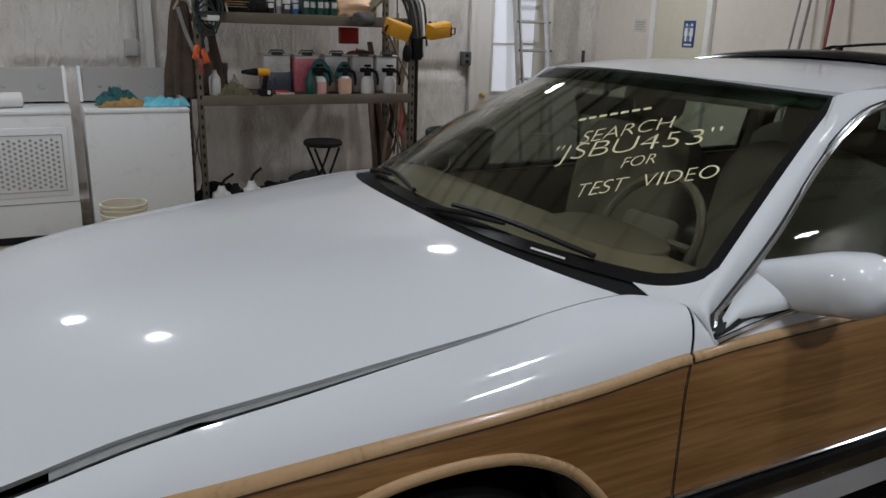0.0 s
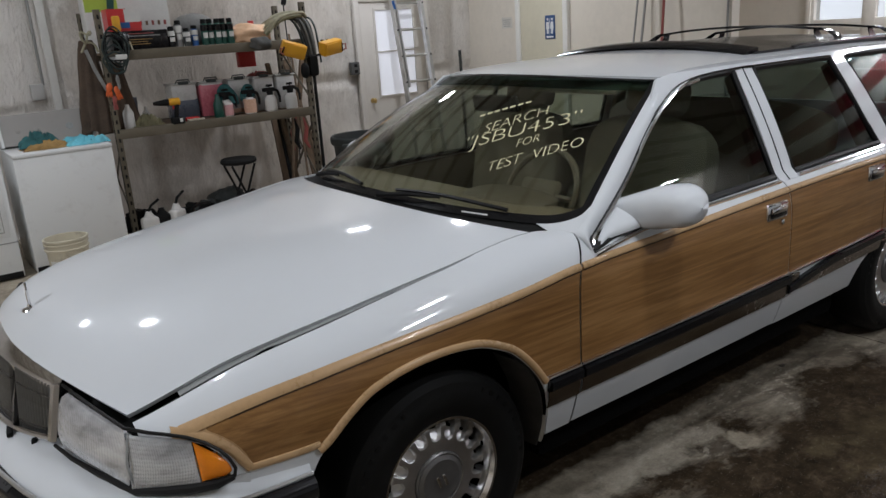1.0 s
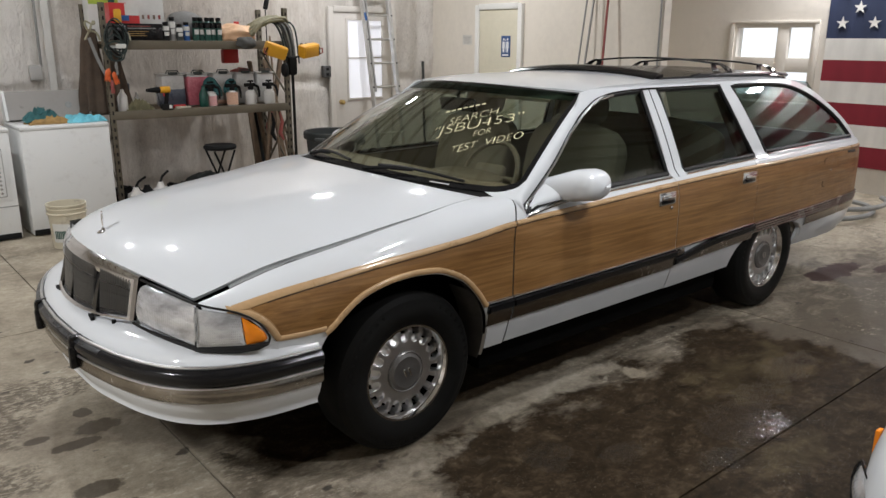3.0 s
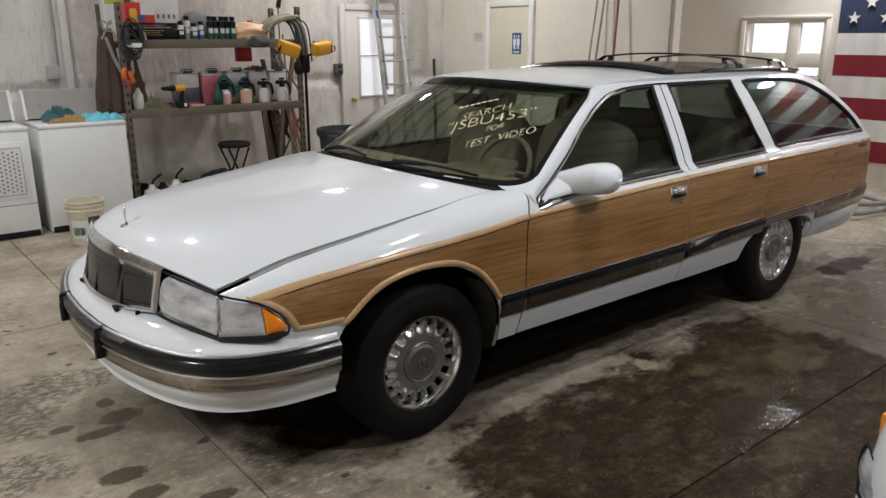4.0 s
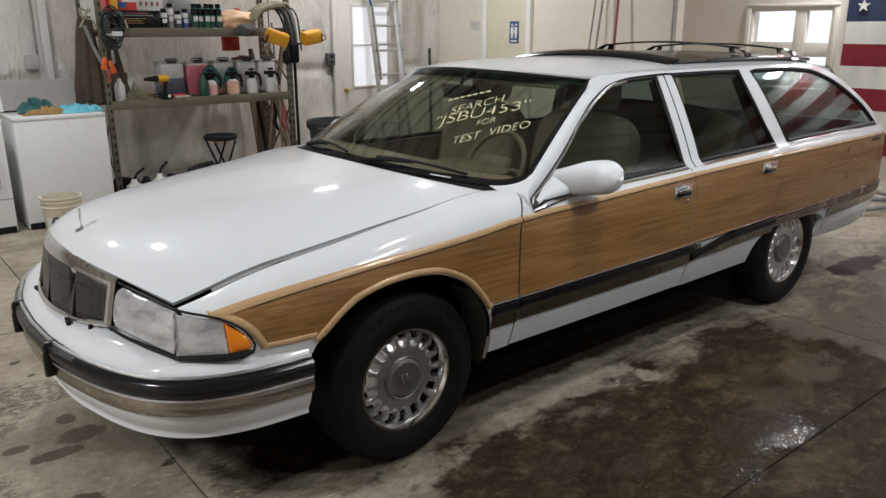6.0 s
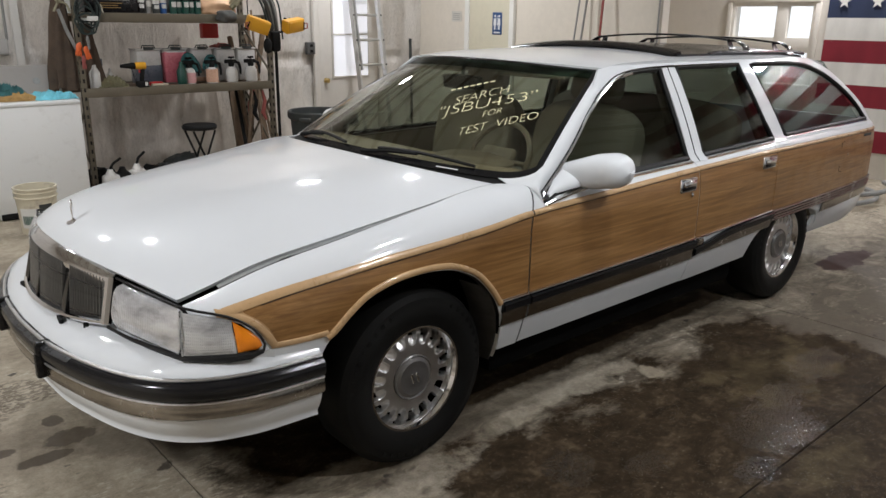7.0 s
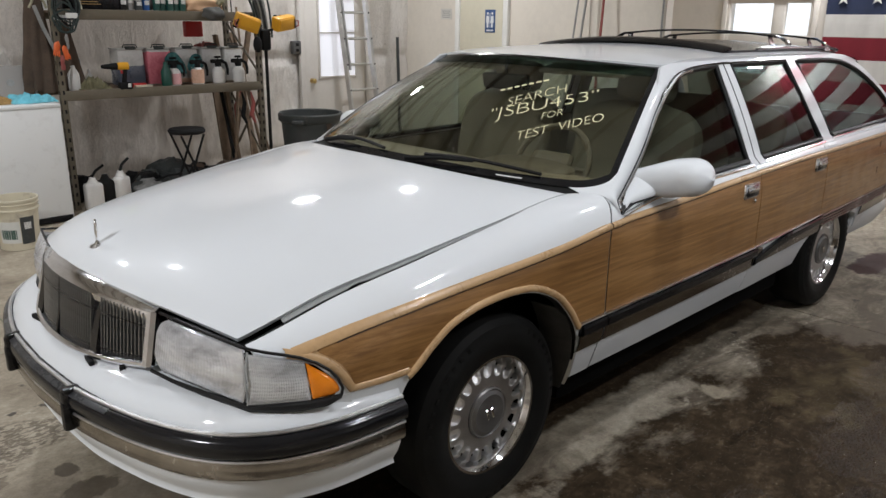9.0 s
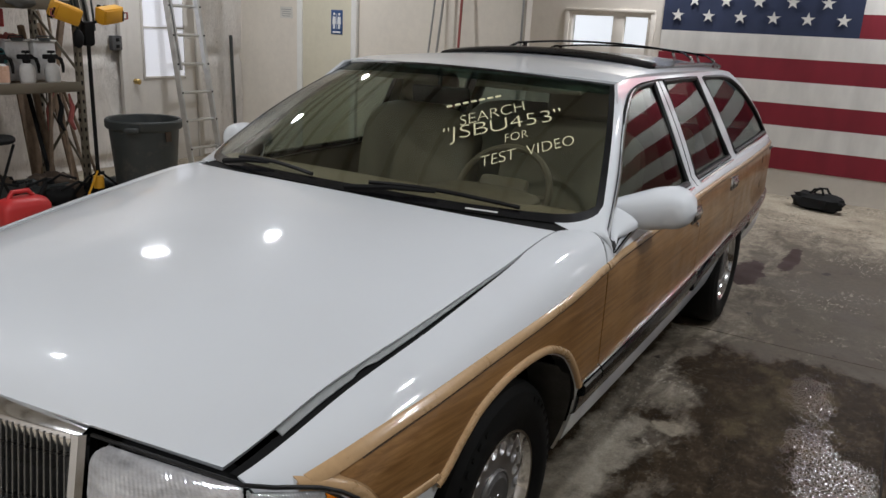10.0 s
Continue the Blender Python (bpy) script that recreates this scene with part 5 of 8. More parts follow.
for s in (-1, 1):
    Y = lambda p: (p[0], s * p[1], p[2])
    lamp = part("headlight", Geo().sheet(quad(Y((-0.962, 0.466, 0.690)), Y((-0.856, 0.778, 0.662)), Y((-0.844, 0.770, 0.812)), Y((-0.922, 0.445, 0.832)), n=200, m=50, bulge=(-0.026, s * 0.012, 0.004), round0=0.13, round1=0.03, ridges=5, flutes=32, high=0.0009), 0.012, flip=s > 0), LENS, wagon, "clear ribbed headlight lens")
    part("bezel", Geo().tube([Y(p) for p in ((-0.968, 0.465, 0.684), (-0.945, 0.55, 0.674), (-0.905, 0.66, 0.664), (-0.848, 0.79, 0.654), (-0.79, 0.83, 0.651), (-0.74, 0.862, 0.650), (-0.68, 0.892, 0.654), (-0.642, 0.905, 0.664))], [0.005, 0.006, 0.008, 0.011, 0.0135, 0.014, 0.012, 0.007], 8), RUBBER, lamp, "black lamp seal")
    part("lamp_top_seal", Geo().tube([Y(p) for p in ((-0.916, 0.44, 0.838), (-0.88, 0.62, 0.829), (-0.844, 0.765, 0.817), (-0.80, 0.80, 0.803), (-0.765, 0.822, 0.794), (-0.725, 0.846, 0.781), (-0.69, 0.868, 0.762), (-0.662, 0.886, 0.738), (-0.645, 0.898, 0.711), (-0.636, 0.905, 0.686), (-0.642, 0.905, 0.664))], 0.0045, 8), RUBBER, lamp)
    turn = part("corner_lamp", Geo().sheet(quad(Y((-0.857, 0.783, 0.660)), Y((-0.715, 0.872, 0.662)), Y((-0.715, 0.846, 0.770)), Y((-0.842, 0.773, 0.801)), n=150, m=80, bulge=(-0.012, s * 0.012, 0), ridges=13, flutes=26, high=0.0010), 0.012, flip=s > 0), CORNERLENS, wagon, "clear ribbed corner lamp")
    part("amber_marker", Geo().sheet(quad(Y((-0.713, 0.874, 0.666)), Y((-0.640, 0.905, 0.672)), Y((-0.652, 0.893, 0.715)), Y((-0.713, 0.848, 0.763)), n=14, m=12, bulge=(-0.006, s * 0.010, 0), round1=0.30), 0.012, flip=s > 0), AMBER, turn, "amber side marker")
    part("lamp_divider", Geo().tube([Y((-0.850, 0.785, 0.655)), Y((-0.860, 0.788, 0.73)), Y((-0.840, 0.772, 0.806))], 0.0032, 6), GREYSTRIP, lamp)
    # white filler of the fender round the corner lamp
    part("fender_nose", Geo().sheet([[Y((-0.74, 0.842, 0.660 - 0.08)), Y((-0.70, 0.873, 0.655))], [Y((-0.6, 0.895, 0.58)), Y((-0.6, 0.898, 0.655))]], 0.004, flip=s > 0), WHITE, fender)

# front bumper: shelf, rubber strip, bright band, white apron
FRONT = arc([(-0.445, 0.925), (-0.62, 0.915), (-0.78, 0.875), (-0.91, 0.79), (-1.00, 0.66), (-1.07, 0.46), (-1.115, 0.22), (-1.125, 0.0)], 40)
FRONT = [(x, -y) for x, y in FRONT] + [(x, y) for x, y in reversed(FRONT[:-1])]
NORM = []
for k in range(len(FRONT)):
    a, b = FRONT[max(k - 1, 0)], FRONT[min(k + 1, len(FRONT) - 1)]
    d = Vector((b[0] - a[0], b[1] - a[1], 0)).normalized()
    NORM.append(Vector((-d.y, d.x, 0)) if Vector((-d.y, d.x, 0)).dot(Vector((FRONT[k][0] - 0.3, FRONT[k][1], 0))) > 0 else Vector((d.y, -d.x, 0)))


def bumper_band(prof):
    return [[tuple(Vector((x, y, 0)) + n * a + Vector((0, 0, z))) for a, z in prof] for (x, y), n in zip(FRONT, NORM)]


bumper = part("front_bumper", Geo().sheet(bumper_band([(-0.15, 0.668), (-0.10, 0.662), (-0.04, 0.642), (-0.010, 0.618), (-0.002, 0.598), (0.0, 0.47), (-0.004, 0.445), (-0.016, 0.414), (-0.030, 0.392), (-0.038, 0.377), (-0.034, 0.363), (-0.055, 0.353), (-0.16, 0.350)]), 0.02, flip=True), WHITE, wagon, "white front bumper cover", 60)
strip = part("rubber_strip", Geo().sheet(bumper_band([(-0.006, 0.597), (0.016, 0.596), (0.030, 0.584), (0.034, 0.566), (0.030, 0.545), (0.018, 0.532), (-0.006, 0.530)]), 0.004, flip=True), GLOSSBLACK, bumper, "black rubber bumper strip", 60)
part("bright_edge", Geo().tube([tuple(Vector((x, y, 0.6025)) + n * 0.006) for (x, y), n in zip(FRONT, NORM)], 0.0065, 8), ALLOY, bumper)
part("bright_bead", Geo().tube([tuple(Vector((x, y, 0.5275)) + n * 0.018) for (x, y), n in zip(FRONT, NORM)], 0.0050, 8), ALLOY, bumper)
part("bright_band", Geo().sheet(bumper_band([(-0.006, 0.529), (0.014, 0.527), (0.022, 0.505), (0.020, 0.48), (0.010, 0.466), (-0.006, 0.464)]), 0.004, flip=True), DULLCHROME, bumper, "dull bright band below the strip")
# the strip's broad middle, between and just past the guards
grid = [[tuple(Vector((x, y, 0)) + n * a + Vector((0, 0, z))) for a, z in ((-0.050 * w, 0.600 + 0.024 * w), (-0.020, 0.600 + 0.014 * w), (0.012, 0.5990), (0.0295, 0.5895))] for (x, y), n in zip(FRONT, NORM) for w in (min(1.0, max(0.0, (0.47 - abs(y)) / 0.15)),) if abs(y) < 0.47]
part("strip_cap", Geo().sheet(grid, 0.004, flip=True), BUMPERGREY, bumper, "broad satin grey middle of the bumper strip", 60)
for s in (-1, 1):
    part("bumper_guard", Geo().box((-1.140, s * 0.262, 0.520), (0.036, 0.028, 0.092), 0.009).box((-1.100, s * 0.262, 0.600), (0.10, 0.030, 0.018), 0.007).box((-1.135, s * 0.262, 0.578), (0.040, 0.029, 0.050), 0.011), GLOSSBLACK, bumper, "black upright bumper guard")
    part("air_slot", Geo().box((-1.050, s * 0.225, 0.656), (0.016, 0.06, 0.016), 0.003, (0, 0, s * 8)), MATBLACK, bumper)
    part("air_slot", Geo().box((-0.998, s * 0.335, 0.660), (0.016, 0.05, 0.016), 0.003, (0, 0, s * 20)), MATBLACK, bumper)
part("bumper_shelf", Geo().sheet([[(-1.09 + 0.06 * (f * f), f * 0.40, 0.618), (-1.03 + 0.06 * f * f, f * 0.42, 0.652), (-0.95 + 0.05 * f * f, f * 0.44, 0.663)] for f in np.linspace(-1, 1, 20)], 0.01, flip=True), WHITE, bumper)

# ---- cowl and wipers ----
part("cowl", Geo().sheet([[(0.30 + 0.165 * abs(f) ** 2.4 - 0.01, f * 0.785, 1.060 - 0.03 * f * f), (0.36 + 0.165 * abs(f) ** 2.4, f * 0.79, 1.050 - 0.02 * f * f), (0.40 + 0.21 * abs(f) ** 2.5, f * 0.805, 1.070 - 0.02 * f * f)] for f in np.linspace(-1, 1, 30)], 0.006, flip=True), MATBLACK, wagon, "black cowl below the windshield")
for y0, y1 in ((-0.05, -0.62), (0.60, 0.12)):
    a, b = y0 / 0.8, y1 / 0.8
    arm = part("wiper", Geo().tube([tuple(np.array(screen(a, 0.0, 0.02))), tuple(np.array(screen(a + (b - a) * 0.3, 0.03, 0.03))), tuple(np.array(screen(a + (b - a) * 0.55, 0.05, 0.025)))], [0.012, 0.009, 0.006], 6), MATBLACK, wagon, "black wiper arm")
    part("blade", Geo().tube([tuple(np.array(screen(a + (b - a) * q, 0.045 + 0.03 * math.sin(math.pi * q), 0.012))) for q in np.linspace(0.12, 1, 10)], 0.008, 6), RUBBER, arm, "rubber wiper blade")

# ---- wheels ----
def wheel_face(cache=[]):
    """The alloy disc: eighteen scoops sink outwards into open slots beside the rim."""
    if cache:
        return cache[0]
    geo, n, per = Geo(), 18, 22
    rs = [0.060, 0.081, 0.083, 0.088, 0.090, 0.105, 0.118] + list(np.linspace(0.124, 0.178, 24)) + [0.182]
    for r in rs:
        for k in range(n * per):
            a = 2 * math.pi * k / (n * per)
            off = abs((k % per) - per / 2) / per * 2 * math.pi / n * r
            wide = 0.0185 if r > 0.1445 else math.sqrt(max(0.0, 0.0185**2 - (0.1445 - r) ** 2))
            wide = min(wide, math.pi / n * r - 0.006)
            edge = min(1.0, max(0.0, (wide - off) / 0.005))
            edge = edge * edge * (3 - 2 * edge)
            z = 0.080 - 0.005 * ((r - 0.06) / 0.122) ** 2 - (0.006 if 0.0825 < r < 0.0885 else 0) - 0.012 * max(0.0, (r - 0.166) / 0.016) ** 2
            z -= edge * (0.006 + 0.030 * min(1.0, max(0.0, (r - 0.127) / 0.045)))
            geo.v.append((r * math.cos(a), r * math.sin(a), z))
    for i in range(len(rs) - 1):
        for k in range(n * per):
            r, off = (rs[i] + rs[i + 1]) / 2, abs((k % per) + 0.5 - per / 2) / per * 2 * math.pi / n * rs[i]
            if r > 0.155 and off < min(0.0185, math.pi / n * r - 0.006) - 0.0042:
                continue
            k2 = (k + 1) % (n * per)
            geo.f.append((i * n * per + k, i * n * per + k2, (i + 1) * n * per + k2, (i + 1) * n * per + k))
    cache.append(mesh_of("face", geo, ALLOY, 50))
    return cache[0]


def wheel(x, y, s):
    hub = part("wheel", Geo().lathe([(0.10, -0.10), (0.16, -0.10), (0.16, -0.02), (0.02, -0.02)], 24, pose(x, y, WHEELR, 90 if s < 0 else -90)), DARK, wagon)
    m = pose(x, y, WHEELR, 90 if s < 0 else -90)
    k5 = Matrix.Diagonal((1.045, 1.045, 1, 1))
    tyre = [(0.195, -0.085), (0.215, -0.108), (0.27, -0.116), (0.325, -0.108), (0.345, -0.092), (0.3545, -0.07), (0.3555, 0.0), (0.3545, 0.07), (0.345, 0.092), (0.325, 0.108), (0.300, 0.114), (0.292, 0.1175), (0.262, 0.1175), (0.254, 0.115), (0.225, 0.110), (0.208, 0.100), (0.200, 0.085), (0.195, 0.06)]
    t = part("tyre", Geo().lathe(tyre, 72, m, cap=False), TYRE, hub, "black all-season tyre", 25)
    rim = part("rim", Geo().lathe([(0.198, 0.085), (0.206, 0.098), (0.204, 0.104), (0.196, 0.103), (0.190, 0.092), (0.184, 0.080), (0.180, 0.045), (0.178, 0.02)], 64, m @ k5, cap=False), CHROME, hub, "polished rim lip")
    let = Geo()
    for k in list(range(0, 9)) + list(range(16, 25)) + list(range(33, 40)):
        let.add(*rbox((0.016, 0.011 + 0.005 * (k % 2), 0.002), 0.0, 1), m @ pose(0, 0, 0, 0, 0, 7.2 * k) @ pose(0.308, 0, 0.1135, 0, 0, 0))
    tagged(part("raised_lettering", let, TYRE, t), kind="stuff")
    part("rim_well", Geo().lathe([(0.178, 0.02), (0.12, 0.018), (0.01, 0.018)], 40, m @ k5, cap=False), DARK, hub)
    face = new("face", wheel_face())
    face.parent, face.matrix_basis = hub, m @ k5
    face["label"] = "alloy wheel face with a ring of scooped openings"
    part("centre_cap", Geo().lathe([(0.088, 0.070), (0.088, 0.084), (0.084, 0.089), (0.079, 0.086), (0.066, 0.093), (0.050, 0.090), (0.030, 0.092), (0.001, 0.094)], 36, m @ k5, cap=False), simple("cap_grey", (0.20, 0.195, 0.19), 0.42, 0.7, amount=0.15), hub, "grey centre cap")
    em = Geo()
    for k in (-1, 1):
        em.add(*rbox((0.010, 0.042, 0.004), 0.001, 1), m @ pose(0.012 * k, 0, 0.0948, 0, 0, 18))
    part("emblem", em, CHROME, hub, "small bright emblem")
    return hub


for x, off in ((0.0, 0.785), (AXLE, 0.80)):
    for s in (-1, 1):
        wheel(x, s * off, s)
        xs = np.linspace(-1, 1, 26)
        part("wheel_well", Geo().sheet([[(x + (0.50 if x == 0 else 0.56) * math.cos(q), s * 0.60, 0.34 + (0.48 if x == 0 else 0.40) * math.sin(q)), (x + (0.50 if x == 0 else 0.56) * math.cos(q), s * (0.872 if x == 0 else 0.85), 0.34 + (0.48 if x == 0 else 0.40) * math.sin(q))] for q in np.linspace(0.08, math.pi - 0.08, 26)], 0.006, flip=s > 0).box((x, s * 0.58, 0.56), (0.9, 0.03, 0.46)), DARK, wagon)

# plastic liner at the back of the front wheel openings, its lower lip scuffed pale
LINER = simple("scuffed_liner", (0.055, 0.053, 0.050), 0.75, amount=0.5, scale=14, bump=0.4)
for s in (-1, 1):
    liner = part("arch_liner", Geo().sheet([[(float(spline([0.30, 0.40, 0.50, 0.60, 0.68], [0.428, 0.420, 0.400, 0.360, 0.318])(z)) - 0.012 - 0.02 * q, s * (float(half(0.42, z)) - 0.012 - 0.13 * q), z) for q in np.linspace(0, 1, 5)] for z in np.linspace(0.30, 0.67, 14)], 0.004, flip=s < 0), LINER, wagon, "scuffed grey wheel arch liner")
    part("liner_lip", Geo().sheet([[(0.424 - 0.010 * q + 0.003 * math.sin(60 * z), s * (float(half(0.42, z)) - 0.004 - 0.022 * q * (1 + 0.4 * math.sin(47 * z))), z) for q in (0, 0.5, 1)] for z in np.linspace(0.318, 0.43, 9)], 0.003, flip=s < 0), CARTON, liner, "pale scraped lip")

# ---- underbody and interior ----
part("underbody", Geo().box((1.5, 0, 0.30), (2.05, 1.62, 0.21), 0.03).box((3.85, 0, 0.42), (0.9, 1.5, 0.12), 0.02).box((1.5, 0, 0.25), (3.9, 1.15, 0.16), 0.03).box((-0.72, 0, 0.43), (0.4, 1.2, 0.12), 0.03), DARK, wagon)
part("cabin_floor", Geo().box((2.3, 0, 0.42), (3.7, 1.66, 0.04)), BEIGEDARK, wagon)
part("firewall", Geo().box((0.46, 0, 0.72), (0.05, 1.5, 0.56)), DARK, wagon)
for s in (-1, 1):
    part("door_trim", Geo().sheet([[(x, s * (float(half(x, 0.6)) - 0.06), z) for z in np.linspace(0.44, float(fzh(x)) - 0.01, 8)] for x in np.linspace(0.62, 4.25, 20)], 0.02, flip=s < 0), BEIGE, wagon, "beige door lining")
    part("inner_sill", Geo().sheet([[(x, s * (float(fyh(x)) - 0.012), float(fzh(x)) - 0.006), (x, s * (float(half(x, 0.6)) - 0.075), float(fzh(x)) - 0.012)] for x in np.linspace(0.70, 4.25, 20)], 0.008, flip=s < 0), BEIGEDARK, wagon)
DASH = simple("tan_dash_top", (0.25, 0.20, 0.14), 0.6, amount=0.15, bump=0.1)
dash = part("dashboard", Geo().sheet([[(0.44 + 0.14 * abs(f) ** 2.5, f * 0.77, 1.035), (0.62 + 0.05 * abs(f) ** 2, f * 0.80, 1.042), (0.80, f * 0.81, 1.018), (0.86, f * 0.81, 0.96), (0.84, f * 0.80, 0.80), (0.78, f * 0.78, 0.62)] for f in np.linspace(-1, 1, 20)], 0.02, flip=True), DASH, wagon, "taupe dashboard")
part("instrument_hood", Geo().blob((0.76, -0.38, 1.035), (0.12, 0.22, 0.045), 2, 0.05, 18, 3), BEIGEDARK, dash)
part("defroster_vent", Geo().box((0.60, 0.32, 1.048), (0.09, 0.34, 0.008), 0.003), MATBLACK, dash)
m = pose(0.93, -0.38, 1.03, 0, -62, 0)
sw = part("steering_wheel", Geo().tube([tuple(m @ Vector((0.19 * math.cos(q), 0.19 * math.sin(q), 0))) for q in np.linspace(0, 2 * math.pi, 40)], 0.014, 8), BEIGEDARK, wagon, "taupe steering wheel")
part("hub", Geo().add(*rbox((0.13, 0.2, 0.05), 0.02, 2), m), BEIGEDARK, sw)
part("spoke", Geo().tube([tuple(m @ Vector((0, -0.18, 0))), tuple(m @ Vector((0, 0.18, 0)))], 0.014, 6), BEIGEDARK, sw)
part("column", Geo().tube([(0.93, -0.38, 1.02), (0.70, -0.38, 0.90)], 0.03, 8), BEIGEDARK, sw)


def seat(x, y, w, back=0.62):
    base = part("seat", Geo().blob((x, y, 0.62), (0.27, w / 2, 0.12), 3, 0.06, 22, 4.5), BEIGE, wagon, "beige leather seat")
    m = Matrix.Translation((x + 0.26, y, 0.66)) @ pose(0, 0, 0, 0, 14, 0)
    gb = Geo().blob((0, 0, back / 2), (0.09, w / 2, back / 2), 5, 0.05, 24, 4.0)
    part("backrest", Geo().add(gb.v, gb.f, m), BEIGE, base, "beige leather backrest")
    hr = Geo().blob((0, 0, back + 0.09), (0.055, 0.15, 0.085), 6, 0.04, 18, 4)
    part("headrest", Geo().add(hr.v, hr.f, m), BEIGE, base, "padded beige headrest")
    return base


seat(1.22, -0.40, 0.66)
seat(1.22, 0.40, 0.66)
rear = part("seat", Geo().blob((2.28, 0, 0.62), (0.27, 0.70, 0.12), 3, 0.06, 24, 5), BEIGE, wagon, "beige rear bench")
gb = Geo().blob((0, 0, 0.28), (0.09, 0.70, 0.30), 5, 0.05, 26, 5)
part("backrest", Geo().add(gb.v, gb.f, Matrix.Translation((2.54, 0, 0.66)) @ pose(0, 0, 0, 0, 14, 0)), BEIGE, rear)
part("headliner", Geo().sheet([[tuple(np.array(roof(x, f)) - (0, 0, 0.035)) for x in np.linspace(1.25, 3.75, 20)] for f in np.linspace(-0.95, 0.95, 12)], 0.01), BEIGE, wagon, "beige headliner")
part("inner_mirror", Geo().box((1.03, -0.03, 1.372), (0.03, 0.25, 0.075), 0.014, (0, -15, 8)).tube([(1.035, -0.02, 1.40), (1.07, 0, 1.475)], 0.01, 6), MATBLACK, wagon, "inside rear view mirror")
for s in (-1, 1):
    part("sun_visor", Geo().box((1.24, s * 0.34, 1.435), (0.16, 0.46, 0.02), 0.008, (0, -12, 0)), BEIGE, wagon)
    part("seat_belt_post", Geo().box((1.87, s * 0.70, 1.22), (0.09, 0.04, 0.44), 0.012, (s * 22, 0, 0)), BEIGEDARK, wagon)
    part("seat_belt_post", Geo().box((2.72, s * 0.70, 1.22), (0.10, 0.04, 0.44), 0.012, (s * 22, -12, 0)), BEIGEDARK, wagon)
    part("lock_pin", Geo().tube([(1.66, s * 0.845, 1.0), (1.66, s * 0.838, 1.045)], 0.004, 6), CHROME, wagon)

# ---- outside mirrors ----
for s in (-1, 1):
    body = []
    for q in np.linspace(0, 1, 20):
        y = 0.845 + 0.252 * q
        wide = 0.075 + 0.027 * min(1, q * 2.4) ** 1.2 if q < 0.42 else 0.102
        end = math.sqrt(max(0.0, 1 - max(0, (q - 0.62) / 0.38) ** 2.4))
        wx, wz = max(0.004, wide * end * (0.80 + 0.2 * q)), max(0.004, (0.048 + 0.028 * min(1, q * 2.2)) * end)
        cx, cz = 0.872 + 0.096 * min(1, q * 1.5), 1.046 + 0.026 * min(1, q * 1.5)
        body.append([(cx + wx * math.copysign(abs(math.cos(a)) ** 0.8, math.cos(a)), s * y, cz + wz * math.copysign(abs(math.sin(a)) ** 0.8, math.sin(a))) for a in np.linspace(0, 2 * math.pi, 25)])
    mir = part("wing_mirror", Geo().sheet(body, 0.003, flip=s < 0), WHITE, wagon, "white wing mirror", 60)
    sail = []
    for x, o, zl, zu in ((0.655, 0.012, 0.972, 0.984), (0.725, 0.026, 0.986, 1.030), (0.79, 0.050, 0.996, 1.068), (0.86, 0.070, 1.004, 1.092), (0.905, 0.082, 1.018, 1.098), (0.96, 0.080, 1.026, 1.086)):
        sail.append([glassy(x + 0.02 * q, zl + (zu - zl) * q, s, 0.004 + (o - 0.004) * math.sin(math.pi * (0.28 + 0.70 * q)) ** 0.8) for q in np.linspace(0, 1, 8)])
    part("mirror_sail", Geo().sheet(sail, 0.012, flip=s > 0), WHITE, mir, "white mirror base", 60)
    part("sail_edge", Geo().tube([glassy(0.668, 0.975, s, 0.003), glassy(0.76, 0.990, s, 0.010), glassy(0.88, 1.000, s, 0.016), glassy(1.0, 1.006, s, 0.010)], [0.003, 0.008, 0.010, 0.006], 8), RUBBER, mir)
    part("mirror_glass", Geo().blob((1.056, s * 0.975, 1.072), (0.004, 0.070, 0.044), 0, 0, 20, 3), simple("mirror_silver", (0.85, 0.85, 0.86), 0.02, 1.0, amount=0.02, spread=0.01), mir)

Geo.core = None

# ---- lamps on the ceiling ----
# three of the fixtures are unseen, added to brighten the car and floor
for lx, ly, sx, sy, watts, drop in LIGHTS:
    fixture = thing("ceiling_light", (lx, ly, CEIL - drop), "long white ceiling light fixture, switched on, some added as unseen fill", "lamp", "ceiling lights")
    if drop:
        for e in (-1, 1):
            part("hanger", Geo().tube([(0, e * sy * 0.4, -0.02), (0, e * sy * 0.4, drop)], 0.006, 6), ALUMINIUM, fixture)
    part("housing", Geo().box((0, 0, -0.05), (sx + 0.1, sy + 0.06, 0.08), 0.01), TRIMWHITE, fixture)
    part("diffuser", Geo().box((0, 0, -0.095), (sx, sy, 0.012), 0.003), DIFFUSER, fixture)
    lamp_data = bpy.data.lights.new("tube_light", "AREA")
    lamp_data.shape, lamp_data.size, lamp_data.size_y = "RECTANGLE", sx, sy
    lamp_data.energy, lamp_data.color = watts, (0.99, 0.99, 1.01)
    lo = new("tube_light", lamp_data)
    lo.matrix_basis = pose(0, 0, -0.115)
    lo.parent = fixture

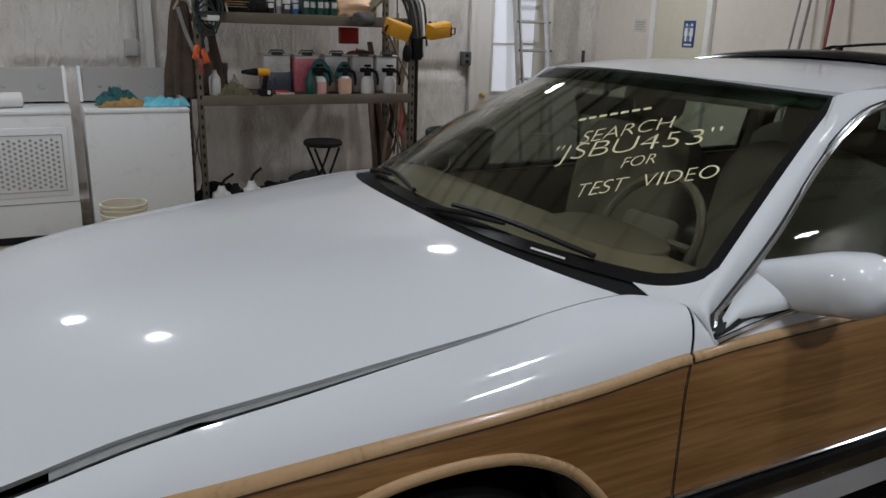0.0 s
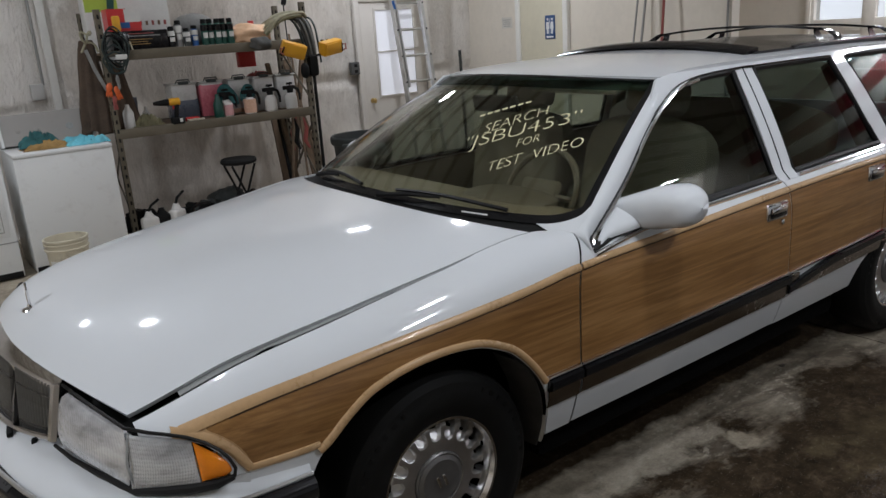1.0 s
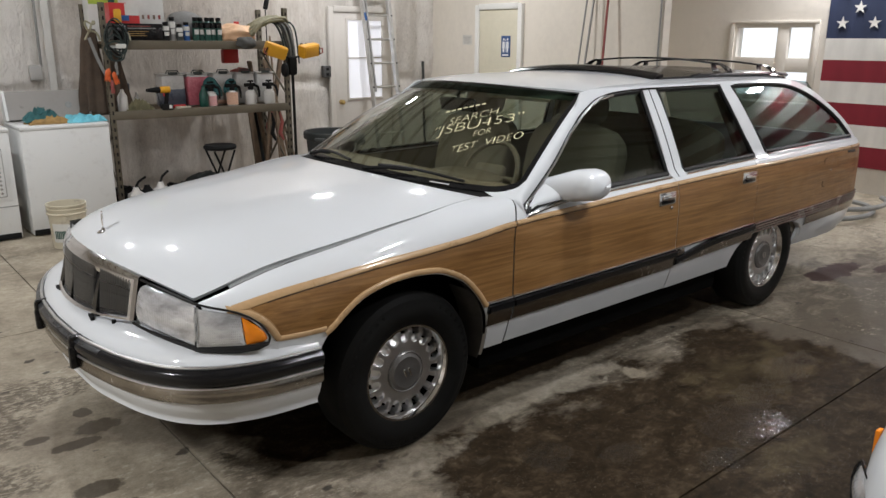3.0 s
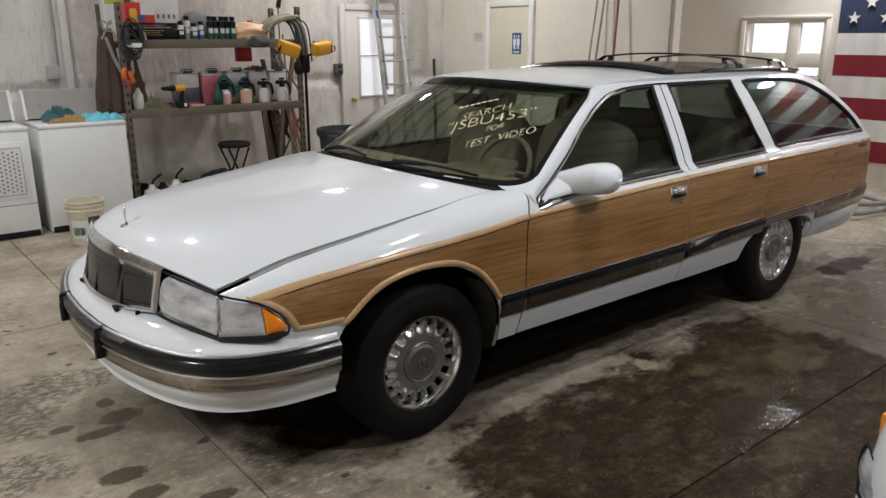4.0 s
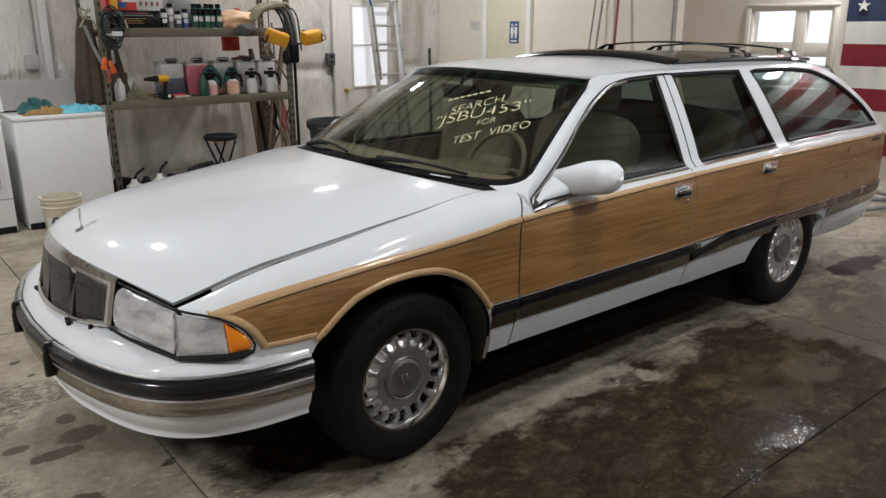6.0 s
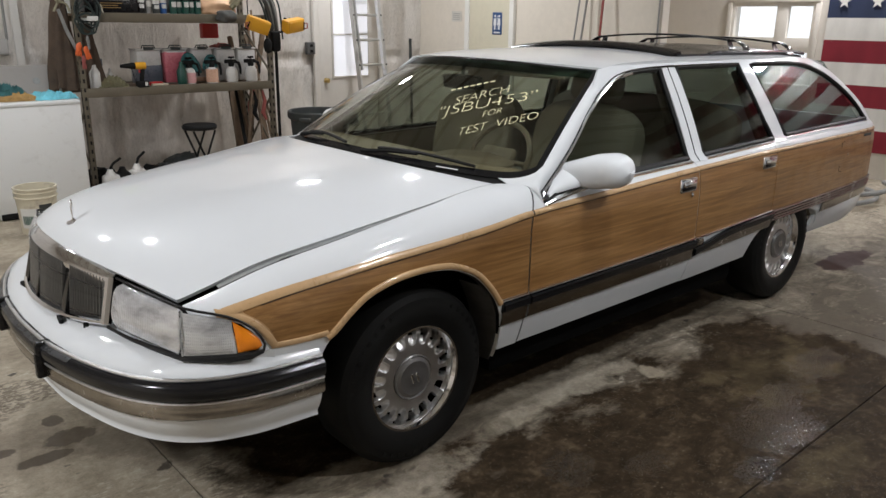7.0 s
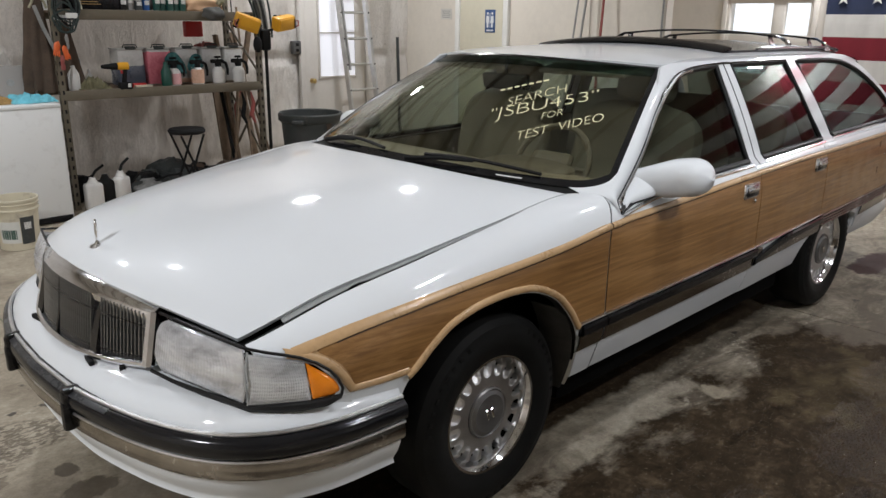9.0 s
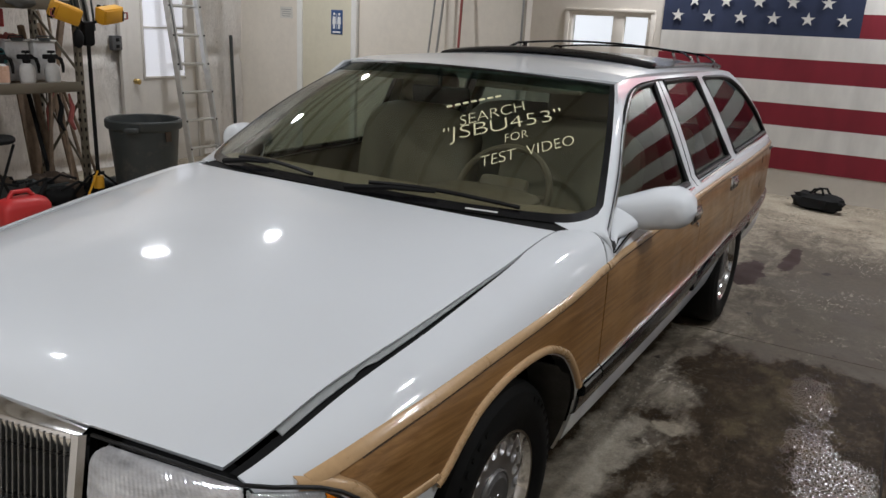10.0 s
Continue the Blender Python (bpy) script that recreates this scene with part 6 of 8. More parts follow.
# ---- window, doors and wall details ----
win = thing("window_1", (XE, (WY0 + WY1) / 2, 0), "bright workshop window with white frame and pale daylight", "window", kind="structure")
wm = (WY0 + WY1) / 2
for y, w in ((WY0 + 0.012, 0.05), (WY1 - 0.012, 0.05), (1.56, 0.145)):
    part("window_frame", Geo().box((0.03, y - wm, (WZ0 + WZ1) / 2), (0.07, w, WZ1 - WZ0), 0.006), SASH, win)
for z, h in ((WZ0 + 0.012, 0.06), (WZ1 - 0.012, 0.05), (1.44, 0.17)):
    part("window_frame", Geo().box((0.034, 0, z), (0.07, WY1 - WY0, h), 0.006), SASH, win)
part("window_head", Geo().box((-0.012, 0, WZ1 + 0.03), (0.03, WY1 - WY0 + 0.10, 0.035), 0.004), SASH, win)
for y in (WY0 - 0.03, WY1 + 0.03):
    part("window_casing", Geo().box((-0.010, y - wm, (WZ0 + WZ1) / 2), (0.025, 0.06, WZ1 - WZ0 + 0.02), 0.004), SASH, win)
for y0, y1 in ((WY0, 1.56), (1.56, WY1)):
    o = part("pane", Geo().box((0.05, (y0 + y1) / 2 - wm, (WZ0 + WZ1) / 2), (0.006, y1 - y0 - 0.04, WZ1 - WZ0 - 0.04)), glass("window_pane", (0.9, 0.92, 0.92)), win)
    o.visible_shadow = False
part("window_sill", Geo().box((-0.02, 0, WZ0 - 0.045), (0.12, WY1 - WY0 + 0.14, 0.03), 0.006), SASH, win)
structure("backdrop", Geo().box((XE + 0.6, wm, 1.5), (0.02, 3.0, 3.0)), DAYLIGHT, "overcast daylight outside the window", "sky")


def panel_door(name, w, h, mat, label, category, trim=None):
    d = thing(name, (0, 0, 0), label, category, kind="structure")
    part("leaf", Geo().box((0, -0.02, h / 2), (w, 0.04, h), 0.004), mat, d)
    for dx in (-1, 1):
        part("door_frame", Geo().box((dx * (w / 2 + 0.04), -0.03, h / 2 + 0.03), (0.075, 0.055, h + 0.07), 0.006), trim or TRIMWHITE, d)
    part("door_frame", Geo().box((0, -0.033, h + 0.04), (w + 0.006, 0.055, 0.075), 0.006), trim or TRIMWHITE, d)
    return d


# restroom door, in the partition facing the car
wc = panel_door("door_1", 0.72, 2.10, DOORCREAM, "closed cream restroom door in a white frame", "door")
wc.matrix_basis = pose(XBOX - 0.001, 4.213, 0, 0, 0, -90)
sign = thing("restroom_sign", (XBOX - 0.046, 4.06, 1.64), "blue restroom sign with two white figures", "sign", rz=-90)
part("plate", Geo().box((0, 0, 0), (0.165, 0.006, 0.265), 0.006), SIGNBLUE, sign)
for dx in (-0.036, 0.036):
    fig = Geo().lathe([(0.001, -0.004), (0.015, -0.004), (0.015, 0.0), (0.001, 0.0)], 14, pose(dx, -0.004, 0.088, 90))
    part("head_shape", fig, SIGNWHITE, sign)
    poly = [(-0.02, 0.06), (0.02, 0.06), (0.026, -0.02), (0.014, -0.02), (0.012, -0.075), (-0.012, -0.075), (-0.014, -0.02), (-0.026, -0.02)]
    part("body_shape", Geo().prism(poly, 0.003, pose(dx, -0.003, 0, 90)), SIGNWHITE, sign)
part("divider", Geo().box((0, -0.004, 0.01), (0.004, 0.003, 0.17)), SIGNWHITE, sign)
part("caption_bar", Geo().box((0, -0.004, -0.108), (0.11, 0.003, 0.018)), SIGNWHITE, sign)
note = thing("paper_notice", (XBOX - 0.002, 4.86, 1.72), "small white paper notice on the partition", "notice", rz=-90)
part("sheet", Geo().box((0, -0.002, 0), (0.19, 0.004, 0.13)), simple("notice_paper", (0.60, 0.58, 0.53), 0.8), note)
for k in range(4):
    part("text_bar", Geo().box((0, -0.005, 0.035 - 0.025 * k), (0.14 - 0.02 * (k % 2), 0.002, 0.006)), GREYFELT, note)

# outside door with a window in its upper half
ext = panel_door("door_2", 0.92, 2.06, DOORGREY, "white outside door with a bright paned window", "door", DOORGREY)
ext.matrix_basis = pose(4.13, YN - 0.075, 0)
part("window_glow", Geo().box((0.018, -0.044, 1.46), (0.54, 0.008, 1.00)), glow("frosted_daylight", (0.93, 0.94, 1.0), 0.30), ext, "bright frosted window")
for dx in (-0.262, 0.298):
    part("glazing_bar", Geo().box((dx, -0.052, 1.46), (0.026, 0.02, 1.06), 0.004), DOORGREY, ext)
for dz in (0.95, 1.48, 1.97):
    part("glazing_bar", Geo().box((0.018, -0.053, dz), (0.56, 0.018, 0.022), 0.004), DOORGREY, ext)
part("door_knob", Geo().lathe([(0.03, 0), (0.03, 0.006), (0.012, 0.012), (0.012, 0.03), (0.028, 0.045), (0.03, 0.06), (0.018, 0.072), (0.001, 0.074)], 20, pose(-0.375, -0.04, 0.91, 90)), BRASS, ext)


def outlet(x, z, mat, sockets, label):
    o = thing("outlet_box", (x, YN - 0.10, z), label, "outlet")
    part("box", Geo().box((0, 0, 0), (0.115, 0.07, 0.15), 0.010), mat, o)
    if sockets:
        for dz in (-0.034, 0.034):
            part("socket", Geo().box((0, -0.036, dz), (0.042, 0.006, 0.036), 0.006), MATBLACK, o)
    else:
        part("cover", Geo().box((0, -0.037, 0), (0.095, 0.006, 0.125), 0.004), mat, o)
    return o


outlet(3.55, 1.31, SLATE, True, "dark metal power outlet box on the sheeting")
outlet(0.10, 1.37, simple("pale_box_grey", (0.46, 0.45, 0.43), 0.5, amount=0.1), False, "pale grey covered switch box on the sheeting")
conduit = tagged(part("conduit_pipe", Geo().tube([(0.16, YN - 0.10, 1.43), (0.165, YN - 0.10, 2.4), (0.17, YN - 0.10, CEIL)], 0.013, 8), GALV), "thin grey metal conduit running up the wall", "pipe")
batten = tagged(part("wall_batten", Geo().box((0.26, YN - 0.085, 2.2), (0.07, 0.03, CEIL - 0.1), 0.004), TRIMWHITE), "pale vertical batten over the sheeting", "batten")
tagged(part("corner_conduit", Geo().tube([(XBOX - 0.02, YBOX + 0.03, 0.0), (XBOX - 0.02, YBOX + 0.03, CEIL)], 0.011, 8), GALV), "thin grey pipe on the partition corner", "pipe")
for y0, y1, r, mat, lab in ((2.34, 2.42, 0.014, REDPOLE, "thin dark red pole leaning on the partition"), (2.70, 2.56, 0.012, GALV, "thin grey pole leaning on the partition"), (2.80, 2.66, 0.010, GALV, "thin grey pole leaning on the partition")):
    tagged(part("leaning_pole", Geo().tube([(XBOX - 0.30, y0, 0.0), (XBOX - 0.02, y1, 3.0)], r, 8), mat), lab, "pole", "leaning poles")
tagged(part("crowbar_pole", Geo().tube([(5.12, YN - 0.20, 0.0), (5.14, YN - 0.12, 1.42)], 0.02, 8), GREYPLASTIC), "dark pole standing in the corner", "pole", "leaning poles")

# ---- the flag ----
FY, FZ, ST, CW = 1.015, 1.757, 0.243, 2.09
flag = thing("wall_flag", (XE - 0.02, 0, 0), "large stars and stripes flag hung flat on the end wall", "flag")


def hung(y0, y1, z0, z1, d=0.0):
    rows = []
    for y in np.linspace(y0, y1, max(3, int(abs(y1 - y0) / 0.09))):
        rows.append([(-0.012 - d + 0.008 * noise.noise(Vector((y * 1.3, z * 0.5, 2))) + 0.004 * noise.noise(Vector((y * 5, z * 2, 7))), y, z) for z in np.linspace(z0, z1, 6)])
    return Geo().sheet(rows, 0.002)


for k in range(13):
    z1 = FZ + 7 * ST - k * ST
    y0 = FY if k > 6 else FY - CW
    part("stripe", hung(y0, FY - 5.35, z1, z1 - ST), FLAGRED if k % 2 == 0 else FLAGWHITE, flag)
part("canton", hung(FY, FY - CW, FZ + 7 * ST, FZ), FLAGBLUE, flag, "navy field with white stars")
star_poly = [((0.075 if k % 2 == 0 else 0.029) * math.sin(math.pi * k / 5), (0.075 if k % 2 == 0 else 0.029) * math.cos(math.pi * k / 5)) for k in range(10)]
star_mesh = mesh_of("star", Geo().prism(star_poly, 0.003), FLAGWHITE)
for r in range(9):
    for c in range(6 if r % 2 == 0 else 5):
        o = new("star", star_mesh)
        o.parent = flag
        o.matrix_basis = pose(-0.026, FY - CW * ((2 * c + 1 + r % 2) / 12), FZ + 7 * ST * (r + 1) / 10, 90, 0, -90)

# ---- laundry machines ----
def laundry(x, y, label, category, w=0.70, grid=False):
    d = thing(category, (x, y, 0), label, category, "laundry machines")
    part("cabinet", Geo().box((0, 0, 0.475), (w, 0.68, 0.93), 0.012), APPLIANCE, d)
    part("top", Geo().box((0, 0, 0.955), (w + 0.006, 0.69, 0.036), 0.012), APPLIANCE, d)
    con = Geo().prism([(-0.30, 0), (-0.34, 0.24), (-0.26, 0.27), (-0.16, 0.02)], w - 0.03, Matrix(((0, 0, 1, -w / 2 + 0.015), (-1, 0, 0, 0), (0, 1, 0, 0.97), (0, 0, 0, 1))))
    part("console", con, APPLIANCEGREY, d, "worn grey control console")
    for e in (-1, 1):
        cap = Geo().prism([(-0.30, 0), (-0.345, 0.255), (-0.255, 0.285), (-0.215, 0.235), (-0.15, 0.015)], 0.022, Matrix(((0, 0, 1, e * (w / 2 - 0.012) - 0.011), (-1, 0, 0, 0), (0, 1, 0, 0.968), (0, 0, 0, 1))))
        part("console_end", cap, APPLIANCE, d, "white console end cap")
    for k, dx in enumerate((-0.22, -0.08, 0.18)):
        part("knob", Geo().lathe([(0.034 if k == 2 else 0.022, 0), (0.03 if k == 2 else 0.018, 0.022), (0.001, 0.026)], 18, pose(dx, 0.222, 1.10, 72)), GREYSTRIP if k == 2 else APPLIANCEGREY, d)
    part("toe_gap", Geo().box((0, -0.335, 0.035), (w - 0.02, 0.02, 0.05), 0.004), MATBLACK, d)
    if grid:
        part("front_panel", Geo().box((0, -0.343, 0.60), (w - 0.08, 0.008, 0.50), 0.01), APPLIANCE, d)
        gp = Geo()
        for i in range(15):
            for j in range(10):
                gp.box((-0.24 + i * 0.034, -0.349, 0.42 + j * 0.036 + (0.018 if i % 2 else 0)), (0.018, 0.003, 0.018), 0.0, (0, 45, 0))
        part("dimple_panel", gp, APPLIANCEGREY, d, "patterned grey front inset")
        part("panel_edge", Geo().tube([(-0.27, -0.349, 0.39), (0.27, -0.349, 0.39), (0.27, -0.349, 0.80), (-0.27, -0.349, 0.80), (-0.27, -0.349, 0.39)], 0.004, 6), APPLIANCEGREY, d)
        part("door_seam", Geo().box((0, -0.342, 0.30), (w, 0.004, 0.006)), GREYFELT, d)
    return d


laundry(-0.025, 4.47, "white top-loading washing machine with a worn grey console", "washer", 0.74)
laundry(-0.83, 4.47, "white clothes dryer with a patterned grey front inset", "dryer", 0.70, True)


def hung_cloth(name, x, y, z0, z1, w0, w1, lean, mat, seed, label, category, dome=False):
    """Cloth hung from a hook: narrow and gathered above, falling in deep folds; or thrown over something, round above."""
    rows = []
    for q in np.linspace(0, 1, 26):
        w = w0 + (w1 - w0) * q**0.7 if not dome else w0 + (w1 - w0) * (1 - (1 - q) ** 2.6) ** 0.5
        ring = []
        for a in np.linspace(0, 2 * math.pi, 44):
            fold = 1 + (0.12 + 0.20 * q) * math.sin(7 * a + seed + 1.6 * q) + 0.16 * noise.noise(Vector((math.cos(a) * 2, math.sin(a) * 2, q * 2.5 + seed)))
            hem = 0.05 * noise.noise(Vector((math.cos(a) * 1.5, math.sin(a) * 1.5, seed + 7))) * q
            ring.append((x + lean * q + w * math.cos(a) * fold, y + 0.42 * w * math.sin(a) * fold, z0 + (z1 - z0) * q + hem))
        rows.append(ring)
    return tagged(part(name, Geo().sheet(rows, 0.004), mat, None, "", 80), label, category)


def rag(name, x, y, z, sx, sy, sz, mat, seed, label, category):
    geo = Geo()
    rows = []
    for u in np.linspace(-1, 1, 52):
        row = []
        for v in np.linspace(-1, 1, 42):
            p = Vector((u * 2, v * 2, seed))
            bend = Vector((noise.noise(p * 0.9), noise.noise(p * 0.9 + Vector((4, 1, 2))), 0)) * 0.8
            fold = 1 - 3.4 * abs(noise.noise((p + bend) * 1.1)) + 0.5 * (0.5 - 2 * abs(noise.noise((p + bend) * 2.6)))
            h = (1 - u * u) ** 0.4 * (1 - v * v) ** 0.4 * (0.34 + 0.35 * noise.noise(p * 0.8 + Vector((0, 0, 9))) + 0.50 * fold)
            row.append((x + sx * u * (1 + 0.3 * noise.noise(p)), y + sy * v * (1 + 0.3 * noise.noise(p + Vector((0, 0, 5)))), z + sz * max(0.05, h)))
        rows.append(row)
    geo.sheet(rows, 0.004)
    return tagged(part(name, geo, mat, None, "", 70), label, category)


rag("rag", -0.10, 4.36, 0.973, 0.18, 0.14, 0.075, OCHRE, 1, "crumpled ochre rag on the washing machine", "rag")
rag("rag", -0.14, 4.42, 0.985, 0.15, 0.11, 0.14, TEAL, 2, "crumpled teal rag on the washing machine", "rag")
rag("towel", 0.20, 4.36, 0.973, 0.17, 0.15, 0.085, CYAN, 3, "light blue shop towel on the washing machine", "towel")
roll = thing("paper_roll", (-0.92, 4.32, 1.03), "white paper towel roll lying on the dryer", "paper roll")
part("roll", Geo().lathe([(0.02, -0.13), (0.055, -0.13), (0.055, 0.13), (0.02, 0.13)], 24, pose(0, 0, 0, 0, 90, 15)), CARTON, roll)
tagged(part("spray_can", Geo().lathe([(0.034, 0), (0.034, 0.16), (0.014, 0.19), (0.014, 0.215), (0.001, 0.216)], 18, pose(-1.12, 4.4, 0.973)), GREYPLASTIC), "dark spray can on the dryer", "can")

# bucket by the machines
bk = thing("bucket", (-0.22, 3.62, 0), "dirty off-white plastic bucket with torn label", "bucket")
part("shell", Geo().lathe([(0.125, 0.0), (0.13, 0.003), (0.152, 0.36), (0.160, 0.362), (0.160, 0.375), (0.146, 0.375), (0.122, 0.02), (0.001, 0.015)], 32), OFFWHITE, bk)
for zz in (0.29, 0.33):
    part("rim_ring", Geo().lathe([(0.148, zz), (0.158, zz + 0.004), (0.158, zz + 0.012), (0.149, zz + 0.016)], 32, cap=False), OFFWHITE, bk)
for a0, wdt, zz, hh, mat in ((200, 60, 0.06, 0.16, CARTON), (206, 44, 0.09, 0.07, GREEN), (262, 40, 0.05, 0.2, GREYPLASTIC), (272, 20, 0.16, 0.05, CARTON)):
    rows = [[((0.1325 + 0.055 * z) * math.cos(radians(a)), (0.1325 + 0.055 * z) * math.sin(radians(a)), z) for z in np.linspace(zz, zz + hh, 4)] for a in np.linspace(a0, a0 + wdt, 10)]
    part("label_patch", Geo().sheet(rows, 0.001 if mat is CARTON else 0.002), mat, bk)
part("handle", Geo().tube([(0.155 * math.cos(q), 0.155 * math.sin(q) * 0.98, 0.33 - 0.1 * math.sin(q)) for q in np.linspace(0, math.pi, 16)], 0.003, 6), GALV, bk)

# ---- storage rack ----
RX0, RX1, RY0, RY1 = 0.475, 2.42, 4.50, 5.12
rack_ob = thing("storage_rack", (0, 0, 0), "heavy olive steel storage rack with perforated posts", "shelf")


def post(x, y):
    geo = Geo()
    geo.box((x, y, 1.02), (0.005, 0.05, 2.04)).box((x + 0.022, y - 0.025, 1.02), (0.045, 0.004, 2.04))
    p = part("post", geo, RACKMETAL, rack_ob)
    holes = Geo()
    for k in range(25):
        holes.box((x + 0.022, y - 0.0275, 0.06 + 0.08 * k), (0.016, 0.002, 0.034))
        holes.box((x - 0.003, y, 0.06 + 0.08 * k), (0.002, 0.016, 0.034))
    tagged(part("slotting", holes, MATBLACK, p), kind="stuff")
    return p


for x in (RX0, RX1 - 0.045):
    for y in (RY0, RY1):
        post(x, y)
for z in (0.99, 1.655):
    part("shelf_beam", Geo().box(((RX0 + RX1) / 2, RY0 - 0.01, z), (RX1 - RX0, 0.035, 0.085), 0.006), RACKMETAL, rack_ob)
    part("shelf_beam", Geo().box(((RX0 + RX1) / 2, RY1, z), (RX1 - RX0, 0.035, 0.085), 0.006), RACKMETAL, rack_ob)
    part("shelf_board", Geo().box(((RX0 + RX1) / 2, (RY0 + RY1) / 2, z + 0.02), (RX1 - RX0 - 0.1, RY1 - RY0 - 0.03, 0.02), 0.003), BROWNWOOD, rack_ob)
for x in (RX0 + 0.02, RX1 - 0.02):
    for z0, z1 in ((0.25, 0.9), (0.9, 0.25), (1.1, 1.6)):
        part("brace", Geo().box((x, (RY0 + RY1) / 2, (z0 + z1) / 2), (0.006, 0.03, math.hypot(RY1 - RY0, z1 - z0)), 0.0, (math.degrees(math.atan2(-(RY1 - RY0), z1 - z0)) if z1 > z0 else math.degrees(math.atan2(RY1 - RY0, z0 - z1)), 0, 0)), RACKMETAL, rack_ob)
part("tag", Geo().box((RX0 + 0.07, RY0 - 0.03, 1.63), (0.10, 0.003, 0.04)), CARTON, rack_ob)
SZ1, SZ2 = 1.022, 1.687


def tub(x, w, fill, mat, lid=True):
    t = thing("storage_tub", (x, 4.86, SZ1), "frosted plastic drink tub, part filled with coloured liquid", "tub", "tubs on the rack")
    part("shell", Geo().box((0, 0, 0.165), (w - 0.012, 0.20, 0.33), 0.025), CLEARPLASTIC, t)
    if fill:
        part("liquid", Geo().box((0, -0.003, fill / 2 + 0.006), (w - 0.008, 0.20, fill), 0.02), mat, t)
    part("lid", Geo().box((0, 0, 0.335), (w - 0.006, 0.212, 0.014), 0.006), CLEARPLASTIC, t)
    part("handle", Geo().tube([(-0.07, -0.09, 0.34), (-0.055, -0.09, 0.372), (0.055, -0.09, 0.372), (0.07, -0.09, 0.34)], 0.006, 6), GREYPLASTIC, t)
    part("clip", Geo().box((0, -0.10, 0.345), (0.10, 0.02, 0.03), 0.005), GREYPLASTIC, t)
    return t


tub(1.215, 0.26, 0.19, BLUEGREY)
tub(1.485, 0.25, 0.31, PINK)
tub(1.765, 0.24, 0.06, PEACH)
tub(2.025, 0.225, 0.0, PEACH)
tub(2.265, 0.22, 0.0, PEACH)


def sprayer(x, y, mat, fill, r=0.060, h=0.16, top=MATBLACK):
    t = thing("pump_sprayer", (x, y, SZ1), "pump sprayer bottle with black trigger head", "bottle", "spray bottles on the rack")
    part("bottle", Geo().lathe([(r * 0.9, 0), (r, 0.01), (r, h * 0.72), (r * 0.8, h * 0.88), (r * 0.42, h)], 24), MILK, t)
    part("liquid", Geo().lathe([(r * 0.9, 0.002), (r + 0.0015, 0.012), (r + 0.0015, fill)], 24), mat, t)
    part("head", Geo().lathe([(r * 0.45, h - 0.005), (r * 0.55, h + 0.02), (r * 0.4, h + 0.06), (0.008, h + 0.065)], 18).box((-0.01, 0, h + 0.050), (0.13, 0.036, 0.040), 0.010), top, t)
    part("pump_handle", Geo().tube([(-0.03, 0, h + 0.09), (0.03, 0, h + 0.09)], 0.011, 8).tube([(0, 0, h + 0.05), (0, 0, h + 0.09)], 0.007, 6), top, t)
    part("trigger", Geo().tube([(0.04, 0, h + 0.05), (0.085, 0, h + 0.03), (0.10, 0, h - 0.03), (0.098, 0, h - 0.085)], [0.014, 0.016, 0.014, 0.010], 8), top, t)
    return t


sprayer(1.56, 4.64, PALEPINK, 0.11)
sprayer(1.80, 4.64, PEACH, 0.14)
sprayer(2.02, 4.64, MILK, 0.10)
sprayer(2.24, 4.64, MILK, 0.10)
tagged(part("dark_bottle", Geo().lathe([(0.045, 0), (0.048, 0.01), (0.048, 0.13), (0.02, 0.19), (0.02, 0.22), (0.001, 0.222)], 20, pose(1.465, 4.60, SZ1)), GREEN), "dark green bottle on the rack", "bottle")
hung_cloth("cloth", 1.575, 4.67, SZ1 + 0.305, SZ1 + 0.11, 0.006, 0.088, 0.015, TEAL, 7, "dark teal cloth draped over a sprayer", "cloth", True)
hung_cloth("cloth", 1.80, 4.66, SZ1 + 0.285, SZ1 + 0.15, 0.006, 0.066, -0.01, TEAL, 8, "small teal cloth draped over a sprayer", "cloth", True)
rag("cloth", 2.02, 4.86, SZ1 + 0.345, 0.09, 0.08, 0.05, REDPOLE, 4, "dark red cloth on a tub lid", "cloth")
tagged(part("white_jug", Geo().lathe([(0.045, 0), (0.048, 0.01), (0.048, 0.14), (0.02, 0.19), (0.02, 0.21), (0.001, 0.212)], 20, pose(0.64, 4.62, SZ1)), MILK), "white plastic bottle on the rack", "bottle")
rag("cloth", 0.80, 4.66, SZ1, 0.13, 0.10, 0.13, OLIVE, 11, "crumpled khaki cloth on the rack", "cloth")
drill = thing("cordless_drill", (1.00, 4.50, SZ1), "yellow and black cordless drill standing on the rack", "drill")
part("body", Geo().tube([(-0.03, 0, 0.20), (0.0, 0, 0.20), (0.07, 0, 0.20)], [0.030, 0.034, 0.034], 12), YELLOW, drill)
part("gear_case", Geo().tube([(-0.10, 0, 0.20), (-0.06, 0, 0.20), (-0.028, 0, 0.20)], [0.022, 0.030, 0.031], 12), MATBLACK, drill)
part("chuck", Geo().tube([(-0.16, 0, 0.20), (-0.10, 0, 0.20)], [0.014, 0.024], 10), MATBLACK, drill)
part("grip", Geo().box((0.035, 0, 0.115), (0.038, 0.036, 0.13), 0.012, (0, 10, 0)), MATBLACK, drill)
part("battery", Geo().box((0.03, 0, 0.03), (0.11, 0.075, 0.06), 0.01), MATBLACK, drill)
part("label_patch", Geo().box((0.055, -0.039, 0.034), (0.026, 0.003, 0.034), 0.0), CARTON, drill)
part("trigger", Geo().box((0.010, 0, 0.150), (0.014, 0.02, 0.03), 0.004), RED, drill)
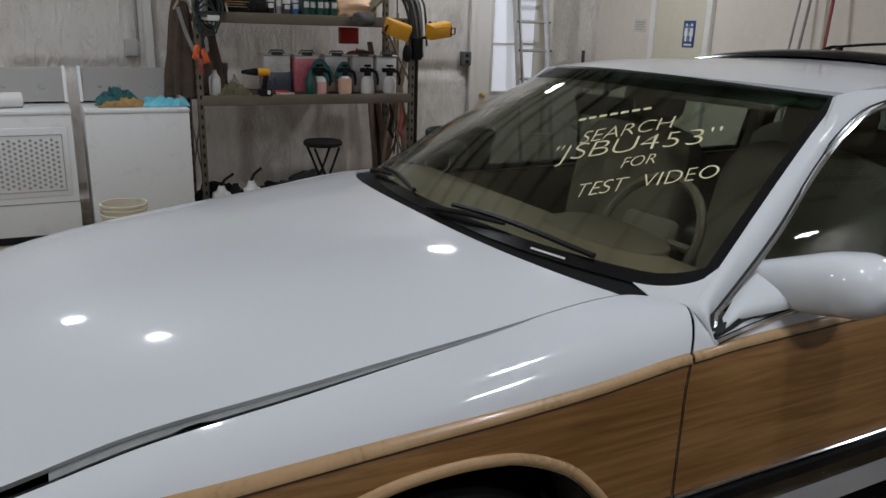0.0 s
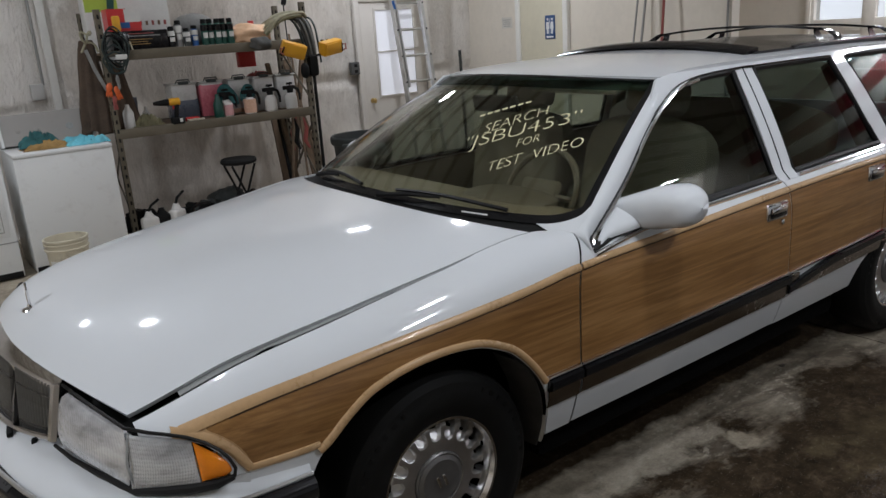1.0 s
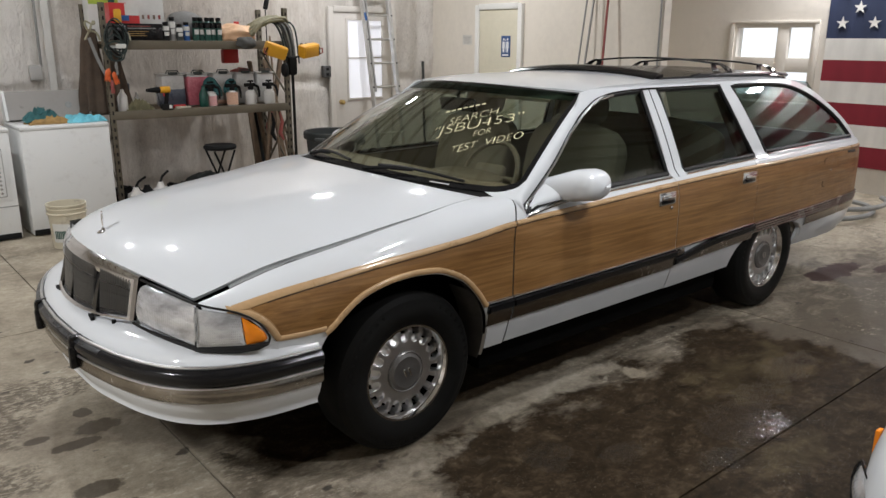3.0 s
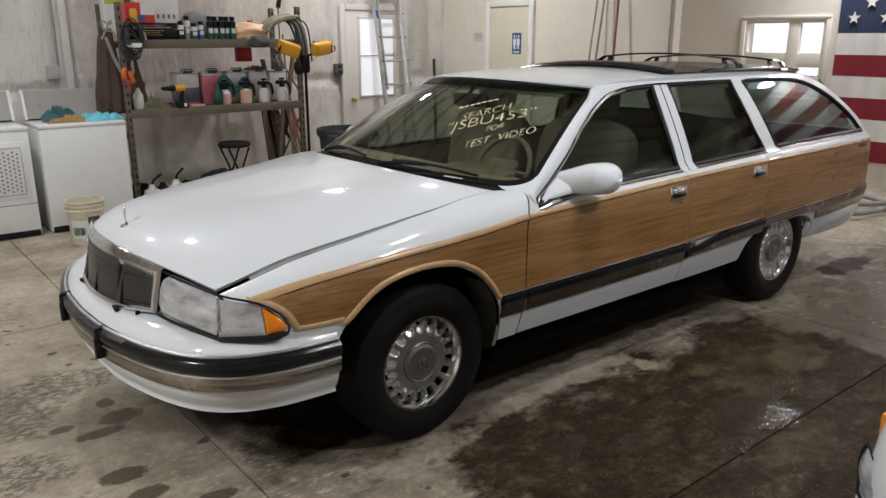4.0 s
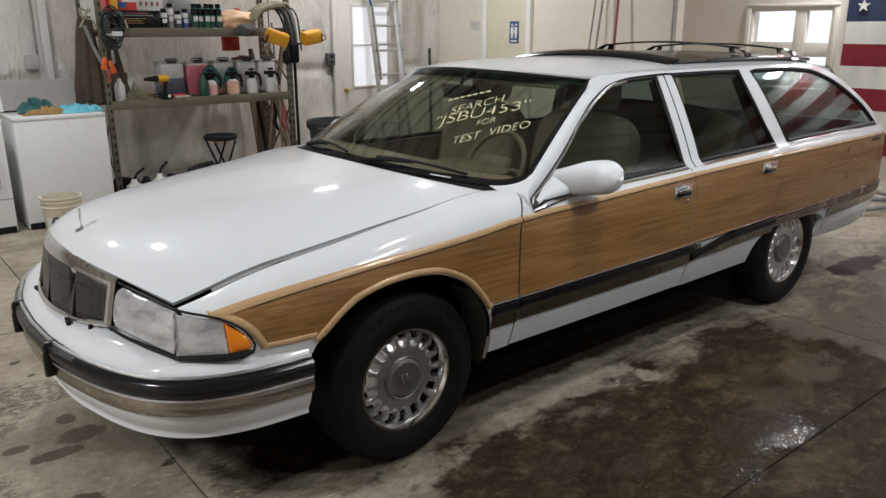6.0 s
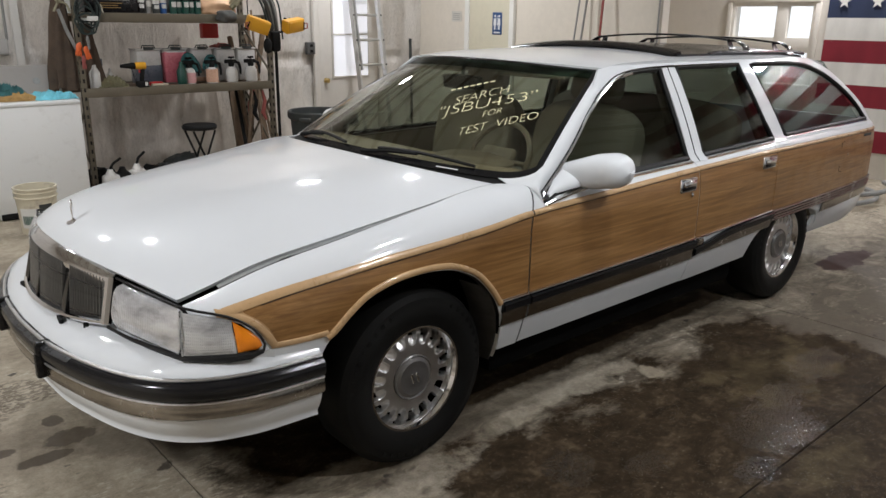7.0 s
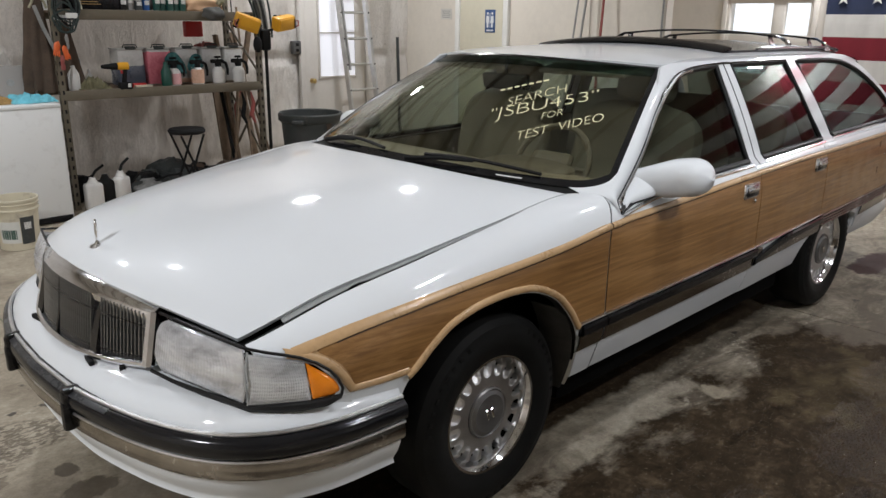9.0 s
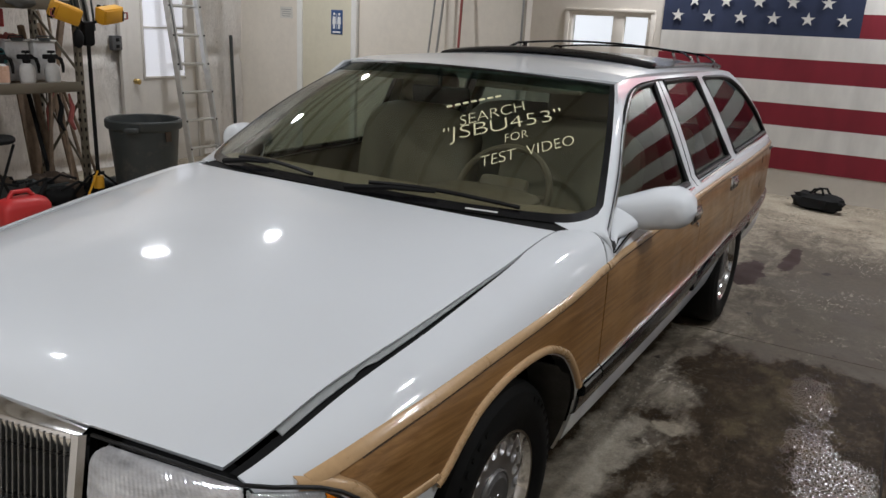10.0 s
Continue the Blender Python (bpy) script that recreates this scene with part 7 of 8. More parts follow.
tagged(part("small_bottle", Geo().lathe([(0.03, 0), (0.032, 0.1), (0.012, 0.13), (0.012, 0.16), (0.001, 0.161)], 16, pose(0.86, 4.86, SZ1)), MILK), "small clear bottle on the rack", "bottle")
tagged(part("blue_cap_bottle", Geo().lathe([(0.05, 0), (0.05, 0.18), (0.055, 0.19), (0.055, 0.25), (0.001, 0.26)], 18, pose(0.76, 4.92, SZ1)), BLUEGREY), "dark blue capped bottle on the rack", "bottle")
tagged(part("red_block", Geo().box((1.20, 4.60, SZ1 + 0.02), (0.13, 0.05, 0.04), 0.012), RED), "red brush block on the rack", "brush")
tagged(part("brush", Geo().box((1.22, 4.56, SZ1 + 0.012), (0.16, 0.04, 0.024), 0.006), OFFWHITE), "pale brush on the rack", "brush")

# upper shelf
box1 = thing("tool_carton", (0.85, 4.72, SZ2), "black printed tool carton on the upper shelf", "box")
part("carton", Geo().box((0, 0, 0.085), (0.48, 0.26, 0.17), 0.004), GLOSSBLACK, box1)
for zz, ww, hh, mat in ((0.145, 0.22, 0.007, REDPOLE), (0.125, 0.27, 0.010, GREYFELT), (0.095, 0.20, 0.006, OCHRE), (0.075, 0.16, 0.006, OCHRE), (0.055, 0.18, 0.006, OCHRE)):
    part("text_bar", Geo().box((-0.10 + ww / 2, -0.132, zz), (ww, 0.002, hh)), mat, box1)
part("label_patch", Geo().box((-0.09, -0.132, 0.045), (0.012, 0.002, 0.08), 0, (0, -12, 0)), OFFWHITE, box1)
box2 = thing("red_tool_case", (0.75, 4.72, SZ2 + 0.17), "red and white packaged tool on the carton", "box")
part("case", Geo().prism([(-0.14, 0), (0.14, 0), (0.14, 0.08), (0.02, 0.19), (-0.14, 0.19)], 0.16, pose(0, 0.08, 0, 90)), RED, box2)
part("label_patch", Geo().box((0.07, -0.082, 0.13), (0.13, 0.003, 0.11), 0.0, (0, 0, 0)), CARTON, box2)
part("blue_patch", Geo().box((0.0, -0.083, 0.05), (0.08, 0.003, 0.05)), BLUE, box2)
box3 = thing("green_carton", (0.86, 4.98, SZ2), "tall white and lime green printed carton on the shelf", "box")
part("carton", Geo().box((0, 0, 0.38), (0.74, 0.16, 0.76), 0.004), CARTON, box3)
part("print_block", Geo().box((-0.22, -0.081, 0.55), (0.28, 0.003, 0.40)), LIME, box3)
part("print_block", Geo().box((-0.12, -0.084, 0.55), (0.06, 0.003, 0.38), 0, (0, 8, 0)), GREEN, box3)
for dx in (0.10, 0.24):
    part("picture_square", Geo().box((dx, -0.081, 0.50), (0.10, 0.003, 0.10)), GREYFELT, box3)
for k in range(5):
    part("picture_square", Geo().box((0.10 + k * 0.055, -0.081, 0.24), (0.022, 0.003, 0.04)), BROWNWOOD if k % 2 else REDPOLE, box3)
tagged(part("upright_tool", Geo().box((0.66, 4.57, SZ2 + 0.235), (0.065, 0.05, 0.13), 0.015), YELLOW), "amber cased tool hung at the rack end", "tool")


def can(x, y, mat, h=0.22, r=0.032, z=SZ2, cap=MATBLACK):
    c = thing("aerosol_can", (x, y, z), "aerosol can with cap standing on the upper shelf", "can", "aerosol cans")
    part("tin", Geo().lathe([(r, 0), (r, h * 0.8), (r * 0.6, h * 0.86)], 18), mat, c)
    part("band", Geo().lathe([(r + 0.001, h * 0.56), (r + 0.001, h * 0.79)], 18, cap=False), GLOSSBLACK if mat is GREEN else CARTON, c)
    rows = [[((r + 0.0016) * math.cos(q), (r + 0.0016) * math.sin(q), h * v) for v in (0.30, 0.40, 0.50)] for q in np.linspace(-2.3, -0.8, 8)]
    part("label_patch", Geo().sheet(rows, 0.0006), CARTON if mat is not GREEN else MILK, c)
    part("cap", Geo().lathe([(r * 0.8, h * 0.84), (r * 0.8, h), (0.001, h + 0.002)], 18), cap, c)


for k, (x, mat) in enumerate(((1.13, GLOSSBLACK), (1.205, GALV), (1.27, GREYPLASTIC), (1.35, BLUE), (1.44, GREEN), (1.503, GREEN), (1.566, GREEN), (1.629, GREEN), (1.69, GREEN))):
    can(x, 4.62 + 0.02 * (k % 2), mat, 0.24 if k > 3 else (0.19, 0.24, 0.17, 0.19)[k])
for k in range(3):
    can(1.53 + 0.07 * k, 4.80, GREEN if k else BLUE, 0.2)
tagged(part("grey_helmet", Geo().blob((1.48, 4.98, SZ2 + 0.16), (0.21, 0.14, 0.15), 4, 0.08, 24, 2.2), GREYFELT), "rounded grey bundle at the back of the shelf", "bundle")
tagged(part("foam_bag", Geo().blob((1.90, 4.68, SZ2 + 0.085), (0.21, 0.13, 0.085), 6, 0.35, 30, 2.6, 2.5), PEACHBAG, None, "", 80), "peach coloured bag of foam pads on the shelf", "bag")
tagged(part("polisher_head", Geo().blob((1.91, 4.45, SZ2 - 0.01), (0.10, 0.09, 0.06), 9, 0.3, 24, 2.6), MITTGREY, None, "", 80), "dark grey mitt hanging over the shelf edge", "mitt")
tagged(part("red_box", Geo().box((1.98, 5.03, 1.53), (0.18, 0.08, 0.15), 0.01), RED), "small red metal box below the upper shelf", "box")
tagged(part("red_tag", Geo().box((2.04, 4.94, SZ2 + 0.19), (0.06, 0.02, 0.05), 0.006), RED), "small red label on the shelf", "tag")

# hoses and ropes hung on the rack's end
hose = thing("hose_coil", (2.36, 4.72, 1.72), "pale olive hose coiled over the rack end", "hose")
for k in range(14):
    jx, jz, y = random.uniform(-0.04, 0.04), random.uniform(-0.03, 0.04), -0.28 + 0.022 * k
    path = [(-0.36 + jx, y + 0.03, 0.04 + jz), (-0.26, y, 0.14 + jz), (-0.12, y + 0.01, 0.19 + jz), (0.0, y, 0.20 + jz), (0.07 + jx * 0.4, y * 0.8, 0.15 + jz)]
    fx = [spline(range(5), [p[q] for p in path]) for q in range(3)]
    part("hose_strand", Geo().tube([tuple(float(f(t)) for f in fx) for t in np.linspace(0, 4, 22)], 0.013, 6), (PALEHOSE, OLIVE, PALEHOSE, GREYFELT)[k % 4], hose)
bundle = thing("cable_bundle", (2.36, 4.50, 1.72), "thick bundle of dark grey-green cables hanging from the rack end", "cable")
for k in range(13):
    jx, jy = -0.07 + 0.0135 * k, random.uniform(-0.05, 0.05)
    path = [(-0.10 + jx, 0.10 + jy, 0.18), (-0.01 + jx, 0.02 + jy, 0.17), (0.02 + jx * 0.9, -0.06 + jy, 0.08), (0.05 + jx * 0.7, -0.08 + jy, -0.10), (0.075 + jx * 0.6, -0.07 + jy, -0.26 - 0.05 * (k % 3))]
    fx = [spline(range(5), [p[q] for p in path]) for q in range(3)]
    part("cable", Geo().tube([tuple(float(f(t)) for f in fx) for t in np.linspace(0, 4, 24)], 0.010, 6), (CABLEGREEN, GREYFELT, MITTGREY)[k % 3], bundle)
tagged(part("power_cord", Geo().tube([(2.66 + 0.05 * math.sin(3.1 * q) + 0.02 * math.sin(9 * q), YN - 0.16, CEIL - (CEIL - 0.3) * q) for q in np.linspace(0, 1, 40)], 0.007, 6), MATBLACK), "black power cord hanging down the wall", "cord")
tagged(part("cord_plug", Geo().box((2.70, YN - 0.17, 2.12), (0.05, 0.05, 0.12), 0.012, (0, 15, 0)), MATBLACK), "black plug on the hanging cord", "plug")

# jacket, gloves and cables on the left post
hung_cloth("work_jacket", 0.40, 4.62, 1.80, 1.02, 0.05, 0.125, -0.03, JACKET, 1.0, "brown work jacket hanging on the rack end", "jacket")
hung_cloth("work_coat", 0.60, 4.66, 1.60, 1.03, 0.05, 0.115, 0.02, JACKET, 4.0, "dark brown coat hanging behind the rack post", "jacket")
gl = thing("work_gloves", (0.50, 4.44, 1.40), "orange and grey work gloves clipped to the rack post", "gloves")
for k, (dx, dz, lean, mat) in enumerate(((-0.02, 0.0, 10, ORANGE), (0.035, -0.03, -14, ORANGE), (0.0, -0.11, 4, REDPOLE), (0.05, 0.06, -8, GREYFELT))):
    geo = Geo().blob((0, 0, 0), (0.026, 0.013, 0.042), k, 0.25, 14)
    for q in range(4):
        geo.tube([(-0.018 + 0.012 * q, 0, -0.03), (-0.021 + 0.014 * q, -0.004, -0.055), (-0.023 + 0.015 * q, -0.002, -0.075 - 0.006 * (q % 2))], [0.007, 0.0065, 0.005], 6)
    part("glove", Geo().add(geo.v, geo.f, pose(dx, -0.012 * k, dz, 0, lean, 20 * k)), mat, gl)
for k in range(4):
    tagged(part("cable_loop", Geo().tube([(0.585 + (0.075 + 0.012 * k) * math.cos(q), 4.45 - 0.008 * k, 1.72 + (0.12 + 0.012 * k) * math.sin(q) + 0.02 * math.sin(3 * q + k)) for q in np.linspace(0, 2 * math.pi, 30)], 0.007, 6), CABLEGREEN if k % 2 else MATBLACK), "looped dark green cable hung on the rack post", "cable", "cable loops")
for k in range(3):
    tagged(part("cable_loop", Geo().tube([(0.57 + (0.055 + 0.02 * k) * math.cos(q) + 0.01 * math.sin(4 * q), 4.452 - 0.010 * k, 1.66 + (0.15 - 0.03 * k) * math.sin(q) - 0.03 * k) for q in np.linspace(0, 2 * math.pi, 30)], 0.008, 6), CABLEGREEN), "looped dark green cable hung on the rack post", "cable", "cable loops")
tagged(part("white_tag", Geo().box((0.62, 4.425, 1.645), (0.095, 0.004, 0.042), 0.001), CARTON), "small white tag on the shelf beam", "tag")

# work light on a stand
wl = thing("work_light", (2.325, 4.24, 0), "twin yellow work lights on a black tripod stand", "work light")
part("pole", Geo().tube([(0, 0, 0.12), (0, 0, 1.52)], 0.016, 10), MATBLACK, wl)
part("pole_clamp", Geo().box((0, 0, 1.44), (0.10, 0.08, 0.20), 0.03), MATBLACK, wl)
part("side_knob", Geo().blob((-0.10, -0.02, 1.40), (0.045, 0.04, 0.075), 2, 0.1, 16), MATBLACK, wl)
part("collar", Geo().lathe([(0.016, 0.14), (0.045, 0.145), (0.045, 0.25), (0.016, 0.255)], 16), YELLOW, wl, "yellow leg collar")
for a in (90, 210, 330):
    part("leg", Geo().tube([(0, 0, 0.30), (0.32 * math.cos(radians(a)), 0.32 * math.sin(radians(a)), 0.012)], 0.010, 8), YELLOW if a == 210 else MATBLACK, wl)
part("cross_arm", Geo().tube([(-0.18, 0, 1.56), (0, 0, 1.52), (0.18, 0, 1.56)], 0.012, 8), MATBLACK, wl)
for s, tilt in ((-1, 18), (1, -8)):
    head = part("lamp_head", Geo().box((s * 0.20, -0.02, 1.60), (0.235, 0.10, 0.135), 0.016, (14, tilt, s * 12)), YELLOW, wl, "yellow lamp housing")
    part("lamp_face", Geo().box((s * 0.20, -0.078, 1.59), (0.185, 0.012, 0.095), 0.004, (14, tilt, s * 12)), YELLOW, head)
    for k in range(3):
        part("cooling_rib", Geo().box((s * 0.20 + (k - 1) * 0.06, 0.035, 1.612), (0.02, 0.03, 0.13), 0.004, (14, tilt, s * 12)), MATBLACK, head)
    part("handle", Geo().tube([(s * 0.318, -0.06, 1.62), (s * 0.345, -0.06, 1.625), (s * 0.345, -0.06, 1.575), (s * 0.318, -0.06, 1.57)], 0.008, 6), REDPOLE, head, "dark red handle loop")
    part("bracket", Geo().box((s * 0.315, -0.02, 1.60), (0.012, 0.06, 0.09), 0.004, (14, tilt, 0)), MATBLACK, head)

# stool, bin, cans and clutter on the floor
stool = thing("folding_stool", (1.46, 4.27, 0), "black round folding stool with crossed legs", "stool")
part("seat", Geo().lathe([(0.001, 0.615), (0.15, 0.615), (0.165, 0.625), (0.168, 0.645), (0.155, 0.662), (0.001, 0.665)], 32), MATBLACK, stool)
for s in (-1, 1):
    for dy in (-0.11, 0.11):
        part("leg", Geo().tube([(-s * 0.13, dy, 0.0), (s * 0.11, dy, 0.61)], 0.011, 8), MATBLACK, stool)
    part("foot_rail", Geo().tube([(s * 0.125, -0.11, 0.012), (s * 0.125, 0.11, 0.012)], 0.011, 8), MATBLACK, stool)
part("cross_rail", Geo().tube([(0, -0.11, 0.31), (0, 0.11, 0.31)], 0.008, 8), MATBLACK, stool)
bin_ob = thing("waste_bin", (2.73, 4.12, 0), "dark grey round plastic waste bin", "bin")
part("shell", Geo().lathe([(0.24, 0), (0.245, 0.01), (0.295, 0.64), (0.315, 0.65), (0.325, 0.665), (0.325, 0.72), (0.312, 0.735), (0.295, 0.73), (0.285, 0.66), (0.235, 0.03), (0.001, 0.025)], 40), GREYPLASTIC, bin_ob)
for a in (215, 35):
    part("handle", Geo().box((0.335 * math.cos(radians(a)), 0.335 * math.sin(radians(a)), 0.665), (0.09, 0.12, 0.04), 0.012, (0, 0, a)), GREYPLASTIC, bin_ob)
part("label_patch", Geo().box((0.01, -0.306, 0.60), (0.06, 0.004, 0.085), 0, (-4, 0, 0)), JACKET, bin_ob)
gas = thing("fuel_can", (1.42, 3.86, 0), "red plastic fuel can on the floor", "fuel can")
part("body", Geo().blob((0, 0, 0.13), (0.19, 0.12, 0.14), 2, 0.05, 24, 4), RED, gas)
part("handle", Geo().tube([(-0.11, 0, 0.25), (-0.07, 0, 0.31), (0.05, 0, 0.31), (0.10, 0, 0.25)], 0.018, 10), RED, gas)
part("spout", Geo().tube([(0.13, 0, 0.24), (0.20, 0, 0.34)], 0.018, 10), MATBLACK, gas)


def jug(x, y, mat, h, label, spout=True, rz=0):
    j = thing("jug", (x, y, 0), label, "jug", "jugs on the floor", rz)
    part("body", Geo().box((0, 0, h * 0.42), (0.15, 0.11, h * 0.84), 0.03, seg=3), mat, j)
    part("neck", Geo().lathe([(0.05, h * 0.82), (0.028, h * 0.95), (0.026, h), (0.001, h)], 18), mat, j)
    if spout:
        part("spout", Geo().tube([(0, 0, h), (0.03, 0, h + 0.05), (0.10, -0.02, h + 0.10)], 0.012, 8), MATBLACK, j)
    return j


jug(0.60, 4.36, MILK, 0.30, "white sprayer jug on the floor under the rack")
jug(0.86, 4.40, MILK, 0.32, "white sprayer jug with black nozzle under the rack", rz=30)
jug(0.73, 4.42, MATBLACK, 0.30, "dark jug on the floor under the rack", False)
jug(1.20, 4.70, GREYPLASTIC, 0.22, "dark jug on the floor under the rack", False, 20)
for k, (x, y, sx, sy, sz, seed) in enumerate(((0.66, 4.85, 0.16, 0.12, 0.12, 1), (1.15, 4.50, 0.14, 0.10, 0.09, 4), (1.75, 4.75, 0.26, 0.16, 0.10, 8), (2.15, 4.70, 0.20, 0.15, 0.12, 12), (1.55, 4.95, 0.2, 0.12, 0.14, 15))):
    tagged(part("dirty_rag", Geo().blob((x, y, sz * 0.9), (sx, sy, sz), seed, 0.5, 24, 2.4, 3), (MATBLACK, GREYFELT, MATBLACK, JACKET, GREYPLASTIC)[k], None, "", 80), "dark crumpled oily rag under the rack", "rag", "rags under the rack")
for k in range(7):
    x = 0.66 + 0.26 * k
    a = random.uniform(-0.5, 0.5)
    tagged(part("loose_tool", Geo().tube([(x, 4.42 + 0.1 * (k % 3), 0.10), (x + 0.12 * math.cos(a), 4.40, 0.22 + 0.05 * (k % 2)), (x + 0.26 * math.cos(a), 4.38, 0.24 + 0.06 * math.sin(a))], [0.014, 0.010, 0.012], 6), MATBLACK), "black handled tool lying among the clutter", "tool", "loose tools")
tagged(part("lumber", Geo().box((2.28, 4.96, 0.75), (0.04, 0.05, 1.5), 0.004, (8, -12, 0)), BROWNWOOD), "weathered timber leaning by the rack", "timber", "leaning timber")
tagged(part("lumber", Geo().box((2.50, 5.10, 0.80), (0.05, 0.04, 1.6), 0.004, (5, 9, 0)), BROWNWOOD), "weathered timber leaning by the rack", "timber", "leaning timber")
tagged(part("red_lever", Geo().tube([(2.36, 4.95, 0.55), (2.34, 4.93, 0.75), (2.40, 4.90, 0.92)], 0.014, 6), REDPOLE), "rust-brown handled bar among the timber", "tool")

for x, y, tilt, w, h in ((2.62, 5.22, -7, 0.07, 1.5), (2.36, 5.28, -3, 0.12, 1.2)):
    tagged(part("old_board", Geo().box((x, y, h / 2), (w, 0.022, h), 0.003, (-4, tilt, 4)), BROWNWOOD), "dark weathered board leaning behind the rack end", "board", "leaning timber")
# a pale rope looped over the rack's end post and a grey strap down the jacket
tagged(part("rope", Geo().tube([(0.34 + 0.10 * q + 0.03 * math.sin(14 * q), 4.56 - 0.05 * math.sin(3 * q), 1.86 - 0.16 * (2 * q - 1) ** 2 + 0.02 * math.sin(22 * q)) for q in np.linspace(0, 1, 40)], 0.010, 6), PALEHOSE), "pale rope looped over the rack end", "rope")
tagged(part("grey_strap", Geo().sweep([(0.36, 4.50, 1.72), (0.40, 4.47, 1.55), (0.46, 4.45, 1.38)], [(-0.014, -0.003), (0.014, -0.003), (0.014, 0.003), (-0.014, 0.003)], [(1, 0, 0.3)] * 3, (0, 1, 0)), GREYFELT), "grey webbing strap hanging over the jacket", "strap")

# trays of old parts, leaning bars and hanging tools round the rack's foot
for tx, tw, th in ((1.18, 0.36, 0.17), (1.62, 0.44, 0.20), (2.06, 0.34, 0.16)):
    tray = thing("parts_tray", (tx, 4.70, 0), "dark steel tray heaped with oily machine parts", "tray", "trays under the rack")
    part("tray_floor", Geo().box((0, 0, 0.01), (tw, 0.34, 0.012), 0.003), MATBLACK, tray)
    for dx, dy, w, d in ((0, -0.17, tw, 0.012), (0, 0.17, tw, 0.012), (-tw / 2, 0, 0.012, 0.34), (tw / 2, 0, 0.012, 0.34)):
        part("tray_wall", Geo().box((dx, dy, th / 2 + 0.006), (w, d, th), 0.003), GREYPLASTIC, tray)
    for k in range(7):
        part("machine_part", Geo().blob((random.uniform(-tw / 2 + 0.07, tw / 2 - 0.07), random.uniform(-0.11, 0.10), th * 0.75 + random.uniform(0, 0.05)), (random.uniform(0.04, 0.09), random.uniform(0.04, 0.07), random.uniform(0.04, 0.08)), k + tx * 7, 0.5, 14, 3.0, 2.5), (MATBLACK, JACKET, GREYPLASTIC)[k % 3], tray)
for k, (x0, y0, x1, y1, z1, r, mat) in enumerate(((2.12, 4.62, 2.46, 5.0, 1.30, 0.018, BROWNWOOD), (2.62, 4.60, 2.40, 5.05, 1.45, 0.014, BROWNWOOD), (2.30, 4.55, 2.52, 5.1, 1.75, 0.012, BROWNWOOD), (2.58, 4.75, 2.56, 5.3, 1.60, 0.016, BROWNWOOD), (2.20, 4.70, 2.30, 5.15, 0.95, 0.020, MATBLACK))):
    tagged(part("leaning_bar", Geo().tube([(x0, y0, 0.0), ((x0 + x1) / 2, (y0 + y1) / 2, z1 / 2 + 0.01), (x1, y1, z1)], r, 7), mat), "old dark bar leaning at the end of the rack", "bar", "leaning bars")
for k in range(3):
    hx = 2.20 + 0.10 * k
    tagged(part("hanging_tool", Geo().tube([(hx, 4.53, 0.93), (hx + 0.02, 4.52, 0.82), (hx - 0.01, 4.52, 0.70), (hx + 0.03, 4.52, 0.62)], [0.008, 0.020, 0.024, 0.012], 8), REDPOLE if k == 1 else MATBLACK), "worn hand tool hanging below the shelf", "tool", "hanging tools")
for k in range(4):
    tagged(part("dirty_rag", Geo().blob((2.10 + 0.17 * k, 4.48 + 0.06 * (k % 2), 0.07), (0.13, 0.10, 0.08), 20 + k, 0.5, 20, 2.4, 3), (MATBLACK, JACKET, MATBLACK, GREYPLASTIC)[k], None, "", 80), "dark crumpled oily rag under the rack", "rag", "rags under the rack")
tagged(part("pry_bar", Geo().tube([(2.05, 4.36, 0.14), (2.20, 4.34, 0.20), (2.42, 4.36, 0.10)], 0.012, 7), MATBLACK), "black pry bar lying on the rags", "tool")

# extension ladder leaning on the wall beside the outside door
lad = thing("ladder", (0, 0, 0), "aluminium extension ladder leaning on the wall", "ladder")
L0, L1, L2, L3 = Vector((4.07, 5.08, 0.0)), Vector((4.49, 5.08, 0.0)), Vector((4.02, 5.50, 2.75)), Vector((4.44, 5.50, 2.75))
for a, b in ((L0, L2), (L1, L3)):
    d = b - a
    part("rail", Geo().add(*rbox((0.028, 0.075, d.length), 0.006, 1), Matrix.Translation((a + b) / 2) @ d.to_track_quat("Z", "Y").to_matrix().to_4x4()), ALUMINIUM, lad)
for k in range(9):
    q = (0.195 + 0.305 * k) / 2.75
    part("rung", Geo().tube([tuple(L0 + (L2 - L0) * q), tuple(L1 + (L3 - L1) * q)], 0.017, 8), ALUMINIUM, lad)
for k in range(9):
    q = (0.195 + 0.305 * k) / 2.75
    for a, b in ((L0, L2), (L1, L3)):
        part("rivet", Geo().box(tuple(a + (b - a) * q + Vector((0, -0.040, 0))), (0.020, 0.008, 0.020), 0.004), MATBLACK, lad)
for a, b in ((L0, L2), (L1, L3)):
    d, o = (b - a), Vector((0.034 if a is L0 else -0.034, -0.02, 0))
    part("fly_rail", Geo().add(*rbox((0.022, 0.06, d.length * 0.62), 0.005, 1), Matrix.Translation(a + d * 0.69 + o) @ d.to_track_quat("Z", "Y").to_matrix().to_4x4()), ALUMINIUM, lad)
part("blue_label", Geo().box(tuple(L0 + (L2 - L0) * 0.73 + Vector((0, -0.042, 0))), (0.03, 0.004, 0.10), 0, (-8, -9, 0)), BLUE, lad)

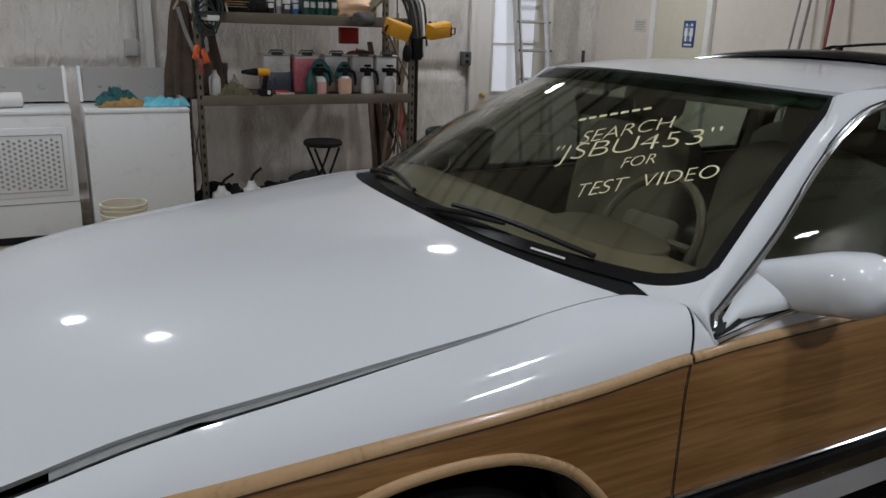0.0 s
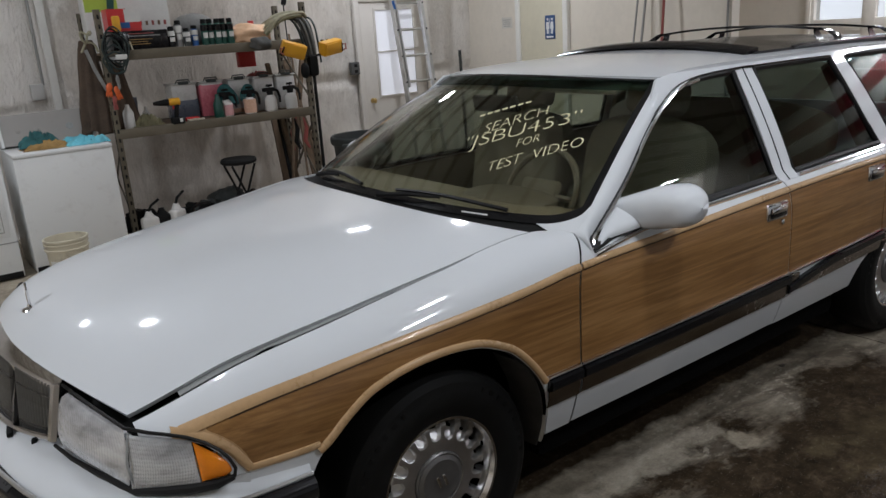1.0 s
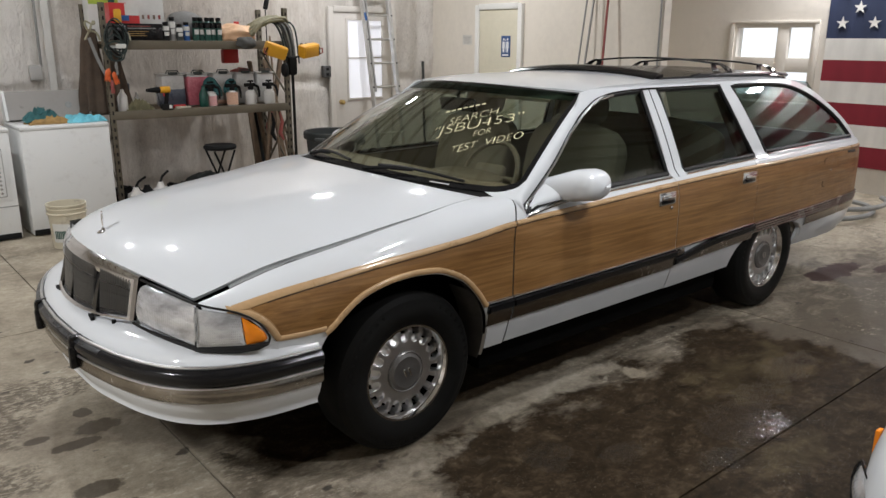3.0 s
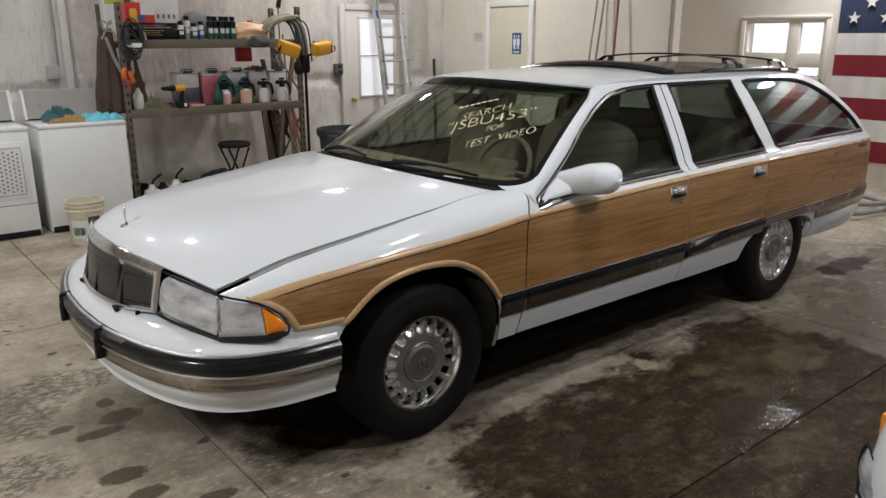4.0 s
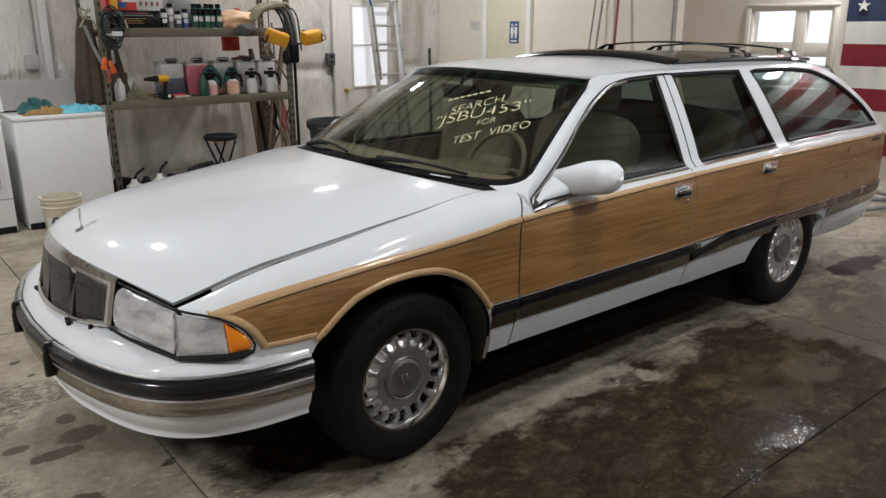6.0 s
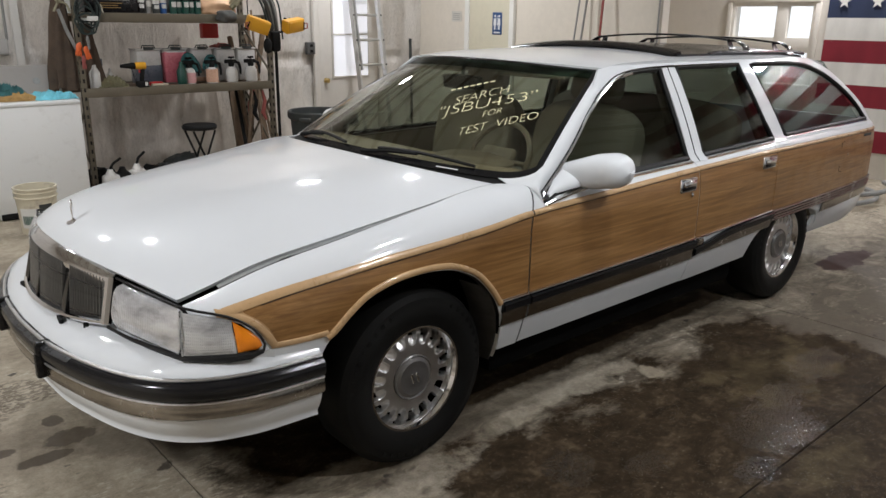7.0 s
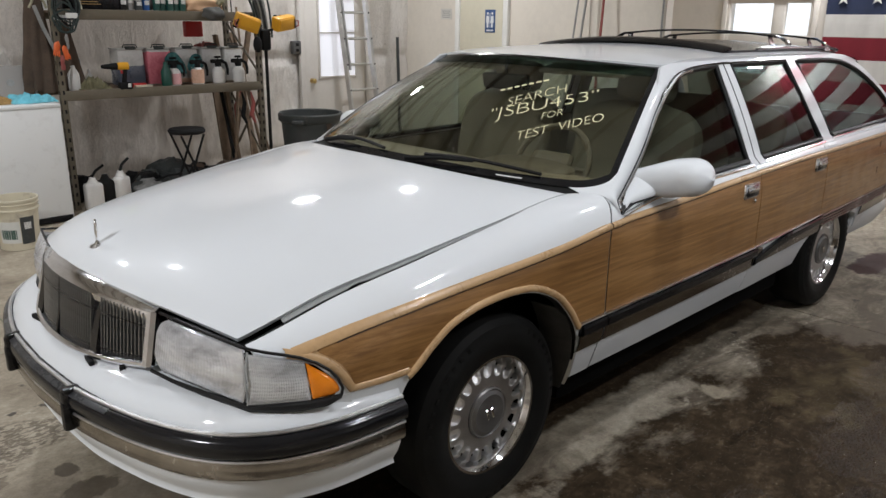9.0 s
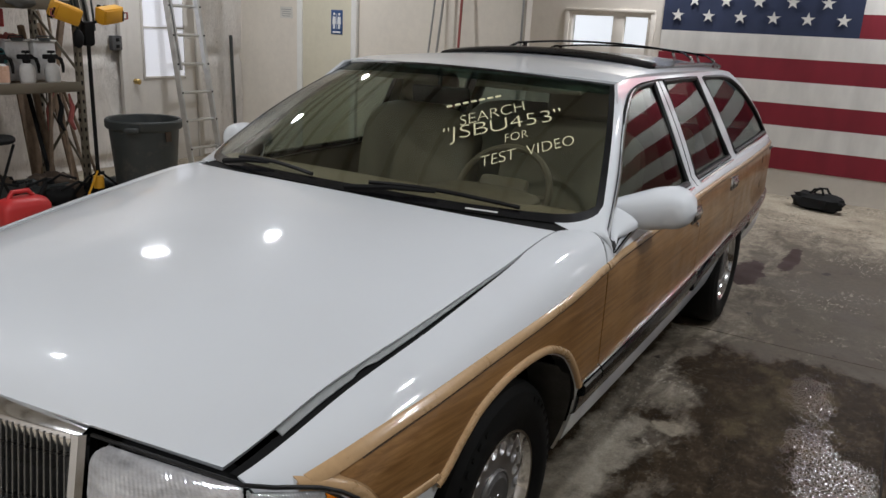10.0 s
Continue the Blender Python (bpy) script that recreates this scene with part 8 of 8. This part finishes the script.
# duffel bag and grey hose by the flag wall
bag = thing("duffel_bag", (7.08, -1.02, 0), "black duffel bag lying by the end wall", "bag", rz=68)
part("body", Geo().blob((0, 0, 0.085), (0.27, 0.12, 0.09), 3, 0.3, 26, 2.8, 2.4), MATBLACK, bag)
for s in (-1, 1):
    part("strap", Geo().tube([(-0.1 + 0.02 * s, 0.04 * s, 0.15), (-0.05, 0.05 * s, 0.23), (0.03, 0.05 * s, 0.22), (0.09, 0.04 * s, 0.15)], 0.012, 6), MATBLACK, bag)
tagged(part("grey_hose", Geo().tube([(5.9 + 0.42 * math.cos(q) + 0.05 * q, 0.05 + 0.35 * math.sin(q), 0.03 + 0.008 * q) for q in np.linspace(0, 12, 90)], 0.025, 8), GREYFELT), "coiled grey hose on the floor by the end wall", "hose")

# ---- second car beside the wagon ----
Geo.core = (1.5, 0, 0.55)
sedan = thing("sedan", (0.70, -3.535, 0), "white sedan parked beside the wagon, nose forward", "car")
for s in (-1, 1):
    flank = part("body_side", body_panel(knots(-0.86, 4.2, 60), arch, BELT, s, rows=16), WHITE, sedan)
    part("side_window", side_patch([(0.75, 1.0), (2.2, 1.02), (3.3, 1.03)], [(1.35, 1.40), (2.2, 1.44), (2.9, 1.40)], s, -0.006, 0.004), REARGLASS, sedan)
    part("pillar", side_patch([(0.60, 1.0), (0.74, 1.0)], [(1.25, 1.44), (1.36, 1.40)], s, 0, 0.012), WHITE, sedan)
    part("pillar", side_patch([(3.28, 1.0), (3.75, 1.0)], [(2.88, 1.40), (2.95, 1.45)], s, 0, 0.012), WHITE, sedan)
    hl = part("headlight", Geo().sheet(quad((-1.01, s * 0.42, 0.655), (-0.84, s * 0.775, 0.645), (-0.80, s * 0.765, 0.738), (-0.92, s * 0.42, 0.76), bulge=(-0.03, s * 0.02, 0.01)), 0.012), LENS, sedan, "clear headlight lens")
    part("lamp_seal", Geo().tube([(-0.92, s * 0.41, 0.766), (-0.87, s * 0.62, 0.756), (-0.80, s * 0.77, 0.744), (-0.84, s * 0.782, 0.642), (-0.94, s * 0.62, 0.645), (-1.015, s * 0.41, 0.648)], 0.0055, 8), GLOSSBLACK, hl)
    part("corner_lamp", Geo().sheet(quad((-0.838, s * 0.785, 0.640), (-0.60, s * 0.915, 0.655), (-0.60, s * 0.906, 0.700), (-0.80, s * 0.778, 0.735), n=60, m=20, bulge=(-0.02, s * 0.02, 0), ridges=4, flutes=16, high=0.0008), 0.012), CORNERLENS, sedan, "clear wrapped corner lens")
    part("corner_seal", Geo().tube([(-0.80, s * 0.780, 0.742), (-0.70, s * 0.856, 0.728), (-0.59, s * 0.910, 0.706), (-0.585, s * 0.922, 0.68), (-0.59, s * 0.925, 0.648), (-0.72, s * 0.872, 0.636), (-0.84, s * 0.79, 0.632)], 0.0045, 8), GLOSSBLACK, hl)
    part("side_marker", Geo().box((-0.545, s * (float(half(-0.545, 0.75)) + 0.001), 0.745), (0.030, 0.012, 0.075), 0.004), AMBER, flank, "amber side marker")
    for x in (0.0, 2.75):
        tagged(part("tyre", Geo().lathe([(0.20, -0.09), (0.31, -0.1), (0.33, -0.07), (0.332, 0), (0.33, 0.07), (0.31, 0.1), (0.21, 0.09), (0.05, 0.07), (0.001, 0.07)], 40, pose(x, s * 0.80, 0.332, 90 if s < 0 else -90)), TYRE, sedan), "black tyre with dark wheel")
part("hood", Geo().sheet([[hood_at(t, f) for t in TS] for f in US], 0.016), WHITE, sedan, "white hood", 50)
part("bumper", Geo().sheet([[tuple(Vector((x * 0.97, y * 0.985, 0)) + n * a + Vector((0, 0, z))) for a, z in ((-0.12, 0.665), (-0.03, 0.655), (0.0, 0.62), (0.01, 0.54), (0.0, 0.42), (-0.03, 0.30), (-0.10, 0.25))] for (x, y), n in zip(FRONT, NORM)], 0.02), WHITE, sedan, "white moulded bumper", 60)
part("grille", Geo().box((-0.99, 0, 0.72), (0.05, 0.7, 0.11), 0.02), MATBLACK, sedan)
part("windshield", Geo().sheet([[screen(u, v) for v in np.linspace(0, 1, 12)] for u in US[::2]], 0.005), SIDEGLASS, sedan)
part("roof", Geo().sheet([[roof(1.085 + 0.20 * abs(f) ** 2.4 + (2.95 - 1.085 - 0.20 * abs(f) ** 2.4) * q, f) for q in np.linspace(0, 1, 20)] for f in US[::2]], 0.02), WHITE, sedan)
part("rear_window", Geo().sheet([[(2.95 + 0.75 * q, f * (0.62 + 0.16 * q), 1.47 - 0.44 * q) for q in np.linspace(0, 1, 8)] for f in np.linspace(-1, 1, 9)], 0.005), REARGLASS, sedan)
part("boot_lid", Geo().sheet([[(3.68 + 0.62 * q, f * 0.80, 1.03 - 0.10 * q**3) for q in np.linspace(0, 1, 8)] for f in np.linspace(-1, 1, 9)], 0.02), WHITE, sedan)
part("tail_panel", Geo().box((4.24, 0, 0.66), (0.10, 1.62, 0.62), 0.04), WHITE, sedan)
part("underbody", Geo().box((1.6, 0, 0.5), (4.6, 1.1, 0.36), 0.05), DARK, sedan)
Geo.core = None

# ---- floor slabs between the saw cuts ----
cuts_x, cuts_y = [XW - 0.2, -4.25, -0.75, 2.75, 6.25, XE + 0.1], [YS - 0.2, -5.35, -1.85, 1.65, 5.15, YN + 0.1]
for x0, x1 in zip(cuts_x, cuts_x[1:]):
    for y0, y1 in zip(cuts_y, cuts_y[1:]):
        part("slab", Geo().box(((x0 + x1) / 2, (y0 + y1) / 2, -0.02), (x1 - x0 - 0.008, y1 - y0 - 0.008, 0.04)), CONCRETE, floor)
